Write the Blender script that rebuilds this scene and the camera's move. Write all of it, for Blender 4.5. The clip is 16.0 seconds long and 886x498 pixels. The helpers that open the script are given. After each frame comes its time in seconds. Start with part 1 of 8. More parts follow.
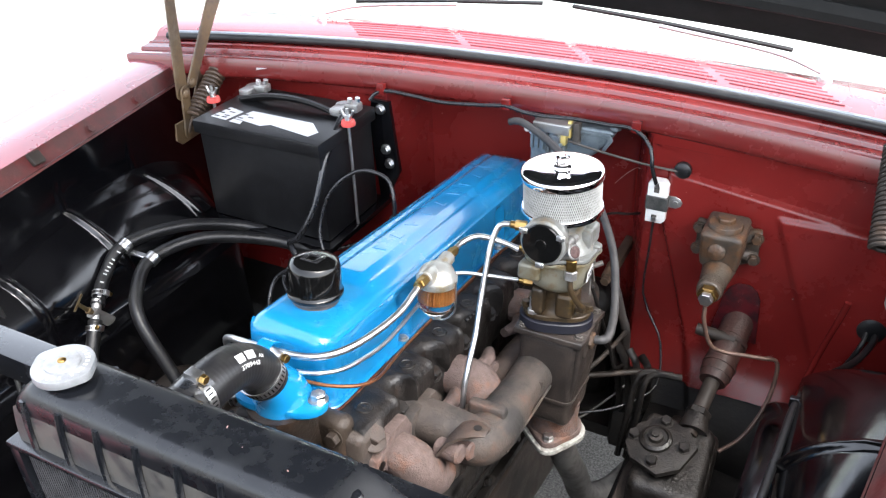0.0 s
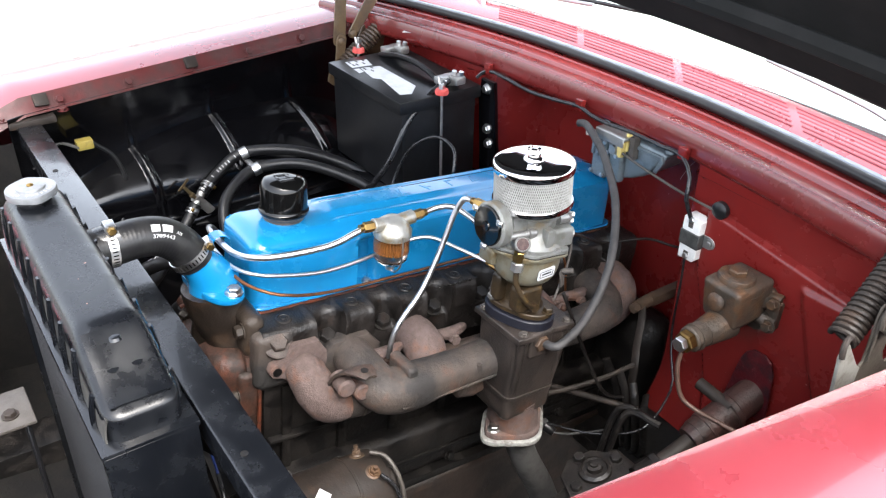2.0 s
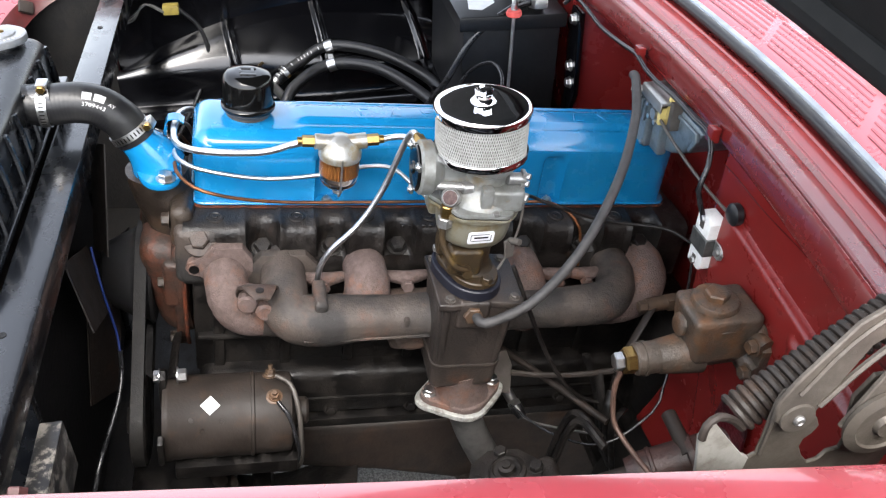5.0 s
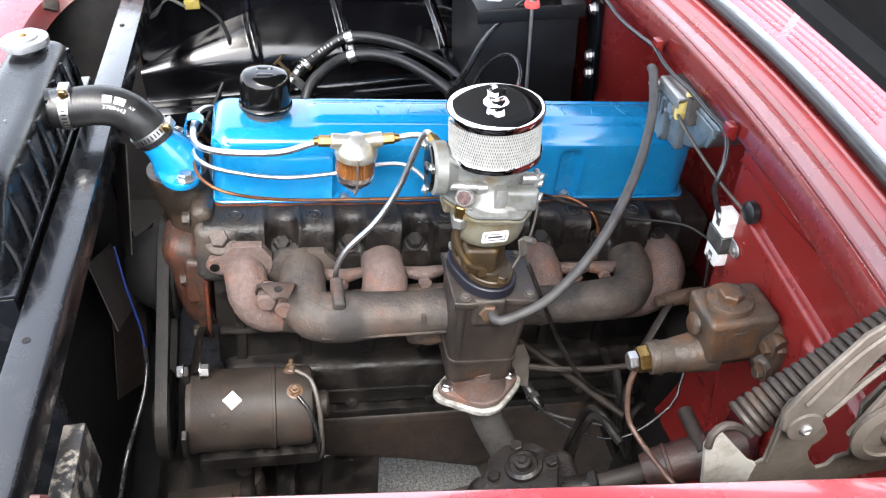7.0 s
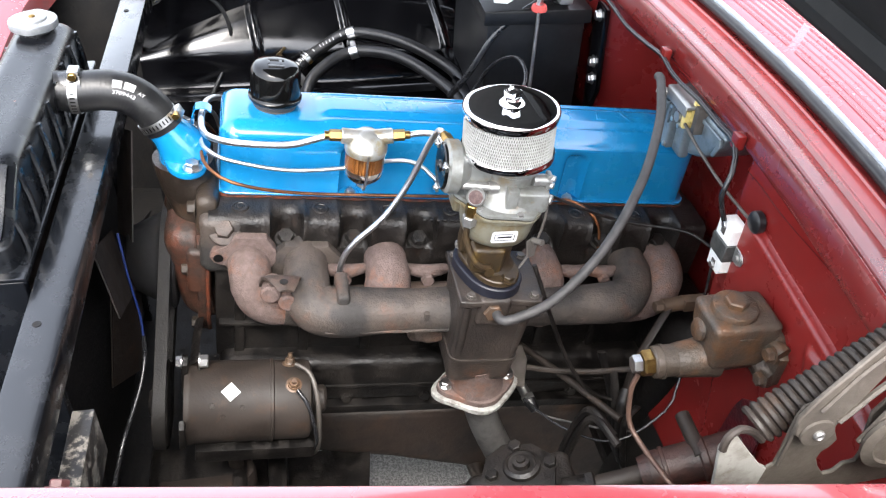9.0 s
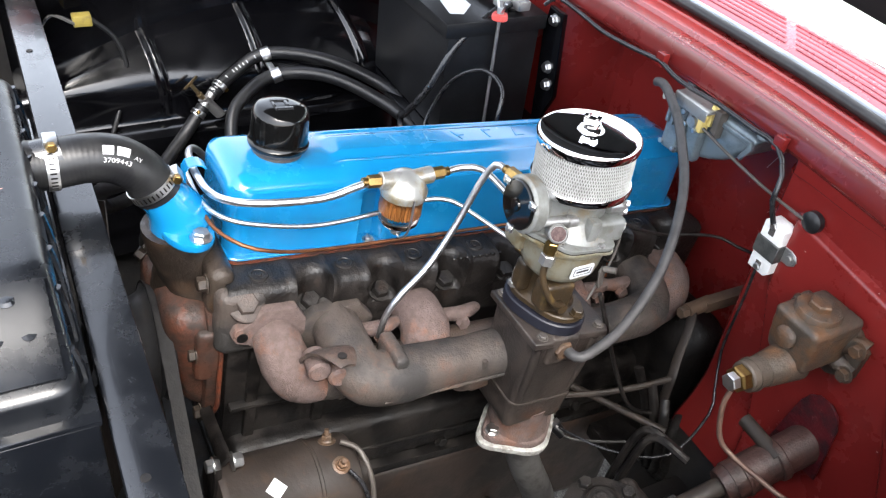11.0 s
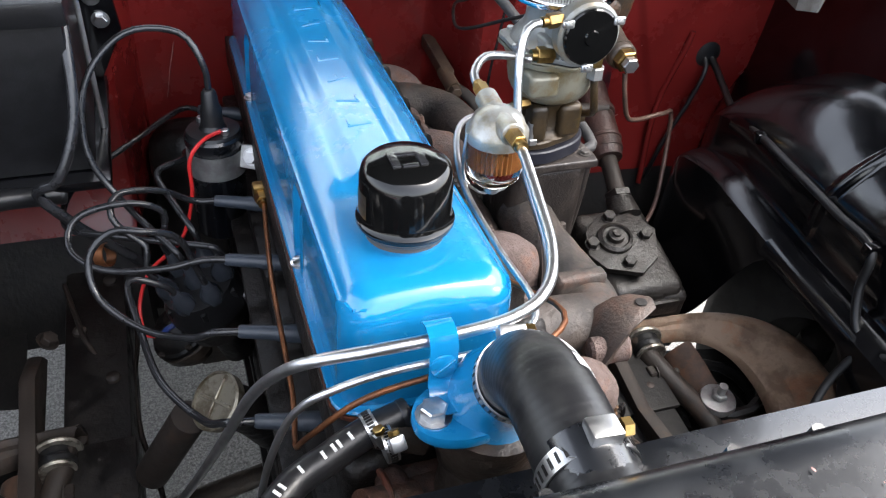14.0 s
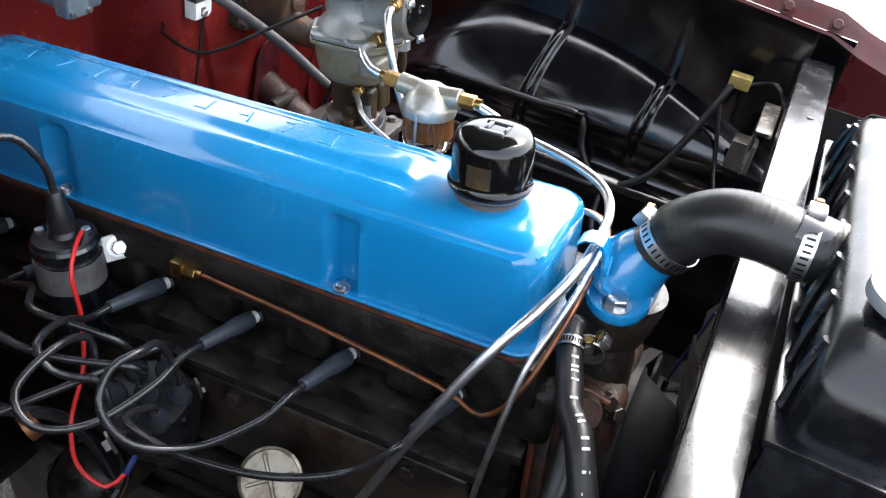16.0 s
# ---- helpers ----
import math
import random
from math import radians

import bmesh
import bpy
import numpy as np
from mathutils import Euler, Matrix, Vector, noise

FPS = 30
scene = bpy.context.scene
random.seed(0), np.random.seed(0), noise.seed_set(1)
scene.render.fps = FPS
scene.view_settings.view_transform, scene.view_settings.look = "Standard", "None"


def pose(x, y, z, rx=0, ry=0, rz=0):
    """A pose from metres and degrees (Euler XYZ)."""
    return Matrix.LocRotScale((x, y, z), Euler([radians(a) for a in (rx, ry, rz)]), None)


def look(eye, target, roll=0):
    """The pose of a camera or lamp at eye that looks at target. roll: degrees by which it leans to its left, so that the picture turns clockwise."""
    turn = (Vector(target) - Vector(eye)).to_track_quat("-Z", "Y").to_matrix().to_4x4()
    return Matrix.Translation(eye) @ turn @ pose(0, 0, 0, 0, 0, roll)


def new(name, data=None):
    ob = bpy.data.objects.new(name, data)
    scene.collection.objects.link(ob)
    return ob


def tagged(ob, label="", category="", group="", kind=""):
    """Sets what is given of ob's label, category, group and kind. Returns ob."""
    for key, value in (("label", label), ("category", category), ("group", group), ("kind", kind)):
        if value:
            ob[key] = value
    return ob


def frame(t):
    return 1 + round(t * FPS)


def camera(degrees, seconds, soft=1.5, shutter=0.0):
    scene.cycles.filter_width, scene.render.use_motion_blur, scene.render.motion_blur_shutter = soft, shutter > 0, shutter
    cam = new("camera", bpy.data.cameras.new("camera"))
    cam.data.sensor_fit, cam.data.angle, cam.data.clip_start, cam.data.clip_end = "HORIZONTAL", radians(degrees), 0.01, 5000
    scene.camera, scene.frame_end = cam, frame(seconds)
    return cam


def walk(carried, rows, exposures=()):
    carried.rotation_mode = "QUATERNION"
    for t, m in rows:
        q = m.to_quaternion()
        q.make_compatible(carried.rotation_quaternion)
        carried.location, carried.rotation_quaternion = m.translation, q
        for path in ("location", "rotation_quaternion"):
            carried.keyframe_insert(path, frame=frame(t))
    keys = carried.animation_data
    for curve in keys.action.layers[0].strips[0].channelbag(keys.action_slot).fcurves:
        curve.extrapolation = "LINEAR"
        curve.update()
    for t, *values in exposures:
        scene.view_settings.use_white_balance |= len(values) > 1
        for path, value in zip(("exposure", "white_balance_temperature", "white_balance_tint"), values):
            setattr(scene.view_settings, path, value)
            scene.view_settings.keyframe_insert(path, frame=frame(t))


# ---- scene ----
cam = camera(56.0, 16.0, soft=1.2)
PATH = [
    (0, (0.581, -0.488, 1.547), (-0.231, 0.999, 0.484), -2.2),
    (0.5, (0.738, -0.458, 1.523), (-0.205, 0.961, 0.475), -0.9),
    (1, (0.878, -0.412, 1.515), (-0.248, 0.899, 0.509), -0.3),
    (1.5, (0.954, -0.327, 1.496), (-0.329, 0.836, 0.496), -0.6),
    (2, (1.02, -0.211, 1.51), (-0.381, 0.778, 0.48), 1.0),
    (2.5, (1.058, -0.107, 1.502), (-0.409, 0.701, 0.409), 3.1),
    (3, (1.113, 0.021, 1.502), (-0.41, 0.672, 0.38), 5.8),
    (3.5, (1.172, 0.117, 1.498), (-0.432, 0.603, 0.407), 7.9),
    (4, (1.151, 0.184, 1.479), (-0.494, 0.552, 0.403), 5.5),
    (4.5, (1.085, 0.242, 1.466), (-0.496, 0.631, 0.305), 3.4),
    (7, (1.07, 0.284, 1.496), (-0.469, 0.554, 0.248), -0.0),
    (7.5, (1.077, 0.274, 1.498), (-0.465, 0.545, 0.254), 0.8),
    (8, (1.079, 0.271, 1.499), (-0.47, 0.544, 0.262), 1.5),
    (8.5, (1.076, 0.265, 1.497), (-0.468, 0.557, 0.26), 2.1),
    (11, (0.847, -0.05, 1.462), (-0.499, 0.782, 0.238), 7.8),
    (11.5, (0.716, -0.147, 1.437), (-0.486, 0.913, 0.24), 5.2),
    (12, (0.577, -0.236, 1.446), (-0.368, 1.022, 0.211), 6.6),
    (12.5, (0.402, -0.327, 1.452), (-0.186, 1.125, 0.209), 7.1),
    (13, (0.21, -0.306, 1.402), (-0.038, 1.177, 0.083), 7.4),
    (13.5, (0.026, -0.246, 1.349), (0.147, 1.211, -0.017), 9.9),
    (14, (-0.145, -0.232, 1.327), (0.408, 1.143, -0.016), 6.7),
    (14.5, (-0.284, -0.191, 1.299), (0.602, 1.027, -0.016), 8.6),
    (15, (-0.402, -0.112, 1.294), (0.742, 0.908, 0.009), 9.3),
    (15.5, (-0.517, -0.055, 1.294), (0.856, 0.742, 0.078), 9.9),
    (16, (-0.585, 0.045, 1.293), (0.941, 0.573, 0.114), 11.3),
]
walk(cam, [(t, look(eye, target, roll)) for t, eye, target, roll in PATH], exposures=[(0, 2.5), (2.5, 2.25), (3.5, 2.35), (4.5, 2.12), (7, 2.72), (8.5, 2.62), (11, 2.46), (12.5, 2.30), (13.5, 2.46), (14.5, 2.62), (15, 2.72), (16, 2.72)])

# ---- light ----
world = bpy.data.worlds.new("world")
scene.world = world
world.use_nodes = True
wn = world.node_tree.nodes
sky = wn.new("ShaderNodeTexSky")
sky.sky_type = "NISHITA"
sky.sun_disc = False
sky.sun_elevation = radians(60)
sky.sun_rotation = radians(100)
sky.air_density, sky.dust_density, sky.ozone_density = 1.0, 3.5, 1.5
hazy = wn.new("ShaderNodeHueSaturation")
hazy.inputs["Saturation"].default_value = 0.4
world.node_tree.links.new(sky.outputs[0], hazy.inputs["Color"])
world.node_tree.links.new(hazy.outputs[0], wn["Background"].inputs[0])
wn["Background"].inputs[1].default_value = 0.21

sun_data = bpy.data.lights.new("sun", "SUN")
sun_data.energy, sun_data.angle, sun_data.color = 0.9, radians(35), (1.0, 0.96, 0.9)
sun = new("sun", sun_data)
sun.matrix_world = look((4.6, -0.8, 8.2), (0, 0.3, 0.7))

# ---- materials ----
def nd(nt, kind, **props):
    n = nt.nodes.new(kind)
    for k, v in props.items():
        n.inputs[k.replace("_", " ")].default_value = v
    return n


def mat(name, col, col2=None, rough=0.5, metal=0.0, scale=20.0, mix=(0.45, 0.6), detail=6.0, bump=0.0, bscale=None,
        coat=0.0, rough2=None, col3=None, scale3=6.0, mix3=(0.55, 0.62), spec=0.5, sheen_rand=0.0):
    m = bpy.data.materials.new(name)
    m.use_nodes = True
    nt = m.node_tree
    b = nt.nodes["Principled BSDF"]
    lk = nt.links.new
    b.inputs["Base Color"].default_value = (*col, 1)
    b.inputs["Roughness"].default_value = rough
    b.inputs["Metallic"].default_value = metal
    b.inputs["Coat Weight"].default_value = coat
    b.inputs["Coat Roughness"].default_value = 0.06
    b.inputs["Specular IOR Level"].default_value = spec
    geo = nt.nodes.new("ShaderNodeNewGeometry")
    if col2 is not None:
        n1 = nd(nt, "ShaderNodeTexNoise", Scale=scale, Detail=detail, Roughness=0.65)
        lk(geo.outputs["Position"], n1.inputs["Vector"])
        r1 = nt.nodes.new("ShaderNodeMapRange")
        r1.inputs[1].default_value, r1.inputs[2].default_value = mix
        lk(n1.outputs["Fac"], r1.inputs[0])
        mx = nt.nodes.new("ShaderNodeMix")
        mx.data_type = "RGBA"
        mx.inputs[6].default_value = (*col, 1)
        mx.inputs[7].default_value = (*col2, 1)
        lk(r1.outputs[0], mx.inputs[0])
        out = mx.outputs[2]
        if col3 is not None:
            n3 = nd(nt, "ShaderNodeTexNoise", Scale=scale3, Detail=8.0, Roughness=0.7)
            lk(geo.outputs["Position"], n3.inputs["Vector"])
            r3 = nt.nodes.new("ShaderNodeMapRange")
            r3.inputs[1].default_value, r3.inputs[2].default_value = mix3
            r3.inputs[4].default_value = 0.55
            lk(n3.outputs["Fac"], r3.inputs[0])
            m3 = nt.nodes.new("ShaderNodeMix")
            m3.data_type = "RGBA"
            m3.inputs[7].default_value = (*col3, 1)
            lk(out, m3.inputs[6])
            lk(r3.outputs[0], m3.inputs[0])
            out = m3.outputs[2]
        lk(out, b.inputs["Base Color"])
        if rough2 is not None:
            rr = nt.nodes.new("ShaderNodeMapRange")
            rr.inputs[1].default_value, rr.inputs[2].default_value = mix
            rr.inputs[3].default_value, rr.inputs[4].default_value = rough, rough2
            lk(n1.outputs["Fac"], rr.inputs[0])
            lk(rr.outputs[0], b.inputs["Roughness"])
    if bump:
        n2 = nd(nt, "ShaderNodeTexNoise", Scale=bscale or scale * 4, Detail=5.0, Roughness=0.6)
        lk(geo.outputs["Position"], n2.inputs["Vector"])
        bp = nt.nodes.new("ShaderNodeBump")
        bp.inputs["Strength"].default_value = bump
        bp.inputs["Distance"].default_value = 0.002
        lk(n2.outputs["Fac"], bp.inputs["Height"])
        lk(bp.outputs[0], b.inputs["Normal"])
    return m


BLUE = mat("blue_enamel", (0.004, 0.165, 0.38), (0.006, 0.18, 0.40), rough=0.2, scale=9, bump=0.05, bscale=60, coat=0.6, rough2=0.28)
RED = mat("red_paint", (0.130, 0.0104, 0.0094), (0.156, 0.0126, 0.0112), rough=0.22, scale=5, coat=0.12, rough2=0.32, bump=0.06, bscale=22, spec=0.42)
RED_COWL = mat("red_cowl_paint", (0.112, 0.0105, 0.0100), (0.136, 0.0128, 0.0120), rough=0.24, scale=5, coat=0.55, rough2=0.34, bump=0.06, bscale=22, spec=0.6)
RED_BODY = mat("red_body_paint", (0.20, 0.027, 0.036), (0.225, 0.032, 0.043), rough=0.24, scale=4, coat=1.0, rough2=0.32, spec=1.0)
RED_DULL = mat("dull_dark_red", (0.070, 0.010, 0.010), (0.048, 0.013, 0.012), rough=0.42, scale=25, bump=0.3, rough2=0.55)
BLACK = mat("gloss_black_paint", (0.0020, 0.0020, 0.0026), (0.0034, 0.0034, 0.0042), rough=0.12, scale=12, rough2=0.2, bump=0.08, bscale=12, spec=0.55, coat=0.15)
BLACK_SATIN = mat("satin_black_paint", (0.0034, 0.0040, 0.0054), (0.0058, 0.0066, 0.0084), rough=0.21, scale=26, rough2=0.30, bump=0.09, bscale=40, spec=0.62, coat=0.32)
TANK_BLACK = mat("aged_tank_black", (0.0036, 0.0042, 0.0056), (0.0064, 0.0072, 0.0088), rough=0.24, scale=24, rough2=0.36, bump=0.10, bscale=40, spec=0.42, coat=0.08)
DARK = mat("dark_greasy_metal", (0.0042, 0.0037, 0.0036), (0.0105, 0.0082, 0.0068), rough=0.36, scale=30, bump=0.7, bscale=90, rough2=0.7, spec=0.34)
PLASTIC = mat("black_plastic", (0.006, 0.006, 0.0065), (0.009, 0.009, 0.010), rough=0.34, scale=60, bump=0.1, bscale=500, spec=0.4)
RUBBER = mat("black_rubber", (0.008, 0.008, 0.009), (0.013, 0.013, 0.013), rough=0.36, scale=30, bump=0.1, rough2=0.46, spec=0.4)
WIRE = mat("grey_wire_sleeve", (0.012, 0.012, 0.013), (0.02, 0.02, 0.022), rough=0.22, scale=40)
HOSE_GREY = mat("weathered_grey_rubber", (0.042, 0.040, 0.040), (0.026, 0.025, 0.025), rough=0.6, scale=50, bump=0.2)
BOOT = mat("grey_rubber_boot", (0.03, 0.038, 0.05), (0.038, 0.046, 0.06), rough=0.42, scale=60)
IRON = mat("greasy_cast_iron", (0.0050, 0.0042, 0.0038), (0.0155, 0.0122, 0.0102), rough=0.34, scale=38, mix=(0.40, 0.66), bump=0.75, bscale=170, rough2=0.62, col3=(0.050, 0.025, 0.014), scale3=17, mix3=(0.60, 0.74), spec=0.42)
RUST = mat("rusty_cast_iron", (0.058, 0.040, 0.031), (0.027, 0.0215, 0.0185), rough=0.5, scale=24, mix=(0.38, 0.62), bump=0.6, bscale=300, rough2=0.7, col3=(0.105, 0.046, 0.026), scale3=15, mix3=(0.54, 0.70))
RUST_PINK = mat("heat_scaled_iron", (0.112, 0.080, 0.072), (0.074, 0.049, 0.042), rough=0.8, scale=110, mix=(0.36, 0.64), bump=0.9, bscale=380, col3=(0.165, 0.062, 0.027), scale3=16, mix3=(0.51, 0.63))
BROWN = mat("brown_weathered_paint", (0.0175, 0.0132, 0.0108), (0.026, 0.0195, 0.016), rough=0.55, scale=22, bump=0.35, rough2=0.7, col3=(0.042, 0.024, 0.015), scale3=28, spec=0.35)
RUST_BROWN = mat("rust_brown_iron", (0.075, 0.047, 0.029), (0.042, 0.029, 0.021), rough=0.5, scale=30, mix=(0.36, 0.62), bump=0.5, bscale=120, col3=(0.13, 0.062, 0.024), scale3=15)
STEEL = mat("bright_steel", (0.62, 0.62, 0.62), (0.5, 0.5, 0.5), rough=0.28, metal=1.0, scale=60, rough2=0.4)
ALU = mat("satin_aluminium_tube", (0.66, 0.66, 0.67), (0.55, 0.55, 0.56), rough=0.34, metal=1.0, scale=45)
CHROME = mat("chrome", (0.82, 0.82, 0.84), rough=0.04, metal=1.0)
ZINC = mat("dull_zinc", (0.42, 0.42, 0.41), (0.32, 0.31, 0.30), rough=0.42, metal=0.85, scale=35, bump=0.15)
POT = mat("grey_die_cast", (0.205, 0.21, 0.202), (0.145, 0.145, 0.130), rough=0.40, metal=0.35, scale=30, bump=0.15, bscale=160, col3=(0.19, 0.12, 0.038), scale3=22, mix3=(0.54, 0.66))
POT_STAIN = mat("fuel_stained_die_cast", (0.190, 0.180, 0.138), (0.145, 0.112, 0.055), rough=0.34, metal=0.3, scale=26, bump=0.15, bscale=160, mix=(0.46, 0.62), col3=(0.12, 0.066, 0.015), scale3=24, mix3=(0.54, 0.64))
BRONZE = mat("stained_bronze", (0.048, 0.03, 0.013), (0.024, 0.017, 0.010), rough=0.42, metal=0.2, scale=35, bump=0.4, mix=(0.4, 0.6), col3=(0.12, 0.075, 0.02), scale3=30)
OLD_BRASS = mat("tarnished_brass", (0.16, 0.115, 0.06), (0.09, 0.065, 0.038), rough=0.42, metal=0.7, scale=60, bump=0.2)
BRASS = mat("brass", (0.33, 0.215, 0.075), (0.22, 0.135, 0.05), rough=0.34, metal=1.0, scale=80)
COPPER = mat("old_copper_tube", (0.22, 0.085, 0.035), (0.13, 0.055, 0.028), rough=0.38, metal=0.7, scale=40)
STRAP_ZINC = mat("dull_strap_zinc", (0.060, 0.062, 0.060), (0.10, 0.10, 0.095), rough=0.45, metal=0.5, scale=70, bump=0.2)
WHITE_CER = mat("white_ceramic", (0.74, 0.74, 0.72), (0.62, 0.61, 0.59), rough=0.35, scale=30)
WHITE_MESH = mat("white_filter_mesh", (0.34, 0.34, 0.325), (0.27, 0.27, 0.255), rough=0.55, scale=90)
PAPER = mat("white_label", (0.60, 0.61, 0.63), (0.52, 0.53, 0.54), rough=0.5, scale=30)
PRINT_GREY = mat("pale_print", (0.50, 0.50, 0.50), (0.42, 0.42, 0.42), rough=0.6, scale=80)
PRINT_WHITE = mat("white_print", (0.52, 0.52, 0.52), (0.34, 0.34, 0.34), rough=0.6, scale=200)
AMBER = mat("pleated_amber_paper", (0.26, 0.10, 0.022), (0.17, 0.065, 0.014), rough=0.6, scale=50)
ORANGE = mat("orange_gasket", (0.11, 0.026, 0.010), (0.04, 0.016, 0.010), rough=0.55, scale=60, mix=(0.42, 0.58))
RED_WIRE = mat("red_wire", (0.55, 0.02, 0.02), rough=0.4)
RED_FELT = mat("red_washer", (0.60, 0.09, 0.08), (0.5, 0.06, 0.05), rough=0.7, scale=50)
BLUE_GREY = mat("blue_grey_casting", (0.17, 0.205, 0.225), (0.105, 0.13, 0.15), rough=0.36, metal=0.45, scale=30, bump=0.3, bscale=120)
YELLOW = mat("yellow_plastic", (0.62, 0.50, 0.18), rough=0.4)
BLUE_WIRE = mat("blue_wire", (0.006, 0.018, 0.10), rough=0.45)
TAN_RUST = mat("tan_rusty_steel", (0.105, 0.066, 0.033), (0.07, 0.046, 0.03), rough=0.5, scale=20, bump=0.3, col3=(0.13, 0.10, 0.07), scale3=12)
GREY_STEEL = mat("worn_grey_steel", (0.092, 0.083, 0.075), (0.052, 0.044, 0.038), rough=0.5, metal=0.2, scale=24, bump=0.3, mix=(0.36, 0.66), col3=(0.066, 0.040, 0.024), scale3=14, mix3=(0.56, 0.70))
CORE = mat("radiator_core", (0.028, 0.029, 0.032), (0.050, 0.050, 0.054), rough=0.5, scale=60, mix=(0.42, 0.58), spec=0.5, bump=0.6, bscale=240, col3=(0.30, 0.15, 0.10), scale3=26, mix3=(0.67, 0.70))
ASPHALT = mat("gravelly_asphalt_ground", (0.115, 0.110, 0.102), (0.25, 0.24, 0.226), rough=0.9, scale=230, mix=(0.42, 0.58), bump=1.0, bscale=200, detail=4, col3=(0.05, 0.048, 0.046), scale3=120, mix3=(0.50, 0.58))
SEAL_GREY = mat("pale_grey_seal", (0.13, 0.15, 0.18), (0.10, 0.115, 0.135), rough=0.35, scale=30, spec=0.6)
TYRE = mat("tyre_rubber", (0.02, 0.02, 0.02), (0.03, 0.03, 0.03), rough=0.7, scale=30)
MASTER = mat("mottled_brown_casting", (0.052, 0.039, 0.029), (0.030, 0.024, 0.019), rough=0.48, scale=26, mix=(0.36, 0.64), bump=0.7, bscale=180, col3=(0.135, 0.056, 0.017), scale3=15, mix3=(0.50, 0.63))
TOWER = mat("dark_tower_rubber", (0.024, 0.028, 0.035), (0.032, 0.036, 0.044), rough=0.24, scale=60)
HINGE_STEEL = mat("stained_hinge_steel", (0.088, 0.076, 0.063), (0.052, 0.043, 0.035), rough=0.46, metal=0.25, scale=26, mix=(0.38, 0.64), bump=0.35, bscale=140, rough2=0.62, col3=(0.125, 0.113, 0.098), scale3=34, mix3=(0.58, 0.68))
PALE_WORN = mat("worn_pale_paint", (0.215, 0.208, 0.190), (0.135, 0.124, 0.108), rough=0.55, scale=38, mix=(0.46, 0.64), bump=0.25, bscale=120, col3=(0.08, 0.048, 0.031), scale3=30, mix3=(0.60, 0.70))
# dusty brown, its colour raised to carry the light on the driver's arm
DUSTY_LIT_BROWN = mat("dusty_lit_brown_steel", (0.27, 0.185, 0.125), (0.15, 0.094, 0.060), rough=0.65, scale=24, bump=0.6, bscale=90, col3=(0.28, 0.11, 0.045), scale3=16, mix3=(0.52, 0.64))
PIPE_BROWN = mat("copper_brown_pipe", (0.105, 0.062, 0.047), (0.07, 0.042, 0.033), rough=0.45, metal=0.3, scale=60, bump=0.2)
RUST_STRAP = mat("rust_brown_steel", (0.085, 0.045, 0.028), (0.05, 0.030, 0.021), rough=0.65, scale=30, bump=0.4, bscale=120, col3=(0.12, 0.05, 0.022), scale3=22)
BUSH_STEEL = mat("worn_washer_steel", (0.30, 0.28, 0.24), (0.12, 0.10, 0.085), rough=0.42, metal=0.7, scale=90, bump=0.3)
PULLEY_GREY = mat("worn_black_pulley", (0.018, 0.018, 0.019), (0.012, 0.0115, 0.0115), rough=0.42, scale=30, bump=0.15, rough2=0.5, col3=(0.035, 0.025, 0.018), scale3=20, mix3=(0.60, 0.72))
CAP_ZINC = mat("matt_zinc_cap", (0.27, 0.28, 0.295), (0.20, 0.21, 0.222), rough=0.42, metal=0.4, scale=30, bump=0.15, spec=0.4)
CHIP = mat("bare_paint_chip", (0.30, 0.17, 0.15), (0.2, 0.10, 0.09), rough=0.6, scale=90)
GLOSS_CAP = mat("polished_black_enamel", (0.003, 0.003, 0.003), (0.004, 0.004, 0.004), rough=0.1, scale=8, spec=0.42, bump=0.03, bscale=30)
RUST_RED = mat("red_rusty_casting", (0.056, 0.0235, 0.0145), (0.0190, 0.0125, 0.0095), rough=0.42, scale=34, mix=(0.40, 0.60), bump=0.7, bscale=170, rough2=0.62, col3=(0.135, 0.036, 0.016), scale3=22, mix3=(0.54, 0.67))
HORN = mat("sooty_cast_iron", (0.057, 0.045, 0.038), (0.021, 0.0190, 0.0178), rough=0.54, scale=14, mix=(0.42, 0.60), bump=0.7, bscale=200, rough2=0.70, col3=(0.115, 0.052, 0.031), scale3=19, mix3=(0.57, 0.70), spec=0.42)
RING_ZINC = mat("crusted_zinc_ring", (0.42, 0.42, 0.40), (0.22, 0.21, 0.19), rough=0.5, metal=0.35, scale=90, mix=(0.40, 0.62), bump=0.7, bscale=260)
SOOT = mat("oily_black_riser", (0.020, 0.0165, 0.0148), (0.038, 0.029, 0.024), rough=0.34, scale=26, mix=(0.42, 0.62), bump=0.5, bscale=260, rough2=0.55, col3=(0.11, 0.042, 0.018), scale3=9, mix3=(0.60, 0.70))
GREASE = mat("greasy_brown_steel", (0.0135, 0.0100, 0.0078), (0.032, 0.0225, 0.0155), rough=0.33, scale=22, bump=0.8, bscale=110, rough2=0.60, col3=(0.068, 0.037, 0.020), scale3=13, mix3=(0.54, 0.68))
PAN = mat("rust_brown_oil_pan", (0.019, 0.0118, 0.0085), (0.010, 0.0074, 0.006), rough=0.5, scale=16, bump=0.4, bscale=90, rough2=0.65, col3=(0.040, 0.021, 0.012), scale3=11)
# undercoat black, which also paints the shade on the radiator core's rear
UNDERCOAT_SHADE = mat("black_undercoat_and_shade", (0.006, 0.0055, 0.0055), (0.010, 0.009, 0.008), rough=0.6, scale=30, bump=0.5, spec=0.25)
DARK_LINING = mat("dark_underhood_lining", (0.010, 0.0105, 0.0105), (0.015, 0.015, 0.015), rough=0.75, scale=10, bump=0.2, spec=0.2)


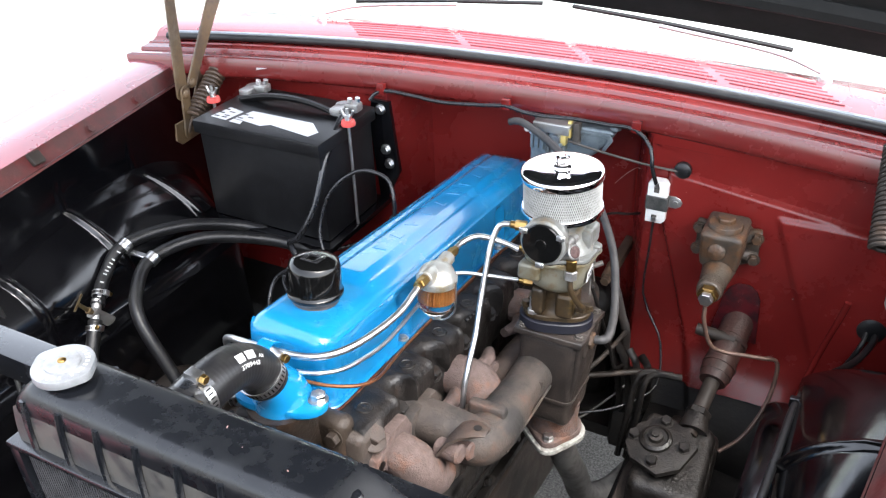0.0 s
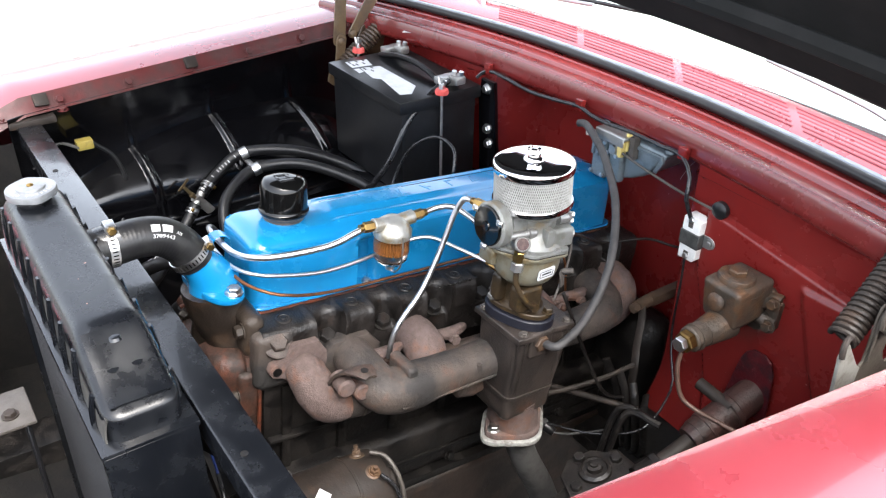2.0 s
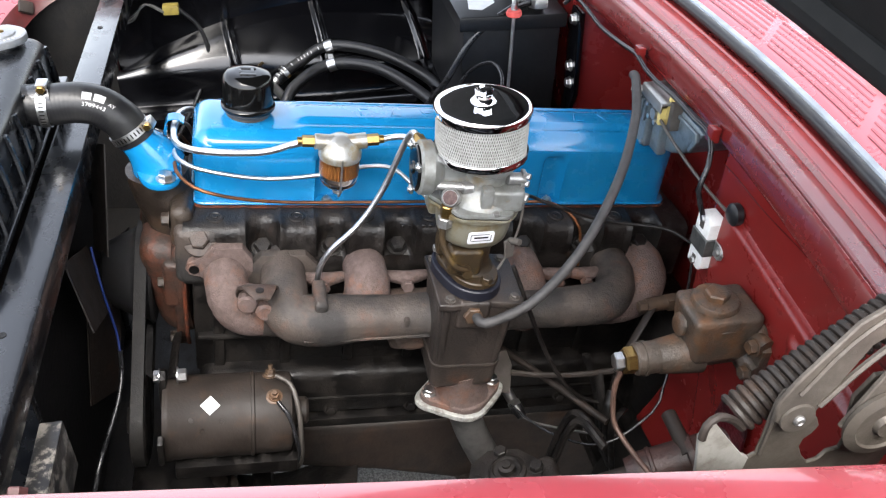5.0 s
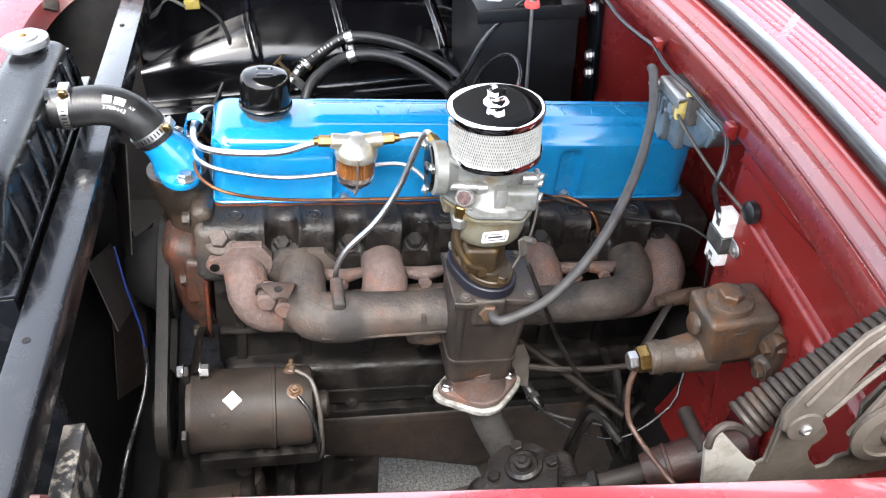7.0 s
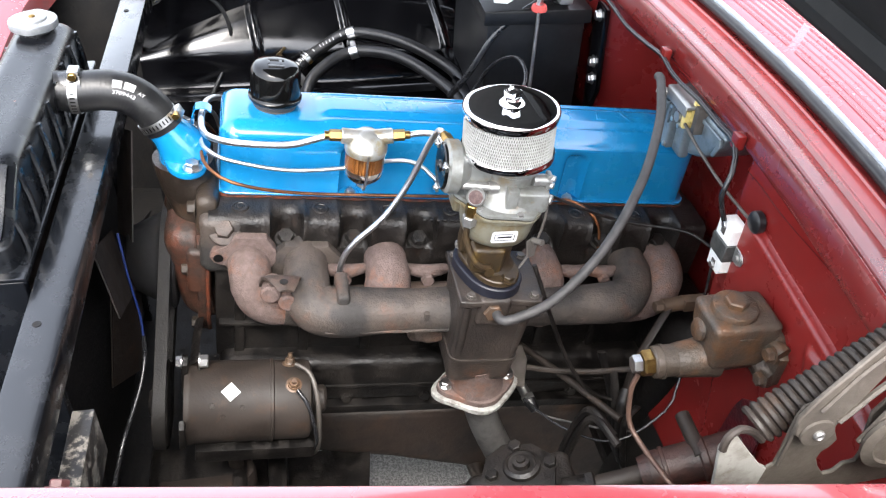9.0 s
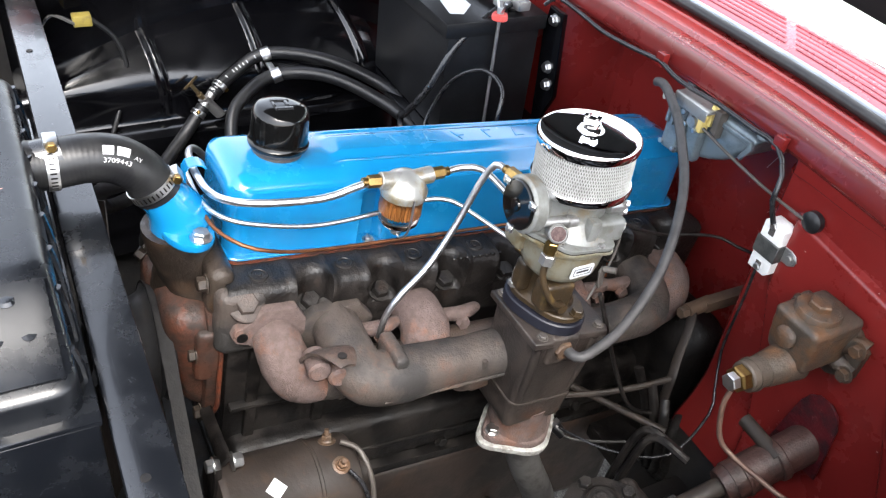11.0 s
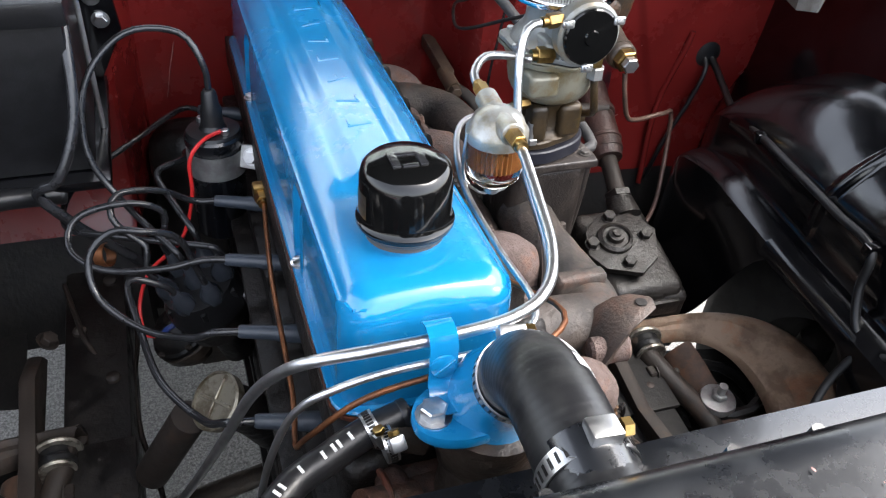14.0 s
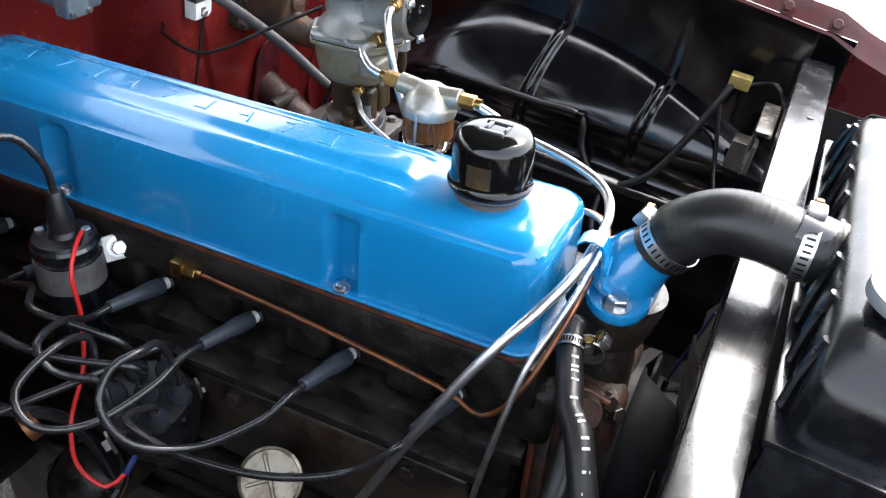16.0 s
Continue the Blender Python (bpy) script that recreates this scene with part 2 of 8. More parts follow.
def glass(name, col, rough=0.0, ior=1.45):
    m = bpy.data.materials.new(name)
    m.use_nodes = True
    b = m.node_tree.nodes["Principled BSDF"]
    b.inputs["Base Color"].default_value = (*col, 1)
    b.inputs["Roughness"].default_value = rough
    b.inputs["IOR"].default_value = ior
    b.inputs["Transmission Weight"].default_value = 1.0
    return m


GLASS = glass("clear_bowl_glass", (0.95, 0.92, 0.86))
WINDSHIELD = bpy.data.materials.new("windscreen_glass")
WINDSHIELD.use_nodes = True
wt = WINDSHIELD.node_tree
clear = wt.nodes.new("ShaderNodeBsdfTransparent")
clear.inputs[0].default_value = (0.9, 0.94, 0.92, 1)
shine = wt.nodes.new("ShaderNodeBsdfGlossy")
shine.inputs["Roughness"].default_value = 0.02
both = wt.nodes.new("ShaderNodeMixShader")
both.inputs[0].default_value = 0.07
wt.links.new(clear.outputs[0], both.inputs[1])
wt.links.new(shine.outputs[0], both.inputs[2])
wt.links.new(both.outputs[0], wt.nodes["Material Output"].inputs[0])

# ---- building helpers ----
# The engine sits six degrees nose-up in the car: its parts are written level and turned by ENGINE.
PIVOT = Vector((0, 0.3, 0.8))
ENGINE = Matrix.Translation(PIVOT) @ Matrix.Rotation(radians(-6), 4, "X") @ Matrix.Translation(-PIVOT)
BODY = Matrix.Identity(4)


def thing(name, label, category, at=(0, 0, 0), frame_m=BODY, group="", kind=""):
    e = new(name)
    e.empty_display_size = 0.02
    e.matrix_world = Matrix.Translation(frame_m @ Vector(at))
    tagged(e, label, category, group, kind)
    e["turn"] = 1 if frame_m is ENGINE else 0
    return e


def turned(ob):
    while ob.parent and "turn" not in ob:
        ob = ob.parent
    return ENGINE if ob.get("turn") else BODY


def mesh_object(name, bm, material, frame_m, smooth=True, angle=40):
    bm.normal_update()
    me = bpy.data.meshes.new(name)
    for v in bm.verts:
        v.co = frame_m @ v.co
    lo = Vector([min(v.co[i] for v in bm.verts) for i in range(3)])
    hi = Vector([max(v.co[i] for v in bm.verts) for i in range(3)])
    c = (lo + hi) / 2
    c.z = lo.z
    for v in bm.verts:
        v.co -= c
    bm.normal_update()
    if smooth:
        lim = radians(angle)
        for f in bm.faces:
            f.smooth = True
        for e in bm.edges:
            if len(e.link_faces) == 2:
                e.smooth = e.calc_face_angle(0) < lim
    bm.to_mesh(me)
    bm.free()
    me.materials.append(material)
    ob = new(name, me)
    ob.location = c
    return ob


def part(name, bm, material, parent, label="", smooth=True, angle=40):
    ob = mesh_object(name, bm, material, turned(parent), smooth, angle)
    top = parent
    loc = ob.location.copy()
    base = Vector((0, 0, 0))
    while top:
        base += top.location
        top = top.parent
    ob.parent = parent
    ob.location = loc - base
    if label:
        ob["label"] = label
    return ob


def solo(name, bm, material, label, category, frame_m=BODY, group="", kind="", smooth=True, angle=40):
    ob = mesh_object(name, bm, material, frame_m, smooth, angle)
    ob["turn"] = 1 if frame_m is ENGINE else 0
    return tagged(ob, label, category, group, kind)


def B():
    return bmesh.new()


def box(bm, lo, hi, bevel=0.0, seg=2, m=None):
    lo, hi = Vector(lo), Vector(hi)
    c, s = (lo + hi) / 2, hi - lo
    mm = (m or Matrix.Identity(4)) @ Matrix.Translation(c) @ Matrix.Diagonal((*s, 1))
    g = bmesh.ops.create_cube(bm, size=1.0, matrix=mm)
    if bevel:
        es = list({e for v in g["verts"] for e in v.link_edges})
        bmesh.ops.bevel(bm, geom=es, offset=bevel, segments=seg, profile=0.6, affect="EDGES", clamp_overlap=True)
    return bm


def frame_of(p, d, up=(0, 0, 1)):
    """A matrix at p whose z runs along d."""
    d = Vector(d).normalized()
    up = Vector(up)
    if abs(d.dot(up.normalized())) > 0.98:
        up = Vector((0, 1, 0))
    x = up.cross(d).normalized()
    y = d.cross(x)
    r = Matrix((x, y, d)).transposed().to_4x4()
    return Matrix.Translation(p) @ r


def lathe(bm, prof, m=None, seg=32, arc=None, close=True):
    """Turns the profile of (radius, height) round z."""
    m = m or Matrix.Identity(4)
    n = seg
    rings = []
    for r, z in prof:
        if r < 1e-6:
            rings.append([bm.verts.new(m @ Vector((0, 0, z)))])
        else:
            rings.append([bm.verts.new(m @ Vector((r * math.cos(2 * math.pi * i / n), r * math.sin(2 * math.pi * i / n), z))) for i in range(n)])
    for a, b in zip(rings, rings[1:]):
        for i in range(n):
            j = (i + 1) % n
            if len(a) == 1 and len(b) == 1:
                break
            if len(a) == 1:
                bm.faces.new((a[0], b[i], b[j]))
            elif len(b) == 1:
                bm.faces.new((a[j], a[i], b[0]))
            else:
                bm.faces.new((a[i], a[j], b[j], b[i]))
    if close:
        if len(rings[0]) > 1:
            bm.faces.new(list(reversed(rings[0])))
        if len(rings[-1]) > 1:
            bm.faces.new(rings[-1])
    bmesh.ops.recalc_face_normals(bm, faces=bm.faces[:])
    return bm


def rod(bm, a, b, r, r2=None, seg=20, bevel=0.0):
    a, b = Vector(a), Vector(b)
    d = (b - a).length
    r2 = r if r2 is None else r2
    prof = [(r - bevel, 0), (r, bevel), (r2, d - bevel), (r2 - bevel, d)] if bevel else [(r, 0), (r2, d)]
    return lathe(bm, prof, frame_of(a, b - a), seg)


def hexa(bm, p, d, r, h, washer=0.0):
    m = frame_of(p, d)
    if washer:
        lathe(bm, [(washer, 0), (washer, 0.0015)], m, 16)
    c = r * 0.12
    lathe(bm, [(r, 0), (r, h - c), (r - c, h)], m @ Matrix.Translation((0, 0, 0.001)), 6)
    return bm


def smooth_path(pts, step=0.008):
    P = [Vector(p) for p in pts]
    if len(P) == 2:
        return P
    P = [P[0] * 2 - P[1]] + P + [P[-1] * 2 - P[-2]]
    out = []
    for i in range(1, len(P) - 2):
        a, b, c, d = P[i - 1:i + 3]
        n = max(2, int((c - b).length / step))
        for k in range(n):
            t = k / n
            out.append(0.5 * (2 * b + (c - a) * t + (2 * a - 5 * b + 4 * c - d) * t * t + (3 * b - a - 3 * c + d) * t ** 3))
    out.append(P[-2])
    return out


def tube(bm, pts, r, seg=10, step=0.008, curve=True, radii=None, flat=1.0):
    """A tube along the points; r may be widened along it by radii, a list of factors at even steps."""
    P = smooth_path(pts, step) if curve else [Vector(p) for p in pts]
    n = len(P)
    t0 = (P[1] - P[0]).normalized()
    u = t0.orthogonal().normalized()
    rings = []
    for i, p in enumerate(P):
        t = ((P[min(i + 1, n - 1)] - P[max(i - 1, 0)])).normalized()
        u = (u - t * u.dot(t)).normalized()
        w = t.cross(u)
        k = 1.0
        if radii:
            f = i / (n - 1) * (len(radii) - 1)
            a = min(int(f), len(radii) - 2)
            k = radii[a] + (radii[a + 1] - radii[a]) * (f - a)
        rings.append([bm.verts.new(p + (u * math.cos(2 * math.pi * j / seg) + w * flat * math.sin(2 * math.pi * j / seg)) * r * k) for j in range(seg)])
    for a, b in zip(rings, rings[1:]):
        for j in range(seg):
            q = (j + 1) % seg
            bm.faces.new((a[j], a[q], b[q], b[j]))
    bm.faces.new(list(reversed(rings[0])))
    bm.faces.new(rings[-1])
    return bm


def prism(bm, outline, m, depth, bevel=0.0, seg=2):
    """The 2D outline, pushed along m's z by depth."""
    a = [bm.verts.new(m @ Vector((x, y, 0))) for x, y in outline]
    b = [bm.verts.new(m @ Vector((x, y, depth))) for x, y in outline]
    n = len(a)
    fs = [bm.faces.new(list(reversed(a))), bm.faces.new(b)]
    for i in range(n):
        j = (i + 1) % n
        fs.append(bm.faces.new((a[i], a[j], b[j], b[i])))
    bmesh.ops.recalc_face_normals(bm, faces=fs)
    if bevel:
        es = list({e for f in fs[:2] for e in f.edges})
        bmesh.ops.bevel(bm, geom=es, offset=bevel, segments=seg, profile=0.6, affect="EDGES", clamp_overlap=True)
    return bm


def sheet(bm, fn, us, vs, thick=0.0):
    """A surface from fn(u, v) over the lists us and vs, given thickness against its normal."""
    us, vs = list(us), list(vs)
    P = [[Vector(fn(u, v)) for v in vs] for u in us]
    n, k = len(us), len(vs)
    V = [[bm.verts.new(p) for p in row] for row in P]

    def nrm(i, j):
        a = P[min(i + 1, n - 1)][j] - P[max(i - 1, 0)][j]
        b = P[i][min(j + 1, k - 1)] - P[i][max(j - 1, 0)]
        return a.cross(b).normalized()
    for i in range(n - 1):
        for j in range(k - 1):
            bm.faces.new((V[i][j], V[i + 1][j], V[i + 1][j + 1], V[i][j + 1]))
    if thick:
        U = [[bm.verts.new(P[i][j] - nrm(i, j) * thick) for j in range(k)] for i in range(n)]
        for i in range(n - 1):
            for j in range(k - 1):
                bm.faces.new((U[i][j], U[i][j + 1], U[i + 1][j + 1], U[i + 1][j]))
        for i in range(n - 1):
            bm.faces.new((V[i + 1][0], V[i][0], U[i][0], U[i + 1][0]))
            bm.faces.new((V[i][-1], V[i + 1][-1], U[i + 1][-1], U[i][-1]))
        for j in range(k - 1):
            bm.faces.new((V[0][j], V[0][j + 1], U[0][j + 1], U[0][j]))
            bm.faces.new((V[-1][j + 1], V[-1][j], U[-1][j], U[-1][j + 1]))
    return bm


def rounded(bm, lo, hi, r, n, shape=None, floor=True):
    """A finely meshed box with edges rounded by r; shape(p, normal) moves its points. With floor the underside stays sharp."""
    lo, hi = Vector(lo), Vector(hi)
    size = hi - lo
    ilo, ihi = lo + Vector((r, r, r)), hi - Vector((r, r, r))
    if floor:
        ilo.z = lo.z - 1.0
    cnt = [max(2, int(size[i] / n)) for i in range(3)]
    cache = {}

    def vert(p):
        key = (round(p.x, 6), round(p.y, 6), round(p.z, 6))
        if key not in cache:
            q = Vector([min(max(p[i], ilo[i]), ihi[i]) for i in range(3)])
            d = p - q
            nn = d.normalized() if d.length > 1e-9 else Vector((0, 0, 1))
            w = q + nn * r if d.length > 1e-9 else p.copy()
            if shape:
                w = shape(w, nn)
            cache[key] = bm.verts.new(w)
        return cache[key]

    def spread(i):
        a, b, c = lo[i], hi[i], cnt[i]
        k = [a + r * (1 - math.cos(math.pi / 2 * j / 5)) for j in range(5)]
        mid = [a + r + (b - a - 2 * r) * j / c for j in range(c + 1)]
        return k + mid + [a + b - v for v in reversed(k)]
    X, Y, Z = spread(0), spread(1), spread(2)
    if floor:
        Z = [lo.z + (hi.z - r - lo.z) * j / cnt[2] for j in range(cnt[2])] + [v for v in Z if v >= hi.z - r - 1e-6]

    def face(f):
        vs = [vert(p) for p in f]
        if len(set(vs)) == 4:
            bm.faces.new(vs)
    for zz, flip in ((hi.z, 0), (lo.z, 1)):
        for a, b in zip(X, X[1:]):
            for c, d in zip(Y, Y[1:]):
                q = [Vector((a, c, zz)), Vector((b, c, zz)), Vector((b, d, zz)), Vector((a, d, zz))]
                if not (floor and flip):
                    face(q[::-1] if flip else q)
    for yy, flip in ((lo.y, 0), (hi.y, 1)):
        for a, b in zip(X, X[1:]):
            for c, d in zip(Z, Z[1:]):
                q = [Vector((a, yy, c)), Vector((b, yy, c)), Vector((b, yy, d)), Vector((a, yy, d))]
                face(q[::-1] if flip else q)
    for xx, flip in ((hi.x, 0), (lo.x, 1)):
        for a, b in zip(Y, Y[1:]):
            for c, d in zip(Z, Z[1:]):
                q = [Vector((xx, a, c)), Vector((xx, b, c)), Vector((xx, b, d)), Vector((xx, a, d))]
                face(q[::-1] if flip else q)
    bmesh.ops.recalc_face_normals(bm, faces=bm.faces[:])
    return bm


def cast(bm, amp=0.0018, scale=55.0):
    """The uneven skin of a sand casting."""
    bm.normal_update()
    moves = [(v, v.normal * (noise.noise(v.co * scale) + 0.5 * noise.noise(v.co * scale * 2.7)) * amp) for v in bm.verts]
    for v, d in moves:
        v.co += d
    return bm


def dense(bm, cuts=3):
    bmesh.ops.subdivide_edges(bm, edges=[e for e in bm.edges if e.calc_length() > 0.012], cuts=cuts, use_grid_fill=True)
    return bm


def ss(a, b, x):
    t = min(max((x - a) / (b - a), 0), 1)
    return t * t * (3 - 2 * t)


def lettering(name, text, size, m, material, parent, depth=0.0004):
    cu = bpy.data.curves.new(name, "FONT")
    cu.body, cu.size, cu.extrude, cu.resolution_u = text, size, depth, 3
    ob = new(name, cu)
    dg = bpy.context.evaluated_depsgraph_get()
    me = bpy.data.meshes.new_from_object(ob.evaluated_get(dg))
    bpy.data.objects.remove(ob)
    bm = B()
    bm.from_mesh(me)
    bpy.data.meshes.remove(me)
    for v in bm.verts:
        v.co = m(v.co) if callable(m) else m @ v.co
    return part(name, bm, material, parent, smooth=False)

# ---- ground ----
bm = B()
sheet(bm, lambda u, v: Vector((u, v, 0)), [-1500, -40, -4, 4, 40, 1500], [-1500, -40, -4, 4, 40, 1500])
bmesh.ops.reverse_faces(bm, faces=bm.faces[:])
ground = solo("ground", bm, ASPHALT, "pale grey gravelly asphalt ground under the car", "ground", kind="structure")


# ---- car body ----
car = thing("car_body", "old red car with its hood open and black inner fenders", "car", (0, 0.5, 0))


def lin(a, b, n):
    return [a + (b - a) * i / n for i in range(n + 1)]


def recess(x, z):
    return ss(-0.23, -0.19, x) * (1 - ss(0.235, 0.29, x)) * (1 - ss(0.958, 0.968, z))


def wall_y(x, z):
    y = 0.79 + 0.115 * recess(x, z)
    crease = 0.905 - 0.14 * (x - 0.334)
    low = 1 - ss(crease - 0.005, crease + 0.004, z)
    edge = 0.322 + 0.28 * max(0.80 - z, 0)
    y -= 0.010 * ss(edge - 0.003, edge + 0.006, x) * low
    rib = 0.503 + 0.37 * (0.857 - z)
    y -= 0.006 * ss(rib - 0.004, rib + 0.010, x) * low * (1 - ss(0.855, 0.865, z))
    y += 0.002 * math.sin(31 * x + 9 * z) * math.sin(23 * z + 4 * x) * ss(0.28, 0.33, abs(x))
    flange = 0.779 + 0.46 * (z - 0.585)
    y += 0.07 * ss(flange, flange + 0.012, abs(x)) + 0.012 * ss(flange - 0.05, flange - 0.03, abs(x))
    y -= 0.10 * (1 - ss(0.36, 0.60, z)) * (1 - recess(x, 0.5))
    return y


bm = B()
xs = sorted(set(lin(-0.86, 0.86, 44) + lin(0.64, 0.86, 44) + lin(-0.24, -0.18, 10) + lin(0.23, 0.30, 12) + lin(0.30, 0.64, 120)))
zs = sorted(set(lin(0.50, 0.974, 34) + lin(0.945, 0.972, 9) + lin(0.60, 0.92, 110)))


def wall_z(x, z):
    """Leans the rows with the pressed crease, so that it stays crisp."""
    lean = ss(0.62, 0.80, z) * (1 - ss(0.92, 0.955, z))
    return z - 0.14 * max(x - 0.334, 0) * lean - (0.02 * abs(x) if z > 0.95 else 0)


sheet(bm, lambda x, z: Vector((x, wall_y(x, wall_z(x, z)), wall_z(x, z))), xs, zs, 0.003)
firewall = part("firewall", bm, RED, car, "glossy dark red stamped steel firewall")

bm = B()
sheet(bm, lambda x, z: Vector((x, wall_y(x, z) + 0.006, z)), xs, lin(0.34, 0.515, 14), 0.003)
part("toe_board", bm, UNDERCOAT_SHADE, car, "black toe board below the firewall")


def shield_edge(x):
    return 0.465 + 0.145 * ss(0.53, 0.69, x) + 0.006 * noise.noise((x * 60, 0.3, 0.0))


for sx in (-1, 1):
    bm = B()
    if sx > 0:
        sheet(bm, lambda u, v: Vector((0.40 + 0.29 * u, shield_edge(0.40 + 0.29 * u) + (0.80 - shield_edge(0.40 + 0.29 * u)) * v, 0.377 - 0.02 * u)), lin(0, 1, 30), lin(0, 1, 6), 0.003)
    else:
        sheet(bm, lambda u, y: Vector((sx * (0.40 + 0.25 * u), y + 0.05 * u * (y > 0.5), 0.375 - 0.02 * u)), lin(0, 1, 5), lin(0.56, 0.80, 6), 0.003 * sx)
    part("splash_shield", bm, UNDERCOAT_SHADE, car, "black splash shield beside the frame")
    bm = B()
    sheet(bm, lambda u, y: Vector((sx * (0.40 + 0.25 * u), y - 0.03 * u * (y > 0.4), 0.375 - 0.02 * u)), lin(0, 1, 5), lin(-0.10, 0.47, 10), 0.003 * sx)
    part("splash_shield", bm, UNDERCOAT_SHADE, car, "black splash shield beside the frame")

# chips and scratches in the firewall's paint
random.seed(11)
for k in range(16):
    x, z = random.uniform(0.33, 0.62), random.uniform(0.56, 0.95)
    if k > 11:
        x, z = random.uniform(-0.2, 0.24), random.uniform(0.80, 0.93)
    r = random.uniform(0.0006, 0.0015)
    bm = B()
    lathe(bm, [(r, 0), (r * 0.7, 0.0003), (0, 0.0003)], frame_of((x, wall_y(x, z) - 0.0032, z), (0, -1, 0)) @ Matrix.Diagonal((1, random.uniform(0.4, 1.5), 1, 1)), 7)
    part("paint_chip", bm, CHIP, firewall)
for x0, z0, dx, dz, bend in ((-0.02, 0.93, 0.035, -0.04, 0.012), (0.20, 0.80, 0.05, 0.05, 0.004), (0.17, 0.86, 0.03, 0.05, 0.006), (0.53, 0.585, 0.012, 0.006, 0.0), (-0.16, 0.62, 0.02, 0.09, 0.004)):
    bm = B()
    pts = []
    for q in range(7):
        f = q / 6
        x, z = x0 + dx * f, z0 + dz * f + bend * math.sin(math.pi * f)
        pts.append((x, wall_y(x, z) - 0.0032, z))
    tube(bm, pts, 0.0006, 5, 0.01)
    part("scratch", bm, CHIP, firewall)


def cowl_z(x):
    return -0.035 * max(abs(x) - 0.2, 0) ** 1.3


def cowl_y(x):
    return -0.12 * (x - 0.1) ** 2


def strip(prof, x0=-0.80, x1=0.80, n=40, thick=0.002):
    """A band across the car with the given (y, z) profile."""
    b = B()
    sheet(b, lambda x, k: Vector((x, prof[k][0] + cowl_y(x), prof[k][1] + cowl_z(x))), lin(x0, x1, n), range(len(prof)), thick)
    return b


# from the lip up: a steep face, a double bead, a level tray, a second bead, the band before the seal
LEDGE = [(0.800, 0.963), (0.794, 0.967), (0.7905, 0.973), (0.7905, 0.979), (0.7920, 0.990), (0.7938, 1.0025), (0.7955, 1.0060), (0.7985, 1.0072), (0.8010, 1.0060), (0.8020, 1.0035), (0.8032, 1.0035), (0.8046, 1.0058), (0.8075, 1.0066),
         (0.8090, 1.0050), (0.820, 1.0046), (0.8320, 1.0046), (0.8345, 1.0034), (0.8358, 1.0058), (0.8376, 1.0090), (0.8400, 1.0096), (0.8420, 1.0086), (0.852, 1.0100), (0.8605, 1.0112), (0.8620, 1.0136), (0.8645, 1.0142), (0.8665, 1.0110), (0.874, 1.0125), (0.884, 1.0185)]
cowl = part("cowl_ledge", strip(LEDGE), RED_COWL, car, "red cowl ledge with pressed beads above the firewall", angle=32)
part("cowl_panel", strip([(0.884, 1.016), (0.89, 1.026), (0.90, 1.031), (0.93, 1.0375), (0.955, 1.041), (0.966, 1.042), (0.970, 1.036)]), RED_BODY, car, "glossy red cowl panel below the windscreen")
bm = B()
for k, r in ((0.871, 0.0075), (0.8805, 0.004)):
    tube(bm, [(x, k + cowl_y(x), 1.024 + cowl_z(x) - (0.002 if r < 0.006 else 0)) for x in lin(-0.76, 0.78, 30)], r, 10, 0.05)
part("cowl_seal", bm, RUBBER, car, "black rubber cowl seal")
part("seal_retainer", strip([(0.874, 1.028), (0.8775, 1.0315), (0.885, 1.032), (0.889, 1.029)], -0.76, 0.78), SEAL_GREY, car, "pale grey seal retainer strip")
for k in range(6):
    y = 0.9045 + 0.0095 * k
    for x0, x1 in ((-0.34, -0.12), (-0.10, 0.12), (0.14, 0.36), (0.38, 0.56)):
        x0, x1 = x0 - 0.010 * k, x1 - 0.010 * k
        bm = B()
        tube(bm, [(x, y + cowl_y(x), 1.0335 + (y - 0.9045) * 0.17 + cowl_z(x)) for x in lin(x0, x1, 5)], 0.0017, 8, 0.06, flat=0.8)
        part("louvre", bm, RED_BODY, car)


def screen(x, f, back=0.0):
    """The windscreen's surface: x across, f from its foot to its top; it wraps back at the sides."""
    return Vector((x, 0.958 + back + 0.42 * f + 0.035 * (x / 0.6) ** 2 - 0.12 * (x - 0.1) ** 2, 1.034 + 0.36 * f + cowl_z(x)))


for sx in (-1, 1):
    bm = B()
    x = 0.03 + 0.49 * sx
    p = screen(x, 0.0) + Vector((0, -0.012, 0.006))
    lathe(bm, [(0.012, 0), (0.012, 0.006), (0.008, 0.014), (0.0, 0.016)], frame_of(p, (0, -0.2, 1)), 16)
    tube(bm, [p + Vector((0, 0, 0.012)), screen(x - 0.09 * sx, 0.06) + Vector((0, -0.012, 0.012)), screen(x - 0.29 * sx, 0.10) + Vector((0, -0.010, 0.010))], 0.004, 8)
    part("wiper_arm", bm, STEEL, car)
    bm = B()
    tube(bm, [screen(x - sx * (0.06 + 0.04 * q), 0.085 + 0.006 * q) + Vector((0, -0.006, 0.006)) for q in range(11)], 0.0045, 6, 0.05)
    part("wiper_blade", bm, RUBBER, car)

bm = B()
sheet(bm, lambda x, f: screen(x, f), lin(-0.72, 0.72, 24), lin(0, 1, 6), 0.004)
wind = part("windscreen", bm, WINDSHIELD, car, "curved windscreen glass")
wind.visible_shadow = False
# white panel added close behind the glass, so that the windscreen shows white
bm = B()
sheet(bm, lambda x, f: screen(x, f, 0.025) + Vector((0, 0.003 * math.sin(37 * x) * math.sin(9 * f), 0)), lin(-0.70, 0.70, 60), lin(0.0, 1, 16), 0.003)
part("screen_panel", bm, mat("white_screen_panel", (0.80, 0.80, 0.80), (0.72, 0.72, 0.72), rough=0.6, scale=8), car, "white panel behind the windscreen")
bm = B()
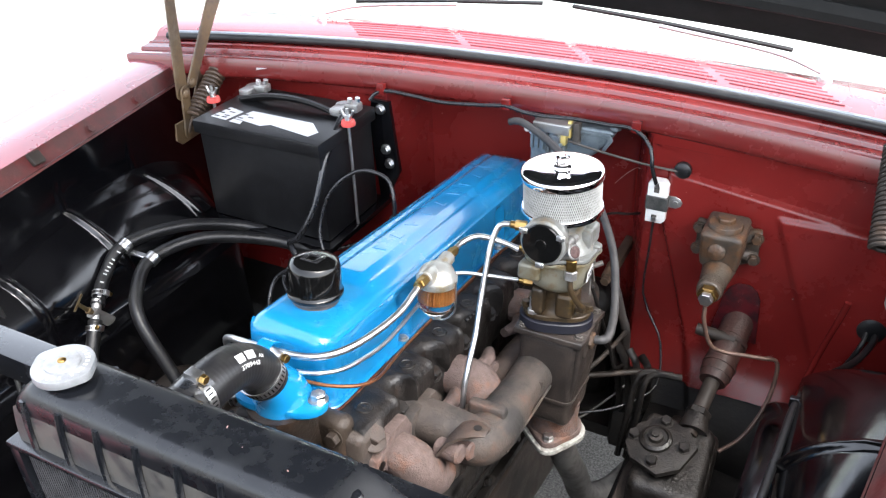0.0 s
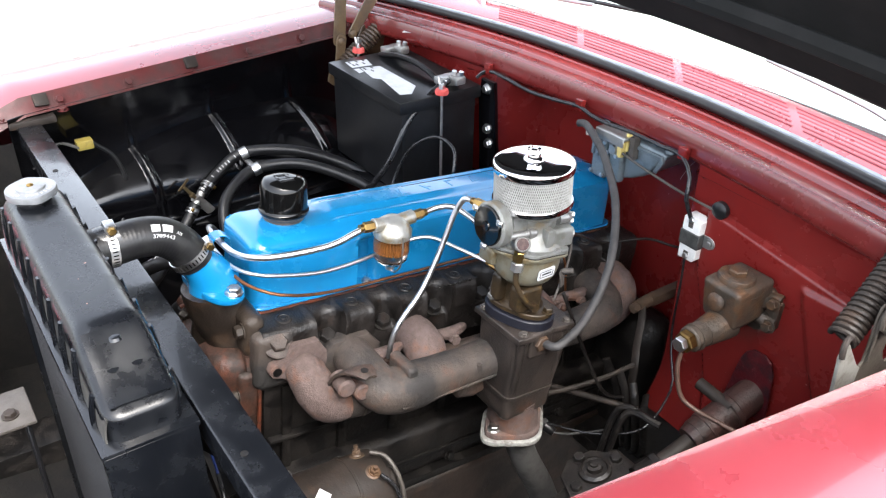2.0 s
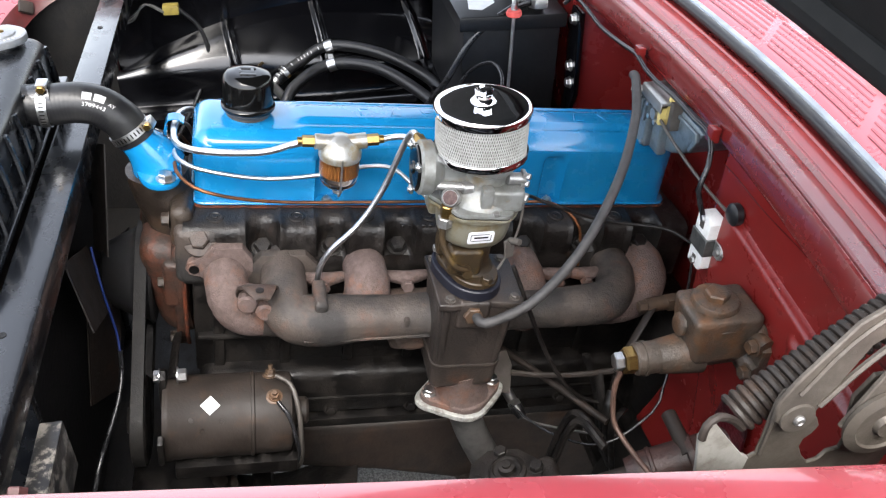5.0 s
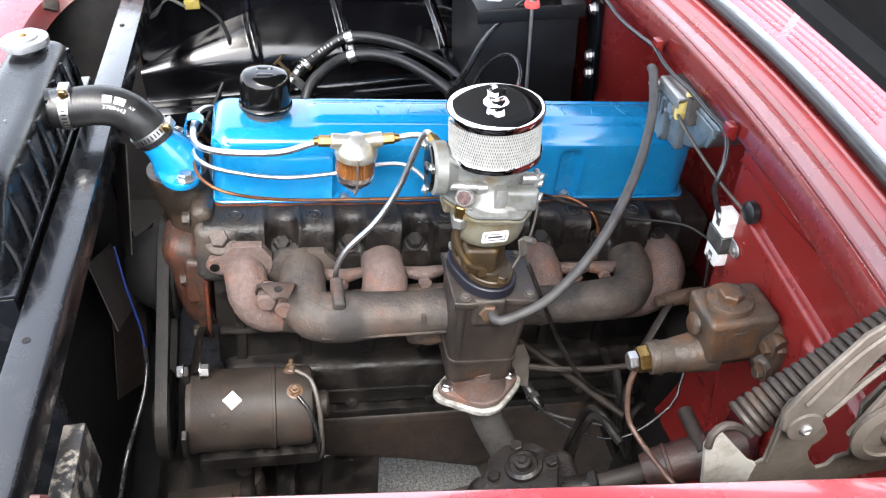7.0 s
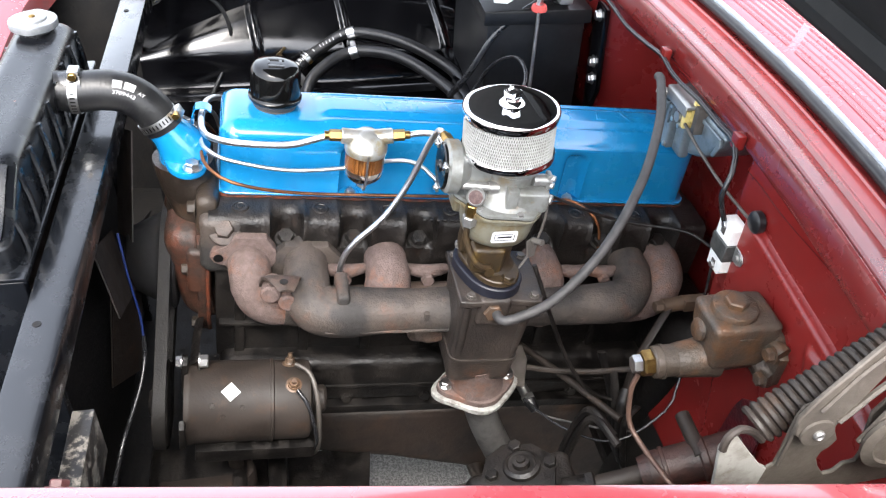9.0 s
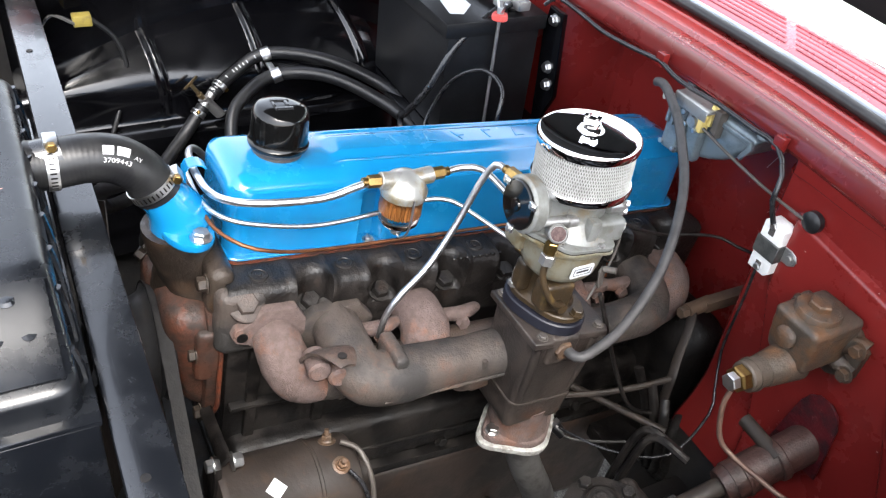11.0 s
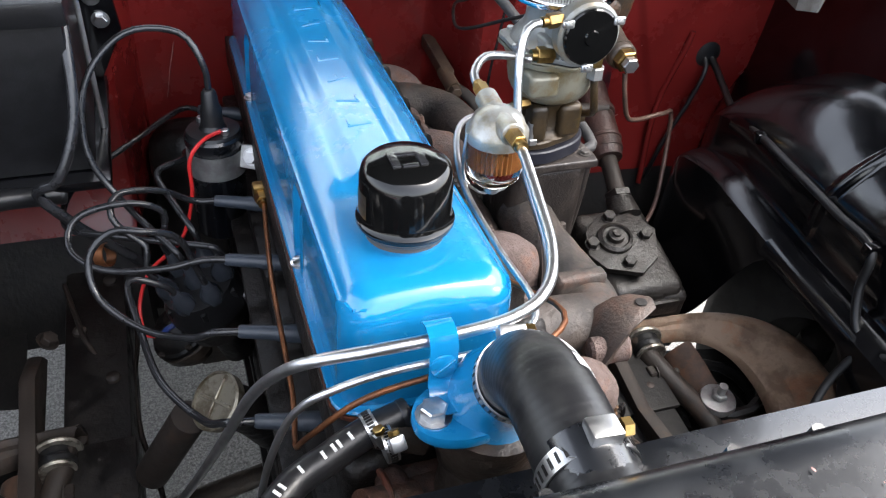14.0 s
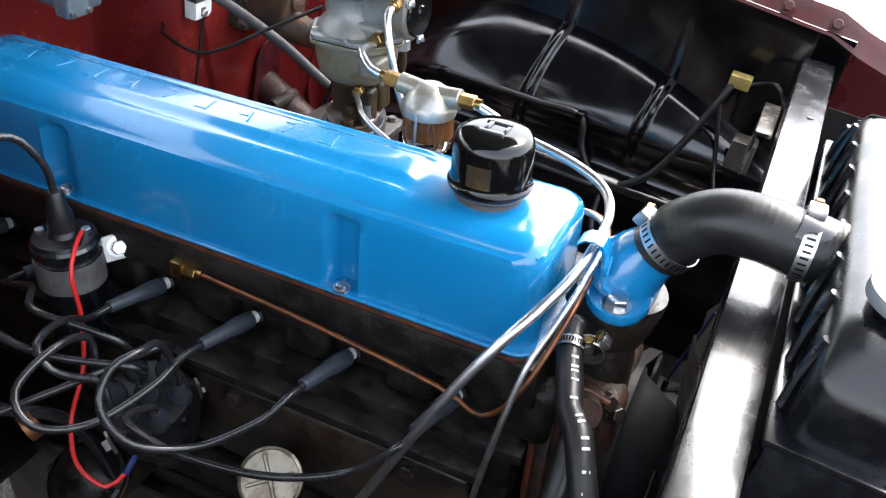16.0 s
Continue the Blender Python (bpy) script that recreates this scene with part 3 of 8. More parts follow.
box(bm, (-0.72, 1.35, 0.36), (0.72, 2.2, 0.98), 0.05)
part("cabin", bm, RED_BODY, car, "red cabin body behind the firewall")

# fenders with their bolted inner lip
def lip_x(y, sx=1):
    if sx > 0:
        return 0.658 + 0.16 * y
    return 0.638 + 0.14 * (y + 0.03) - 0.9 * max(-0.02 - y, 0) ** 1.35 - (0.04 if sx < 0 else 0)


def lip_z(y, sx=-1):
    if sx > 0:
        return 0.972 + 0.03 * y
    return 0.960 - 1.4 * max(-0.05 - y, 0) ** 1.6 + 0.02 * (y - 0.3)


def fold(sx):
    """The fender's inner fold, from the firewall forwards; on the passenger side it turns in above the grille."""
    pts = [(sx * lip_x(y, sx), y, lip_z(y, sx)) for y in lin(1.05, -0.02, 32)]
    if sx < 0:
        pts += smooth_path([pts[-1], (-0.594, -0.09, 0.928), (-0.580, -0.155, 0.905), (-0.530, -0.205, 0.878), (-0.42, -0.232, 0.85), (-0.30, -0.245, 0.82), (-0.15, -0.25, 0.81)], 0.02)[1:]
    else:
        pts += [(sx * (lip_x(-0.02, sx) + 0.10 * (y + 0.02)), y, 0.966 + 0.25 * (y + 0.02)) for y in lin(-0.06, -0.5, 8)]
    return [Vector(p) for p in pts]


def fender(sx):
    prof = [(-0.020, -0.031), (-0.018, -0.028), (-0.012, -0.020), (-0.008, -0.012), (-0.004, -0.005), (0.0, 0.0), (0.02, 0.008), (0.07, 0.012), (0.13, 0.006), (0.18, -0.02), (0.215, -0.07), (0.235, -0.16), (0.24, -0.34)]
    F = fold(sx)
    N = []
    for i in range(len(F)):
        t = F[min(i + 1, len(F) - 1)] - F[max(i - 1, 0)]
        N.append(Vector((-t.y, t.x, 0)).normalized() * (-1 if sx < 0 else 1))
        if sx > 0 and N[-1].x < 0 or sx < 0 and i < 20 and N[-1].x > 0:
            N[-1] = -N[-1]

    def at(i, k):
        return F[i] + N[i] * prof[k][0] + Vector((0, 0, prof[k][1]))
    b = B()
    sheet(b, at, range(len(F)), range(5, len(prof)), 0.0015 * sx)
    f = part("fender", b, RED_BODY, car, "glossy red front fender")
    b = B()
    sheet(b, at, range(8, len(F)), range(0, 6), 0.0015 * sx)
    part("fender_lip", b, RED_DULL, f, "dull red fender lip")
    for i in (range(10, 31, 4) if sx < 0 else (30, 32)):
        b = B()
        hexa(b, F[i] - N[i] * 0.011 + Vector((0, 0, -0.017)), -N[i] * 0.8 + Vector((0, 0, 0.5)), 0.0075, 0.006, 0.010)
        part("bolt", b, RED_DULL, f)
    for i in (range(22, len(F) - 2, 9) if sx < 0 else ()):
        b = B()
        box(b, (-0.012, -0.013, 0), (0.012, 0.013, 0.009), 0.003, 2, frame_of(F[i] - N[i] * 0.008 + Vector((0, 0, -0.012)), -N[i] * 0.8 + Vector((0, 0, 0.6)), (0, 1, 0)))
        part("rubber_bumper", b, BROWN, f)
    return f


for sx in (-1, 1):
    fender(sx)


def well_z(y):
    return 0.826 - 0.65 * (y - 0.36) ** 2 if y < 0.36 else 0.826 - 0.35 * (y - 0.36) ** 2 - 1.6 * max(y - 0.56, 0) ** 2


RIBS = ((0.350, 0.370), (0.170, 0.186), (0.545, 0.575))


def inner_fender(sx):
    ys = sorted(set(lin(-0.05, 0.79, 84) + [c + d for r in RIBS for c in (r[0], (r[0] + r[1]) / 2, r[1]) for d in lin(-0.022, 0.022, 16)]))
    shift = 0.0 if sx > 0 else 0.045
    n = 12

    def f(y, k):
        rear = ss(0.60, 0.77, y)
        top = lip_z(y, sx) - 0.027
        zt = well_z(y) - (2.2 * max(y - 0.44, 0) ** 2 if sx > 0 else 0)
        xo = lip_x(y, sx) - 0.018
        xa = 0.64 + 0.14 * (y + 0.03) - (0.04 if sx < 0 else 0)
        xf = 0.588 + 0.03 * max(y - 0.40, 0) - shift
        xf += (xa - 0.02 - xf) * rear
        zf = 0.706 - 0.9 * max(y - 0.60, 0) ** 2 - 0.16 * rear - (2.0 * max(y - 0.50, 0) ** 2 if sx > 0 else 0)
        bottom = 0.40 + 0.25 * math.exp(-((y - 0.30) / 0.14) ** 4) if sx > 0 else 0.41
        # a rolled shoulder, then a full convex flank down to the flange
        slope = []
        for i in range(n):
            q = i / (n - 1)
            bulge = math.sin(math.pi * q) ** 0.8
            slope.append((xa + (xf - xa) * q - 0.013 * bulge, zt + (zf + 0.012 - zt) * q + 0.013 * bulge))
        pts = [(xo, top), (xo + 0.012, top - 0.03), (xa + 0.004, zt + 0.035), (xa + 0.002, zt + 0.012)] + slope + [(xf + 0.001, zf - 0.004), (xf + 0.001, zf - 0.034), (xf - 0.005, zf - 0.043), (xf - 0.030, zf - 0.048), (xf - 0.040, zf - 0.056), (xf - 0.043, min(zf - 0.07, bottom + 0.02)), (xf - 0.043, min(zf - 0.075, bottom))]
        x, z = pts[k]
        if 3 <= k <= n + 4:
            q = min(max((k - 4) / (n - 1), 0), 1)
            fade = 1.0 if 5 <= k <= n + 2 else 0.5
            for c0, c1 in (RIBS if sx < 0 else RIBS[:2]):
                d = abs(y - (c0 + (c1 - c0) * q))
                lift = 0.0085 * (1 - ss(0.002, 0.0115, d)) * fade * (1 - rear)
                x -= 0.75 * lift
                z += 0.66 * lift
        return Vector((sx * x, y, z))
    b = B()
    sheet(b, f, ys, range(n + 11), 0.0015 * sx)
    f_ = part("inner_fender", b, BLACK, car, "gloss black inner fender with pressed ribs")
    if sx > 0:
        b = B()
        lathe(b, [(0.026, 0), (0.022, 0.004), (0.013, 0.005), (0.012, 0.010), (0.006, 0.012), (0, 0.012)], frame_of((0.620, 0.527, 0.728), (-0.7, 0.1, 0.72)), 26)
        part("boss", b, BLACK, f_, "round gloss black boss")
    return f_


for sx in (-1, 1):
    inner_fender(sx)

# open hood, seen from below
def hood_fn(x, s):
    crown = 0.02 * (1 - (x / 0.75) ** 2)
    return Vector((x, 0.745 + 0.14 * x * x * (1 - s) - 0.90 * s, 1.192 - 0.13 * x * x + crown * s + 1.02 * s))


bm = B()
sheet(bm, hood_fn, lin(-0.74, 0.74, 24), lin(0, 1, 16), -0.006)
hood = part("hood", bm, DARK_LINING, car, "open hood with dark underside")
bm = B()
sheet(bm, lambda x, s: hood_fn(x, 0.0) + Vector((0, 0.010 * s, -0.012 * s)), lin(-0.74, 0.74, 24), lin(0, 1, 3), 0.004)
part("rear_flange", bm, DARK_LINING, hood)
bm = B()
sheet(bm, lambda x, s: hood_fn(x, s) + Vector((0, 0.022, 0.020)), lin(-0.745, 0.745, 24), lin(-0.02, 1.01, 8), -0.003)
part("hood_skin", bm, RED_BODY, hood, "red outer hood skin")
bm = B()
tube(bm, [hood_fn(x, 0.06) + Vector((0, -0.006, -0.006)) for x in lin(-0.72, 0.72, 12)], 0.018, 8, 0.08)
part("hood_brace", bm, DARK_LINING, hood)
bm = B()
tube(bm, [hood_fn(x, 0.92) + Vector((0, -0.006, -0.006)) for x in lin(-0.72, 0.72, 12)], 0.02, 8, 0.08)
part("hood_brace", bm, DARK_LINING, hood)
bm = B()
lathe(bm, [(0.008, 0), (0.008, 0.0006), (0, 0.0006)], frame_of((0.546, 0.772, 1.170), (0, -0.75, -0.66)), 16)
part("hole", bm, DARK, hood)


def spring(b, a, c, R, r, turns):
    a, c = Vector(a), Vector(c)
    m = frame_of(a, c - a)
    L = (c - a).length
    n = turns * 14
    tube(b, [m @ Vector((R * math.cos(2 * math.pi * i / 14), R * math.sin(2 * math.pi * i / 14), L * i / n)) for i in range(n + 1)], r, 7, curve=False)
    return b


def driver_hinge(material):
    h = thing("hood_hinge", "worn steel hood hinge with a coil spring beside the fender", "hinge", (0.66, 0.62, 0.88), group="hood hinges")

    def plate(name, pts, x0, dep, lab=""):
        b = B()
        m = Matrix(((0, 0, 1, x0), (1, 0, 0, 0), (0, 1, 0, 0), (0, 0, 0, 1)))
        prism(b, pts, m, dep, 0.0012, 1)
        return part(name, b, material, h, lab)
    plate("base_plate", [(0.6275, 0.8995), (0.634, 0.904), (0.635, 0.922), (0.635, 0.949), (0.6355, 0.967), (0.639, 0.979), (0.648, 0.983), (0.659, 0.977), (0.668, 0.965), (0.672, 0.952), (0.682, 0.939), (0.687, 0.929), (0.683, 0.920), (0.677, 0.914), (0.676, 0.904), (0.682, 0.891), (0.691, 0.880), (0.700, 0.882), (0.706, 0.892), (0.717, 0.894), (0.719, 0.91), (0.712, 0.934), (0.708, 0.96), (0.72, 0.985), (0.76, 0.985), (0.79, 0.95), (0.77, 0.86), (0.62, 0.845)], 0.672, 0.004)
    b = B()
    prism(b, [(0.574, 0.936), (0.577, 0.946), (0.582, 0.9525), (0.587, 0.950), (0.592, 0.943), (0.607, 0.923), (0.621, 0.905), (0.6285, 0.8995), (0.622, 0.845), (0.585, 0.86), (0.579, 0.905)], Matrix(((0, 0, 1, 0.6715), (1, 0, 0, 0), (0, 1, 0, 0), (0, 0, 0, 1))), 0.005, 0.0015, 2)
    part("spring_tab", b, PALE_WORN, h, "tab with worn pale paint")
    b = B()
    tube(b, [(0.678, 0.6365, 0.905), (0.6782, 0.637, 0.94), (0.6782, 0.638, 0.968), (0.678, 0.648, 0.9805)], 0.0022, 6)
    part("edge_bead", b, material, h)
    plate("lift_arm", [(0.630, 0.975), (0.632, 0.955), (0.645, 0.945), (0.665, 0.952), (0.695, 1.030), (0.79, 1.105), (0.775, 1.130), (0.675, 1.055), (0.640, 0.998)], 0.680, 0.005)
    plate("link_arm", [(0.690, 0.945), (0.712, 0.925), (0.745, 0.935), (0.76, 1.06), (0.785, 1.135), (0.762, 1.14), (0.722, 1.03)], 0.688, 0.005)
    b = B()
    spring(b, (0.650, 0.622, 0.929), (0.641, 0.752, 1.023), 0.0152, 0.0037, 21)
    tube(b, [(0.664, 0.622, 0.926), (0.668, 0.606, 0.944), (0.671, 0.590, 0.9535), (0.674, 0.579, 0.948), (0.676, 0.577, 0.935)], 0.0037, 8)
    part("spring", b, BROWN, h, "rusty coil spring")
    b = B()
    lathe(b, [(0.0155, 0), (0.0150, 0.0022), (0.012, 0.0028), (0.0055, 0.0024)], frame_of((0.6855, 0.6515, 0.957), (1, 0, 0)), 28)
    part("pivot_disc", b, material, h)
    b = B()
    lathe(b, [(0.0050, 0.002), (0.0050, 0.0045), (0.0035, 0.006), (0.0025, 0.005), (0, 0.005)], frame_of((0.6855, 0.6515, 0.957), (1, 0, 0)), 20)
    part("pivot_rivet", b, ZINC, h)
    b = B()
    tube(b, [(0.6855, 0.668, 0.968), (0.6855, 0.705, 1.022), (0.6855, 0.782, 1.096)], 0.0030, 6)
    tube(b, [(0.6855, 0.646, 0.985), (0.6855, 0.684, 1.048), (0.6855, 0.774, 1.120)], 0.0026, 6)
    part("arm_rib", b, material, h, "folded rib along the arm")
    b = B()
    lathe(b, [(0.036, 0), (0.037, 0.004), (0.028, 0.007), (0.026, 0.005), (0.012, 0.005), (0.010, 0.010), (0, 0.010)], frame_of((0.694, 0.727, 0.949), (1, 0, 0)), 28)
    part("cam_disc", b, material, h)
    return h


driver_hinge(HINGE_STEEL)


def passenger_hinge():
    h = thing("hood_hinge", "tan rusty hood hinge with two long arms and coil spring", "hinge", (-0.62, 0.66, 0.84), group="hood hinges")

    def strap(name, a, c, w0, w1, x, dep=0.005):
        a, c = Vector(a), Vector(c)
        d = (c - a).normalized()
        n = Vector((-d.y, d.x))
        o = []
        for i in range(9):
            t = radians(180 + 22.5 * i)
            o.append(tuple(a + (n * math.cos(t) * -1 + d * math.sin(t)) * w0))
        for i in range(9):
            t = radians(22.5 * i)
            o.append(tuple(c + (n * math.cos(t) * -1 + d * math.sin(t)) * w1))
        b = B()
        prism(b, o, Matrix(((0, 0, 1, x), (1, 0, 0, 0), (0, 1, 0, 0), (0, 0, 0, 1))), dep, 0.0012, 1)
        return part(name, b, TAN_RUST, h)
    strap("front_arm", (0.650, 0.948), (0.672, 1.18), 0.015, 0.011, -0.618)
    strap("rear_arm", (0.690, 0.955), (0.812, 1.12), 0.011, 0.019, -0.628)
    strap("cross_link", (0.640, 0.868), (0.652, 0.952), 0.010, 0.012, -0.611)
    b = B()
    prism(b, [(0.625, 0.852), (0.64, 0.838), (0.70, 0.842), (0.77, 0.90), (0.785, 0.96), (0.76, 0.985), (0.72, 0.965), (0.685, 0.90), (0.655, 0.885), (0.632, 0.885)], Matrix(((0, 0, 1, -0.636), (1, 0, 0, 0), (0, 1, 0, 0), (0, 0, 0, 1))), 0.005, 0.0012, 1)
    part("base_plate", b, TAN_RUST, h)
    b = B()
    spring(b, (-0.603, 0.655, 0.897), (-0.603, 0.762, 0.975), 0.0165, 0.0040, 15)
    tube(b, [(-0.603, 0.655, 0.897), (-0.603, 0.645, 0.888), (-0.606, 0.640, 0.872), (-0.615, 0.645, 0.862)], 0.0034, 8)
    part("spring", b, RUST_BROWN, h, "rusty coil spring")
    for y, z, x in ((0.650, 0.948, -0.6055), (0.69, 0.955, -0.6225), (0.772, 0.985, -0.628)):
        b = B()
        lathe(b, [(0.009, 0), (0.009, 0.003), (0.005, 0.006), (0, 0.0065)], frame_of((x, y, z), (1, 0, 0)), 18)
        part("rivet", b, TAN_RUST, h)
    return h


passenger_hinge()

# ---- radiator and its support bar ----
bar = thing("radiator_support_bar", "glossy black channel bar across the engine bay", "support bar", (0, 0, 0.90))
bm = B()
box(bm, (-0.585, -0.038, 0.868), (0.625, 0.005, 0.908), 0.004, 2)
part("channel", bm, BLACK_SATIN, bar)
bm = B()
box(bm, (-0.63, -0.05, 0.905), (-0.57, 0.032, 0.918), 0.003)
part("end_bracket", bm, BROWN, bar)
for dy in (-0.055, 0.05):
    bm = B()
    hexa(bm, (-0.592, dy, 0.918), (0, 0, 1), 0.008, 0.006, 0.011)
    part("bolt", bm, RED_DULL, bar)
bm = B()
box(bm, (0.478, 0.0065, 0.840), (0.585, 0.028, 0.846), 0.002, 2)
box(bm, (0.478, 0.023, 0.78), (0.585, 0.028, 0.842), 0.002, 2)
part("worn_flange", bm, mat("worn_black_over_steel", (0.012, 0.012, 0.013), (0.02, 0.019, 0.018), rough=0.35, scale=30, bump=0.2, col3=(0.32, 0.29, 0.25), scale3=45, mix3=(0.50, 0.58)), bar, "flange with paint worn to grey steel")
for x in (-0.352, 0.417):
    bm = B()
    lathe(bm, [(0.0042, 0), (0.0042, 0.0006), (0.0, 0.0006)], Matrix.Translation((x, -0.022, 0.9082)), 14)
    part("hole", bm, DARK, bar)

bm = B()
sheet(bm, lambda x, y: Vector((x, y, 0.40 + 0.10 * (-0.14 - y))), lin(-0.62, 0.62, 6), lin(-0.56, -0.005, 6), -0.003)
part("front_valance", bm, UNDERCOAT_SHADE, car, "black valance below the radiator")
bm = B()
sheet(bm, lambda x, z: Vector((x, -0.50 - 0.05 * (1 - (x / 0.7) ** 2), z)), lin(-0.70, 0.70, 14), lin(0.30, 0.80, 6), 0.003)
part("grille_back", bm, UNDERCOAT_SHADE, car, "black back of the grille")
for sx in (-1, 1):
    bm = B()
    sheet(bm, lambda y, z: Vector((sx * (0.60 if sx > 0 else 0.575), y, z)), lin(-0.52, -0.05, 8), lin(0.34, 0.88 if sx < 0 else 0.86, 6), 0.003)
    part("nose_baffle", bm, UNDERCOAT_SHADE, car, "black side baffle of the nose")

rad = thing("radiator", "black painted radiator with ribbed header tank and finned core", "radiator", (0.1, -0.1, 0.35))


def tank_z(x, z=0.995):
    k = max(ss(0.235, 0.345, x), ss(-0.10, -0.15, x) * 0.7)
    return 0.915 + (z - 0.915) * (1 - 0.55 * k)


def tank_shape(p, n):
    p = p.copy()
    dent = 0.0015 * math.sin(19 * p.x) * math.sin(40 * p.y + 2)
    p.z = tank_z(p.x, p.z) + (dent if n.z > 0.5 else 0)
    return p


bm = B()
rounded(bm, (-0.14, -0.130, 0.915), (0.345, -0.052, 0.995), 0.02, 0.010, tank_shape)
part("header_tank", bm, TANK_BLACK, rad, "satin black header tank")
bm = B()
box(bm, (-0.15, -0.142, 0.908), (0.355, -0.042, 0.916), 0.003)
part("tank_flange", bm, BLACK_SATIN, rad)
bm = B()
sheet(bm, lambda x, k: Vector((x, -0.1325 + 0.005 * k * k, 0.915 + 0.80 * k * (tank_z(x) - 0.915))), lin(-0.135, 0.338, 20), lin(0, 1, 6), 0.002)
part("tank_front", bm, mat("dusty_black_paint", (0.05, 0.048, 0.044), (0.026, 0.026, 0.027), rough=0.5, scale=22, bump=0.2, rough2=0.35), rad, "dust-greyed tank front between ribs")
for i in range(9):
    x = -0.11 + 0.052 * i
    for y, d in ((-0.1335, -1), (-0.0485, 1)):
        bm = B()
        tube(bm, [(x, y, 0.914), (x, y - d * 0.001, 0.914 + 0.45 * (tank_z(x) - 0.915)), (x, y - d * 0.005, 0.914 + 0.84 * (tank_z(x) - 0.915))], 0.0042, 8)
        part("tank_rib", bm, BLACK_SATIN, rad)
bm = B()
sheet(bm, lambda x, y: Vector((x, y, tank_z(x) + 0.0012 - 6.0 * max(abs(y + 0.091) - 0.018, 0) ** 2)), lin(0.255, 0.335, 14), lin(-0.121, -0.061, 12), -0.0015)
part("end_patch", bm, TANK_BLACK, rad)
for x, y in ((0.296, -0.104), (0.296, -0.080)):
    bm = B()
    lathe(bm, [(0.0065, 0), (0.006, 0.0014), (0, 0.0017)], Matrix.Translation((x, y, tank_z(x) + 0.001)) @ Matrix.Rotation(radians(18), 4, "Y"), 16)
    part("rivet", bm, BLACK_SATIN, rad)
bm = B()
lathe(bm, [(0.008, 0), (0.006, 0.003), (0, 0.004)], Matrix.Translation((0.268, -0.091, tank_z(0.268))), 14)
part("weld_bump", bm, BLACK_SATIN, rad)
random.seed(5)
for x, y in ((0.214, -0.088), (0.222, -0.083), (0.205, -0.10), (0.15, -0.095), (0.12, -0.08), (0.232, -0.089)):
    bm = B()
    r = random.uniform(0.0007, 0.0016)
    lathe(bm, [(r, 0), (r * 0.6, 0.0003), (0, 0.0003)], Matrix.Translation((x, y, tank_z(x) + 0.0008)) @ Matrix.Rotation(random.uniform(0, 3), 4, "Z") @ Matrix.Diagonal((1, 0.5, 1, 1)), 7)
    part("paint_chip", bm, CHIP, rad)
bm = B()
box(bm, (-0.135, -0.128, 0.42), (0.34, -0.056, 0.91), 0.002, 1)
part("core", bm, CORE, rad, "dark finned core with chipped paint")
# black sheet added over the core's rear to paint in its shade
bm = B()
box(bm, (-0.133, -0.0558, 0.42), (0.338, -0.0535, 0.905), 0.0006, 1)
part("core_shade_sheet", bm, UNDERCOAT_SHADE, rad, "black sheet on the core's rear standing in for shade")
bm = B()
for i in range(120):
    x = -0.133 + 0.472 * i / 119
    box(bm, (x - 0.0008, -0.1325, 0.43), (x + 0.0008, -0.128, 0.905))
part("fin", bm, CORE, rad)["kind"] = "stuff"
for x in (-0.15, 0.342):
    bm = B()
    box(bm, (x, -0.14, 0.36), (x + 0.014, -0.045, 0.912), 0.002)
    part("side_channel", bm, BLACK_SATIN, rad)
bm = B()
lathe(bm, [(0.022, 0), (0.022, 0.012), (0.026, 0.012), (0.026, 0.018), (0.02, 0.018)], Matrix.Translation((-0.078, -0.094, 0.993)), 24)
part("filler_neck", bm, BLACK_SATIN, rad)
bm = B()
rod(bm, (0.03, -0.055, 0.962), (0.03, -0.02, 0.966), 0.023, seg=24)
part("inlet_neck", bm, BLACK_SATIN, rad)
bm = B()
oc = []
for i in range(48):
    a = 2 * math.pi * i / 48
    r = 0.0315 + 0.0035 * max(0, math.cos(2 * a)) ** 6
    oc.append((r * math.cos(a), r * math.sin(a)))
prism(bm, oc, Matrix.Translation((-0.078, -0.094, 1.0030)), 0.010, 0.002)
rcap = part("radiator_cap", bm, CAP_ZINC, rad, "bare metal pressure cap with two ears")
bm = B()
lathe(bm, [(0.0185, 0), (0.018, 0.0022), (0.0165, 0.003), (0, 0.0032)], Matrix.Translation((-0.078, -0.094, 1.0132)), 40)
part("crown", bm, CAP_ZINC, rcap)
bm = B()
lathe(bm, [(0.0045, 0), (0.0045, 0.001), (0.003, 0.0022), (0, 0.0026)], Matrix.Translation((-0.078, -0.094, 1.0164)), 16)
part("centre_rivet", bm, BRASS, rcap, "brass centre rivet")
for k in range(26):
    if k % 9 == 8:
        continue
    bm = B()
    box(bm, (-0.0011, -0.0022, 0), (0.0011, 0.0022, 0.0003), 0, 1, Matrix.Translation((-0.078, -0.094, 1.0130)) @ Matrix.Rotation(2 * math.pi * k / 26, 4, "Z") @ Matrix.Translation((0, 0.0245, 0)))
    part("print_bar", bm, PRINT_GREY, rcap)

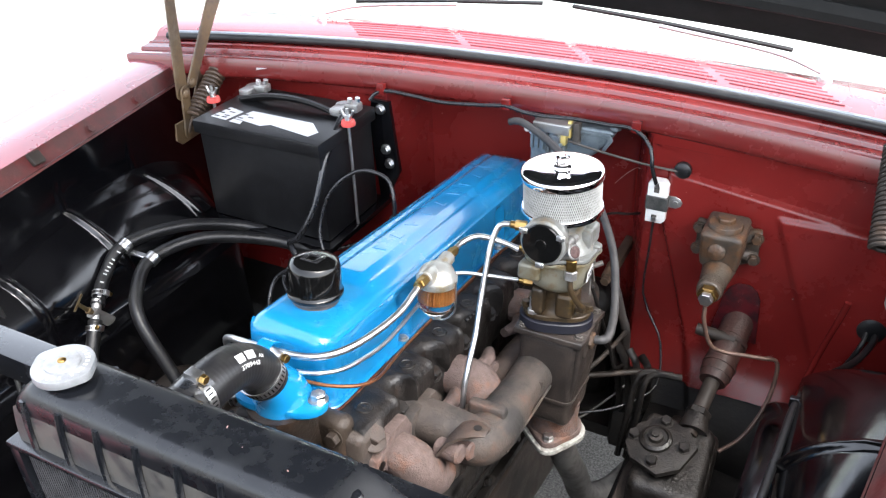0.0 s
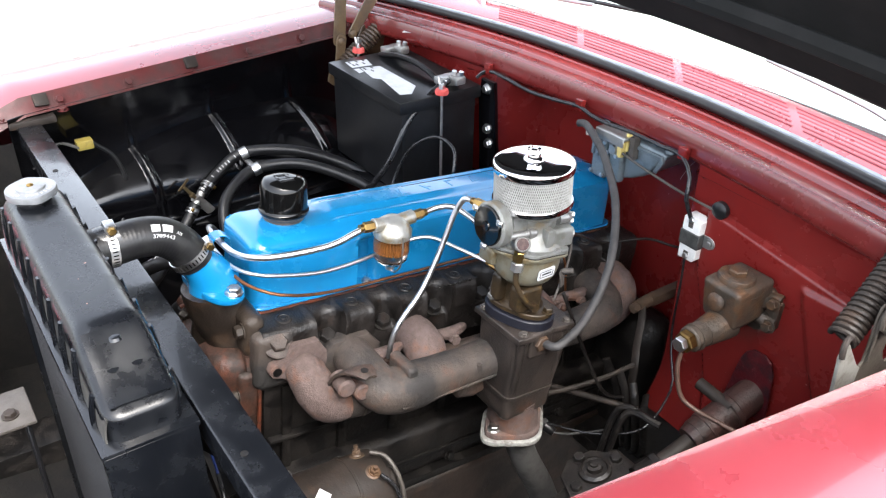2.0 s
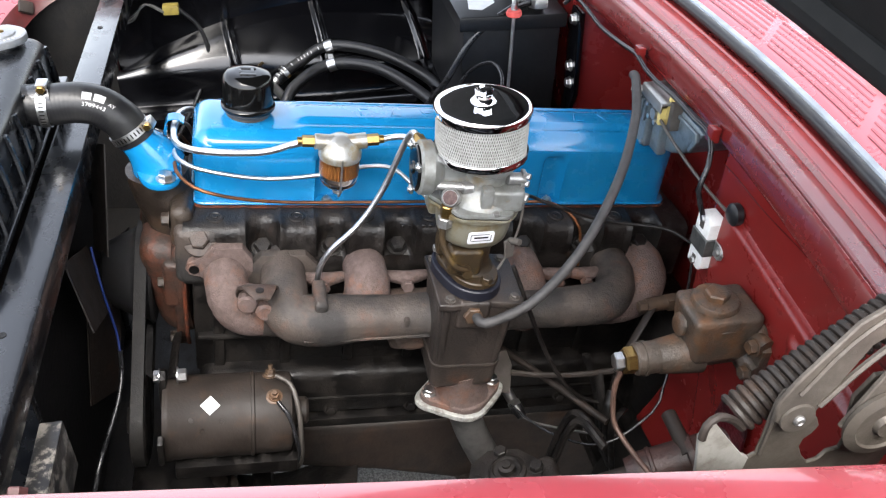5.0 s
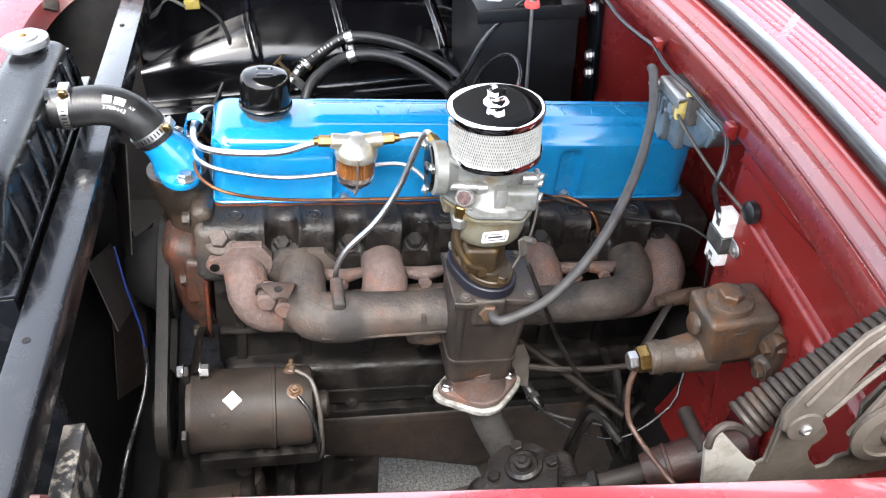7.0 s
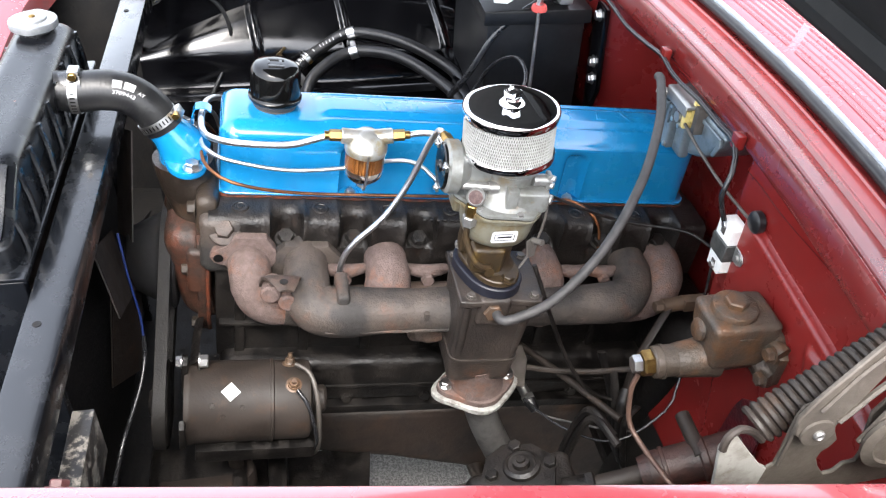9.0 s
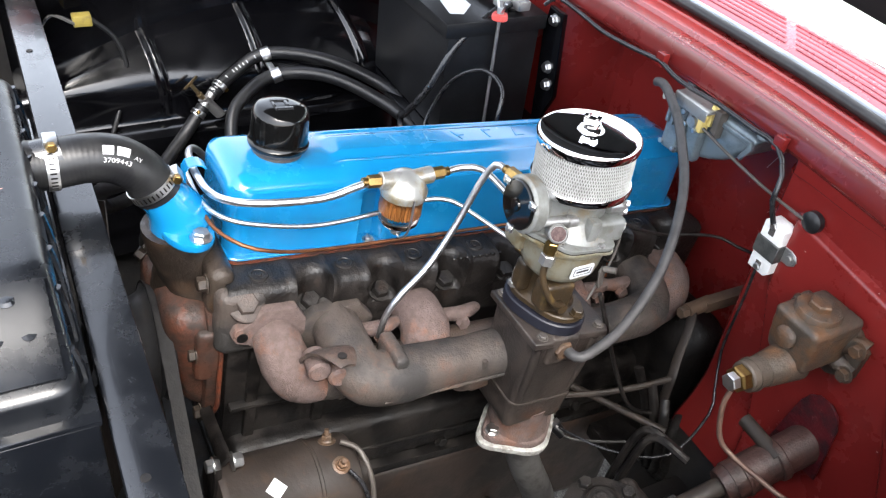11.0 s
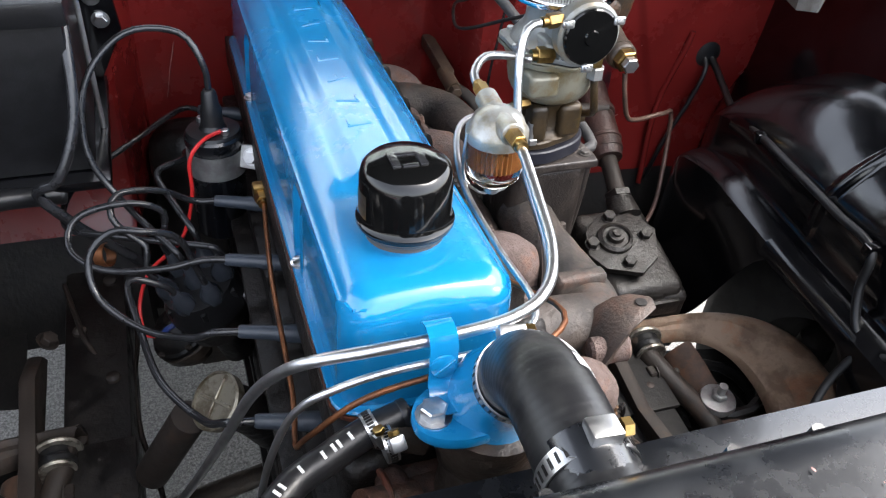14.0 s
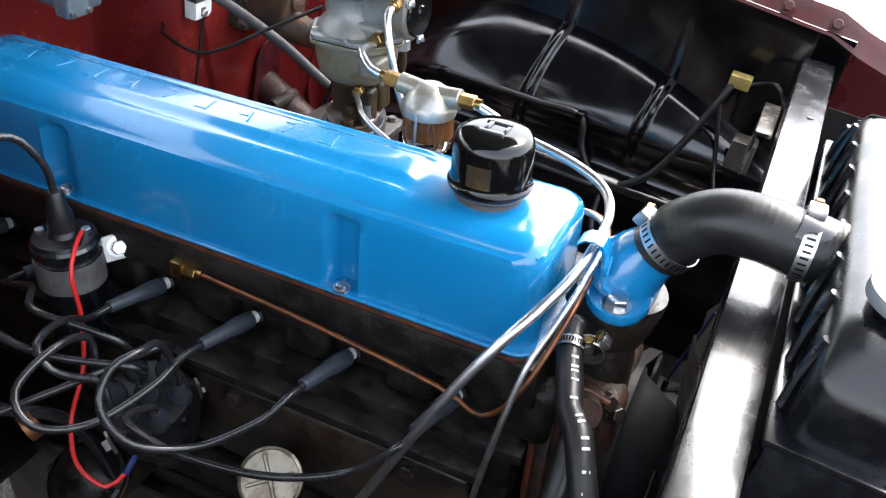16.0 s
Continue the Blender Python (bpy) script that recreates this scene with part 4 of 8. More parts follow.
# ================= engine =================
# ---- block and cylinder head ----
block = thing("engine_block", "dark greasy cast iron engine block", "engine block", (0.02, 0.5, 0.4), ENGINE)
bm = B()
box(bm, (-0.085, 0.125, 0.52), (0.115, 0.865, 0.705), 0.006)
box(bm, (-0.10, 0.13, 0.44), (0.15, 0.86, 0.535), 0.02, 3)
part("crankcase", bm, DARK, block)
for y in lin(0.16, 0.84, 7):
    bm = B()
    box(bm, (0.11, y - 0.008, 0.53), (0.122, y + 0.008, 0.69), 0.004)
    part("rib", bm, DARK, block)
for x0, x1, z0, z1 in ((-0.110, 0.160, 0.425, 0.442), (-0.104, 0.154, 0.475, 0.484), (0.110, 0.128, 0.592, 0.600)):
    bm = B()
    box(bm, (x0, 0.13, z0), (x1, 0.86, z1), 0.004)
    part("pan_rail", bm, DARK, block)
bm = B()
prism(bm, [(0.14, 0.428), (0.86, 0.428), (0.86, 0.205), (0.70, 0.215), (0.56, 0.262), (0.42, 0.300), (0.28, 0.326), (0.15, 0.338)], Matrix(((0, 0, 1, -0.10), (1, 0, 0, 0), (0, 1, 0, 0), (0, 0, 0, 1))), 0.262, 0.022, 3)
part("oil_pan", bm, PAN, block, "rust brown pressed oil pan")
for y in (0.20, 0.33, 0.46, 0.59, 0.72):
    bm = B()
    hexa(bm, (0.150, y, 0.455), (1, 0, 0.2), 0.008, 0.008, 0.011)
    part("pan_bolt", bm, DARK, block)
bm = B()
box(bm, (-0.097, 0.16, 0.555), (-0.083, 0.84, 0.662), 0.010, 3)
part("side_cover", bm, GREASE, block, "oily brown pushrod side cover")
bm = B()
box(bm, (-0.106, 0.145, 0.672), (-0.082, 0.855, 0.684), 0.004)
part("side_ledge", bm, IRON, block, "oil-wet casting ledge below the spark plugs")
for y in (0.22, 0.42, 0.62):
    bm = B()
    hexa(bm, (-0.097, y, 0.648), (-1, 0, 0), 0.009, 0.007, 0.013)
    part("cover_bolt", bm, GREASE, block)
bm = B()
rounded(bm, (-0.20, 0.865, 0.30), (0.24, 0.93, 0.66), 0.05, 0.02, None, False)
part("bell_housing", bm, DARK, block)

head = thing("cylinder_head", "oily brown cast iron cylinder head", "cylinder head", (0.02, 0.5, 0.70), ENGINE)
BOLT_Y = [0.223 + 0.0955 * i for i in range(7)]


def head_pt(y, k):
    prof = [(0.06, 0.7965), (0.085, 0.7965), (0.104, 0.7965), (0.113, 0.7962), (0.121, 0.795), (0.127, 0.7915), (0.130, 0.785), (0.131, 0.776), (0.131, 0.766), (0.131, 0.757), (0.130, 0.750), (0.128, 0.744), (0.128, 0.72), (0.127, 0.70)]
    w = (0, 0.1, 0.5, 0.86, 0.95, 1, 1, 1, 1, 0.95, 0.6, 0.12, 0, 0)
    x, z = prof[k]
    d = min(abs(y - b) for b in BOLT_Y)
    pocket = max(0.0, 1 - (d / 0.0225) ** 2) ** 0.5
    lip = math.exp(-((d - 0.0245) / 0.0045) ** 2)
    x -= 0.027 * pocket * w[k]
    if 3 <= k <= 9:
        x += 0.0025 * lip
    if 1 <= k <= 5:
        z += 0.0018 * lip - 0.0012 * pocket
    return Vector((x, y, z))


bm = B()
sheet(bm, head_pt, lin(0.118, 0.865, 320), range(14), 0.0)
box(bm, (-0.072, 0.118, 0.752), (0.088, 0.865, 0.7955), 0.004)
box(bm, (-0.046, 0.120, 0.70), (0.088, 0.863, 0.754), 0.004)
for q in range(7):
    y = 0.128 + 0.1135 * q
    rounded(bm, (-0.068, y - 0.026, 0.705), (-0.03, y + 0.026, 0.77), 0.011, 0.008, None, False)
box(bm, (-0.082, 0.118, 0.690), (-0.03, 0.865, 0.703), 0.003)
box(bm, (0.06, 0.115, 0.70), (0.128, 0.121, 0.79), 0.004)
box(bm, (0.06, 0.862, 0.70), (0.128, 0.868, 0.79), 0.004)
cast(bm, 0.0006, 60)
part("casting", bm, IRON, head)
for y in BOLT_Y:
    bm = B()
    hexa(bm, (0.116, y, 0.753), (0.45, 0, 0.89), 0.0115, 0.012, 0.015)
    part("head_bolt", bm, IRON, head)
for y in (0.16, 0.27, 0.366, 0.46, 0.56, 0.655, 0.75):
    bm = B()
    lathe(bm, [(0.0125, 0), (0.0115, 0.0028), (0.0085, 0.0034), (0.0075, 0.0022), (0.004, 0.0022), (0.0035, 0.0034), (0, 0.0036)], Matrix.Translation((0.103, y, 0.7955)), 20)
    part("boss", bm, IRON, head)
bm = B()
rounded(bm, (0.082, 0.106, 0.700), (0.133, 0.166, 0.793), 0.013, 0.006, None, False)
cast(bm, 0.0012, 60)
part("front_boss", bm, HORN, head, "rusty brown front corner of the head")
bm = B()
lathe(bm, [(0.022, 0), (0.0215, 0.004), (0.019, 0.0055)], frame_of((0.126, 0.140, 0.772), (0.62, -0.1, 0.78)), 24)
hexa(bm, Vector((0.126, 0.140, 0.772)) + Vector((0.62, -0.1, 0.78)) * 0.0045, (0.62, -0.1, 0.78), 0.0135, 0.010)
part("core_bolt", bm, RUST, head, "rust brown hex bolt")
random.seed(4)
for i in range(8):
    bm = B()
    box(bm, (0.122, 0.415 + 0.010 * i, 0.7925), (0.1265, 0.421 + 0.010 * i, 0.797), 0.001, 1)
    part("casting_mark", bm, IRON, head)

# ---- valve cover ----
cover = thing("valve_cover", "glossy blue enamelled steel valve cover with embossed top", "valve cover", (0.005, 0.48, 0.80), ENGINE)


def cover_shape(p, n):
    t = (p.z - 0.80) / 0.105
    p = p.copy()
    p.x = 0.005 + (p.x - 0.005) * (1 - 0.05 * t)
    if n.z > 0.5:
        along = ss(0.262, 0.285, p.y) * (1 - ss(0.80, 0.83, p.y))
        d = abs(p.x - 0.005)
        p.z += along * (0.0035 * (1 - ss(0.040, 0.044, d)) + 0.0028 * (1 - ss(0.019, 0.022, d)) - 0.0022 * math.exp(-((d - 0.031) / 0.0035) ** 2))
        p.z -= 0.004 * (d / 0.06) ** 2
    if abs(n.x) > 0.3:
        for yc in (0.314, 0.648):
            d = abs(p.y - yc)
            up = 1 - ss(0.866, 0.882, p.z)
            p.x -= math.copysign(0.017, n.x) * (1 - ss(0.010, 0.017, d)) * up
            p.x += math.copysign(0.0016, n.x) * math.exp(-((d - 0.0185) / 0.003) ** 2) * up
    return p


bm = B()
rounded(bm, (-0.063, 0.131, 0.802), (0.073, 0.843, 0.905), 0.024, 0.006, cover_shape)
part("cover", bm, BLUE, cover, angle=60)
bm = B()


def round_rect(x0, x1, y0, y1, r, n=6):
    o = []
    for cx, cy, a0 in ((x1 - r, y1 - r, 0), (x0 + r, y1 - r, 90), (x0 + r, y0 + r, 180), (x1 - r, y0 + r, 270)):
        for i in range(n + 1):
            a = radians(a0 + 90 * i / n)
            o.append((cx + r * math.cos(a), cy + r * math.sin(a)))
    return o


prism(bm, round_rect(-0.069, 0.079, 0.125, 0.849, 0.022), Matrix.Translation((0, 0, 0.7995)), 0.004, 0.0012, 1)
part("flange", bm, BLUE, cover)
bm = B()
prism(bm, round_rect(-0.070, 0.080, 0.124, 0.850, 0.022), Matrix.Translation((0, 0, 0.7955)), 0.0038)
part("gasket", bm, ORANGE, cover, "orange-rust cover gasket")
for y in (0.314, 0.648):
    for x in (-0.062, 0.072):
        bm = B()
        lathe(bm, [(0.0085, 0), (0.0085, 0.0015), (0.0062, 0.002), (0.0058, 0.005), (0.004, 0.0062), (0, 0.0064)], Matrix.Translation((x, y, 0.8035)), 16)
        box(bm, (-0.006, -0.0008, 0.0058), (0.006, 0.0008, 0.0068), 0, 1, Matrix.Translation((x, y, 0.8035)))
        part("screw", bm, STEEL, cover, "bright slotted screw")
for i in range(9):
    y = 0.362 + 0.047 * i
    bm = B()
    m = Matrix.Translation((0.005, y, 0.9104))
    box(bm, (-0.011, -0.0014, 0), (0.011, 0.0014, 0.0016), 0.0008, 2, m @ Matrix.Rotation(radians((8, -14, 20)[i % 3]), 4, "Z"))
    box(bm, (-0.0012, 0, 0), (0.0012, 0.011, 0.0015), 0.0007, 2, m @ Matrix.Translation(((-0.009, 0.009, 0)[i % 3], 0.001, 0)))
    part("embossed_bar", bm, BLUE, cover)
bm = B()
lathe(bm, [(0.030, 0), (0.030, 0.010), (0.028, 0.014)], Matrix.Translation((0.003, 0.206, 0.896)), 32)
part("filler_collar", bm, BLUE, cover)

oilcap = thing("oil_filler_cap", "gloss black pressed steel oil filler cap on the valve cover", "filler cap", (0.003, 0.206, 0.905), ENGINE)
bm = B()
lathe(bm, [(0.031, 0.0065), (0.0362, 0.0070), (0.0372, 0.0090), (0.0370, 0.0115), (0.0350, 0.0135), (0.0345, 0.018), (0.0345, 0.046), (0.0325, 0.053), (0.028, 0.057), (0.016, 0.0585), (0, 0.059)], Matrix.Translation((0.003, 0.206, 0.908)), 40)
part("cap", bm, GLOSS_CAP, oilcap)
bm = B()
lathe(bm, [(0.0300, 0.9020), (0.0302, 0.9085), (0.0330, 0.9105), (0.0340, 0.9130), (0.0330, 0.9150)], Matrix.Translation((0.003, 0.206, 0)), 40, close=False)
part("seam_ring", bm, GREY_STEEL, oilcap, "bare metal seat below the cap")
bm = B()
for dx, dy, w, h in ((-0.010, 0.0, 0.003, 0.011), (0.010, 0.0, 0.003, 0.011), (0, 0.006, 0.009, 0.0022), (0, -0.010, 0.006, 0.0016)):
    box(bm, (0.003 + dx - w, 0.206 + dy - h, 0.9655), (0.003 + dx + w, 0.206 + dy + h, 0.968), 0.0008)
part("embossed_mark", bm, WIRE, oilcap)
bm = B()
sheet(bm, lambda a, z: Vector((0.003 + 0.0348 * math.cos(a), 0.206 + 0.0348 * math.sin(a), z)), lin(radians(165), radians(200), 6), (0.926, 0.946))
part("label", bm, BRONZE, oilcap, "small bronze coloured label")

# ---- manifolds ----
man = thing("manifold", "rusty cast iron intake and exhaust manifold", "manifold", (0.2, 0.48, 0.62), ENGINE)
bm = B()
tube(bm, [(0.118, 0.251, 0.730), (0.140, 0.251, 0.731), (0.172, 0.250, 0.729), (0.198, 0.251, 0.724), (0.215, 0.257, 0.717), (0.224, 0.272, 0.713), (0.227, 0.30, 0.712), (0.226, 0.37, 0.714), (0.226, 0.46, 0.715)], 0.033, 32, 0.004, radii=[0.92, 0.92, 0.98, 1.04, 1.06, 1.04, 0.97, 0.91, 0.94, 1.0])
cast(bm, 0.0011, 40)
intake = part("intake_front_branch", bm, HORN, man, "sooty brown intake branch")
bm = B()
prism(bm, [(-0.050, -0.016), (-0.030, -0.030), (0.030, -0.030), (0.050, -0.016), (0.050, 0.010), (0.030, 0.032), (-0.030, 0.032), (-0.050, 0.010)], frame_of((0.128, 0.251, 0.728), (1, 0, 0)), 0.016, 0.003)
part("port_flange", bm, HORN, man)
bm = B()
box(bm, (0.190, 0.286, 0.695), (0.246, 0.304, 0.755), 0.007, 3)
cast(dense(bm, 2), 0.0012, 50)
part("heat_tube_boss", bm, HORN, man, "raised boss that takes the heat tube")
for y0, y1, x, z in ((0.330, 0.338, 0.248, 0.722), (0.318, 0.330, 0.238, 0.688), (0.405, 0.413, 0.250, 0.725)):
    bm = B()
    box(bm, (x - 0.006, y0, z - 0.008), (x + 0.006, y1, z + 0.008), 0.0025, 2)
    part("casting_nub", bm, HORN, man)
bm = B()
tube(bm, [(0.2575, 0.272, 0.703), (0.2575, 0.36, 0.703), (0.256, 0.446, 0.704)], 0.0022, 6)
part("parting_line", bm, HORN, man)
bm = B()
tube(bm, [(0.226, 0.50, 0.715), (0.222, 0.60, 0.716), (0.218, 0.68, 0.717), (0.207, 0.722, 0.719), (0.17, 0.745, 0.724), (0.118, 0.748, 0.728)], 0.030, 28, 0.006, radii=[0.9, 0.9, 0.95, 1.03, 0.98, 0.95])
cast(bm, 0.0012, 40)
part("intake_rear_branch", bm, HORN, man)
bm = B()


def riser_shape(p, n):
    p = p.copy()
    t = min(max((0.79 - p.z) / 0.16, 0), 1)
    p.x = 0.246 + (p.x - 0.246) * (1 - 0.16 * t)
    p.y = 0.491 + (p.y - 0.491) * (1 - 0.10 * t)
    return p


rounded(bm, (0.197, 0.440, 0.628), (0.295, 0.542, 0.792), 0.014, 0.007, riser_shape, False)
prism(bm, round_rect(0.200, 0.292, 0.441, 0.541, 0.016), Matrix.Translation((0, 0, 0.672)), 0.007, 0.002)
rounded(bm, (0.286, 0.462, 0.752), (0.300, 0.506, 0.796), 0.006, 0.006, None, False)
cast(bm, 0.0009, 45)
part("riser_box", bm, SOOT, man, "oily dark riser box")
for yy in (0.449, 0.533):
    bm = B()
    tube(bm, [(0.293, yy, 0.782), (0.290, yy + (0.49 - yy) * 0.05, 0.73), (0.284, yy + (0.49 - yy) * 0.10, 0.682)], 0.006, 10)
    part("corner_rib", bm, SOOT, man)
bm = B()
prism(bm, [(0.193, 0.436), (0.300, 0.436), (0.302, 0.452), (0.296, 0.500), (0.300, 0.546), (0.286, 0.553), (0.205, 0.553), (0.193, 0.545), (0.188, 0.49)], Matrix.Translation((0, 0, 0.784)), 0.0105, 0.003, 3)
part("carburettor_pad", bm, SOOT, man)
for x, y in ((0.203, 0.447), (0.290, 0.452), (0.205, 0.54), (0.288, 0.538)):
    bm = B()
    hexa(bm, (x, y, 0.7945), (0, 0, 1), 0.0058, 0.004, 0.0075)
    part("pad_bolt", bm, GREY_STEEL, man)


def port(name, y, r, out=0.172, material=RUST_PINK):
    b = B()
    tube(b, [(0.118, y, 0.728), (0.140, y, 0.730), (out - 0.006, y, 0.725), (out + 0.006, y, 0.704), (out + 0.008, y, 0.66)], r, 22, radii=[0.96, 1, 1.06, 1.02, 0.95])
    cast(b)
    return part(name, b, material, man, "pinkish heat-scaled iron")


port("exhaust_port", 0.366, 0.0315)
port("exhaust_port", 0.600, 0.030)
bm = B()
tube(bm, [(0.118, 0.172, 0.728), (0.140, 0.172, 0.731), (0.162, 0.174, 0.725), (0.176, 0.180, 0.708), (0.180, 0.191, 0.692), (0.180, 0.208, 0.684), (0.178, 0.226, 0.682)], 0.0275, 32, 0.004, radii=[0.95, 1.0, 1.06, 1.08, 1.06, 1.03, 1.02])
cast(bm, 0.0016, 60)
part("exhaust_front_elbow", bm, RUST_PINK, man, "pinkish heat-scaled iron elbow with rust crust")
bm = B()
tube(bm, [(0.178, 0.222, 0.682), (0.178, 0.245, 0.681), (0.177, 0.30, 0.681), (0.176, 0.36, 0.684)], 0.0295, 28, 0.006, radii=[1.0, 0.98, 0.92, 0.88])
cast(bm, 0.0018, 60)
part("exhaust_front_sleeve", bm, RUST, man, "rusty sleeve joint below the intake branch")
bm = B()
tube(bm, [(0.118, 0.803, 0.730), (0.140, 0.803, 0.731), (0.163, 0.800, 0.724), (0.178, 0.788, 0.706), (0.184, 0.762, 0.692), (0.186, 0.71, 0.684)], 0.029, 26, radii=[1.0, 1.0, 1.08, 1.05, 1.0, 0.9])
cast(bm, 0.0014, 50)
part("exhaust_rear_elbow", bm, RUST_PINK, man, "pinkish heat-scaled iron elbow")
bm = B()
tube(bm, [(0.186, 0.240, 0.682), (0.175, 0.40, 0.688), (0.175, 0.55, 0.688), (0.188, 0.72, 0.684)], 0.026, 20)
cast(bm)
part("exhaust_log", bm, RUST, man)
bm = B()
prism(bm, [(0.020, 0.030), (-0.020, 0.030), (-0.034, 0.016), (-0.052, 0.006), (-0.056, -0.004), (-0.051, -0.014), (-0.036, -0.018), (-0.022, -0.032), (0.022, -0.032), (0.034, -0.010), (0.034, 0.010)], Matrix(((0, 0, 1, 0.130), (1, 0, 0, 0.1755), (0, 1, 0, 0.744), (0, 0, 0, 1))), 0.016, 0.003)
cast(dense(bm, 2), 0.001, 60)
part("port_flange", bm, RUST_PINK, man, "rust-crusted port flange with an open stud hole")
bm = B()
lathe(bm, [(0.0068, 0), (0.0068, 0.0006), (0, 0.0006)], frame_of((0.1464, 0.1315, 0.740), (1, 0, 0)), 18)
part("stud_hole", bm, DARK, man)
for y in (0.305, 0.425, 0.545, 0.655, 0.70):
    bm = B()
    tube(bm, [(0.146, y - 0.030, 0.724), (0.153, y - 0.012, 0.725), (0.155, y, 0.725), (0.153, y + 0.012, 0.725), (0.146, y + 0.030, 0.724)], 0.0125, 12, flat=0.75, radii=[0.8, 1.05, 1.15, 1.05, 0.8])
    cast(bm, 0.001, 60)
    part("port_clamp", bm, RUST_PINK, man)
    bm = B()
    hexa(bm, (0.164, y, 0.720), (1, 0, 0.1), 0.0095, 0.009)
    part("clamp_bolt", bm, RUST_PINK, man)
bm = B()
rounded(bm, (0.180, 0.395, 0.650), (0.232, 0.452, 0.692), 0.012, 0.006, None, False)
cast(bm, 0.003, 60)
part("heat_riser", bm, RUST, man)
# curved sheet lug with a hole, over two stubs
LUG = [(0.186, 0.725), (0.196, 0.745), (0.207, 0.762), (0.221, 0.772), (0.237, 0.776), (0.252, 0.775)]


def lug_pt(k, v):
    x, z = LUG[k]
    half = (0.026, 0.027, 0.026, 0.022, 0.017, 0.009)[k]
    return Vector((x, 0.216 + 0.004 * (k - 3) * 0.4 + half * v, z - 0.004 * v * v))


bm = B()
sheet(bm, lug_pt, range(6), lin(-1, 1, 8), 0.004)
lug_ = part("lug", bm, RUST, man, "rust brown curved sheet lug")
bm = B()
lathe(bm, [(0.0056, 0), (0.0056, 0.0005), (0, 0.0005)], Matrix.Translation((0.2385, 0.216, 0.7762)), 16)
part("lug_hole", bm, DARK, lug_)
bm = B()
rod(bm, (0.186, 0.205, 0.735), (0.224, 0.200, 0.738), 0.0135, bevel=0.003)
rod(bm, (0.190, 0.226, 0.724), (0.229, 0.223, 0.728), 0.0125, bevel=0.003)
cast(bm, 0.001, 60)
part("stub", bm, RUST_PINK, man)
bm = B()
tube(bm, [(0.246, 0.493, 0.645), (0.247, 0.499, 0.61), (0.248, 0.504, 0.582)], 0.043, 24, radii=[1.02, 0.92, 0.98])
cast(bm, 0.0022)
part("outlet_neck", bm, RUST_PINK, man, "rust-scaled outlet neck")
bm = B()
fl = [(0.036 * math.cos(a) * (1 + 0.55 * abs(math.cos(a)) ** 6) + 0.0, 0.042 * math.sin(a)) for a in [2 * math.pi * i / 40 for i in range(40)]]
fm = Matrix.Translation((0.247, 0.505, 0.572)) @ Matrix.Rotation(radians(100), 4, "Z")
prism(bm, [(x * 1.12, y * 1.1) for x, y in fl], fm @ Matrix.Translation((0, 0, 0.008)), 0.011, 0.003, 3)
cast(bm, 0.0008, 60)
part("outlet_flange", bm, RUST_PINK, man, "thick rusty outlet flange")
bm = B()
prism(bm, [(x * 1.26, y * 1.26) for x, y in fl], fm, 0.0085, 0.0025, 2)
cast(dense(bm, 1), 0.0012, 80)
part("flange_ring", bm, RING_ZINC, man, "bright new exhaust flange ring")
for s in (-1, 1):
    bm = B()
    hexa(bm, fm @ Vector((0.050 * s, 0, 0.0185)), (0, 0, 1), 0.0085, 0.009, 0.010)
    part("flange_bolt", bm, STEEL, man)

pipe = thing("exhaust_pipe", "grey steel exhaust pipe running down beneath the engine", "exhaust pipe", (0.27, 0.56, 0.25), ENGINE)
bm = B()
tube(bm, [(0.255, 0.505, 0.572), (0.262, 0.53, 0.51), (0.274, 0.568, 0.44), (0.283, 0.60, 0.375), (0.294, 0.65, 0.330), (0.318, 0.76, 0.290), (0.35, 1.0, 0.26), (0.36, 1.4, 0.26)], 0.024, 24, 0.012)
part("pipe", bm, mat("dull_grey_pipe", (0.115, 0.112, 0.108), (0.065, 0.061, 0.058), rough=0.42, metal=0.5, scale=22, bump=0.2, rough2=0.5), pipe)

# ---- carburettor and air filter ----
CX, CY = 0.243, 0.487
carb = thing("carburettor", "fuel-stained die-cast carburettor with a bronze base", "carburettor", (CX, CY, 0.80), ENGINE)


def tri_plate(r, z, d, material, name, lab="", rot=0.0, k=0.22):
    b = B()
    o = []
    for i in range(48):
        a = 2 * math.pi * i / 48
        rr = r * (1 + k * math.cos(2 * (a - rot)))
        o.append((rr * math.cos(a), rr * math.sin(a)))
    prism(b, o, Matrix.Translation((CX, CY, z)), d, 0.0015, 1)
    return part(name, b, material, carb, lab)


tri_plate(0.047, 0.7955, 0.016, mat("dark_insulator", (0.0055, 0.006, 0.0115), (0.009, 0.0095, 0.016), rough=0.5, scale=40), "insulator", "thick black insulating spacer", radians(20), 0.18)
tri_plate(0.041, 0.8116, 0.009, BRONZE, "base_flange", "oily bronze base flange", radians(20), 0.24)
bm = B()
lathe(bm, [(0.034, 0.8206), (0.029, 0.824), (0.0265, 0.829), (0.0265, 0.852), (0.030, 0.861), (0.036, 0.868)], Matrix.Translation((CX, CY, 0)), 32)
rod(bm, (CX - 0.040, CY - 0.012, 0.835), (CX + 0.046, CY - 0.012, 0.835), 0.0065, seg=16)
rounded(bm, (CX + 0.006, CY - 0.034, 0.822), (CX + 0.034, CY + 0.010, 0.862), 0.007, 0.006, None, False)
rounded(bm, (CX - 0.030, CY - 0.040, 0.822), (CX - 0.010, CY - 0.016, 0.866), 0.006, 0.006, None, False)
cast(bm, 0.0006, 60)
part("throttle_body", bm, BRONZE, carb, "oily bronze throttle body")
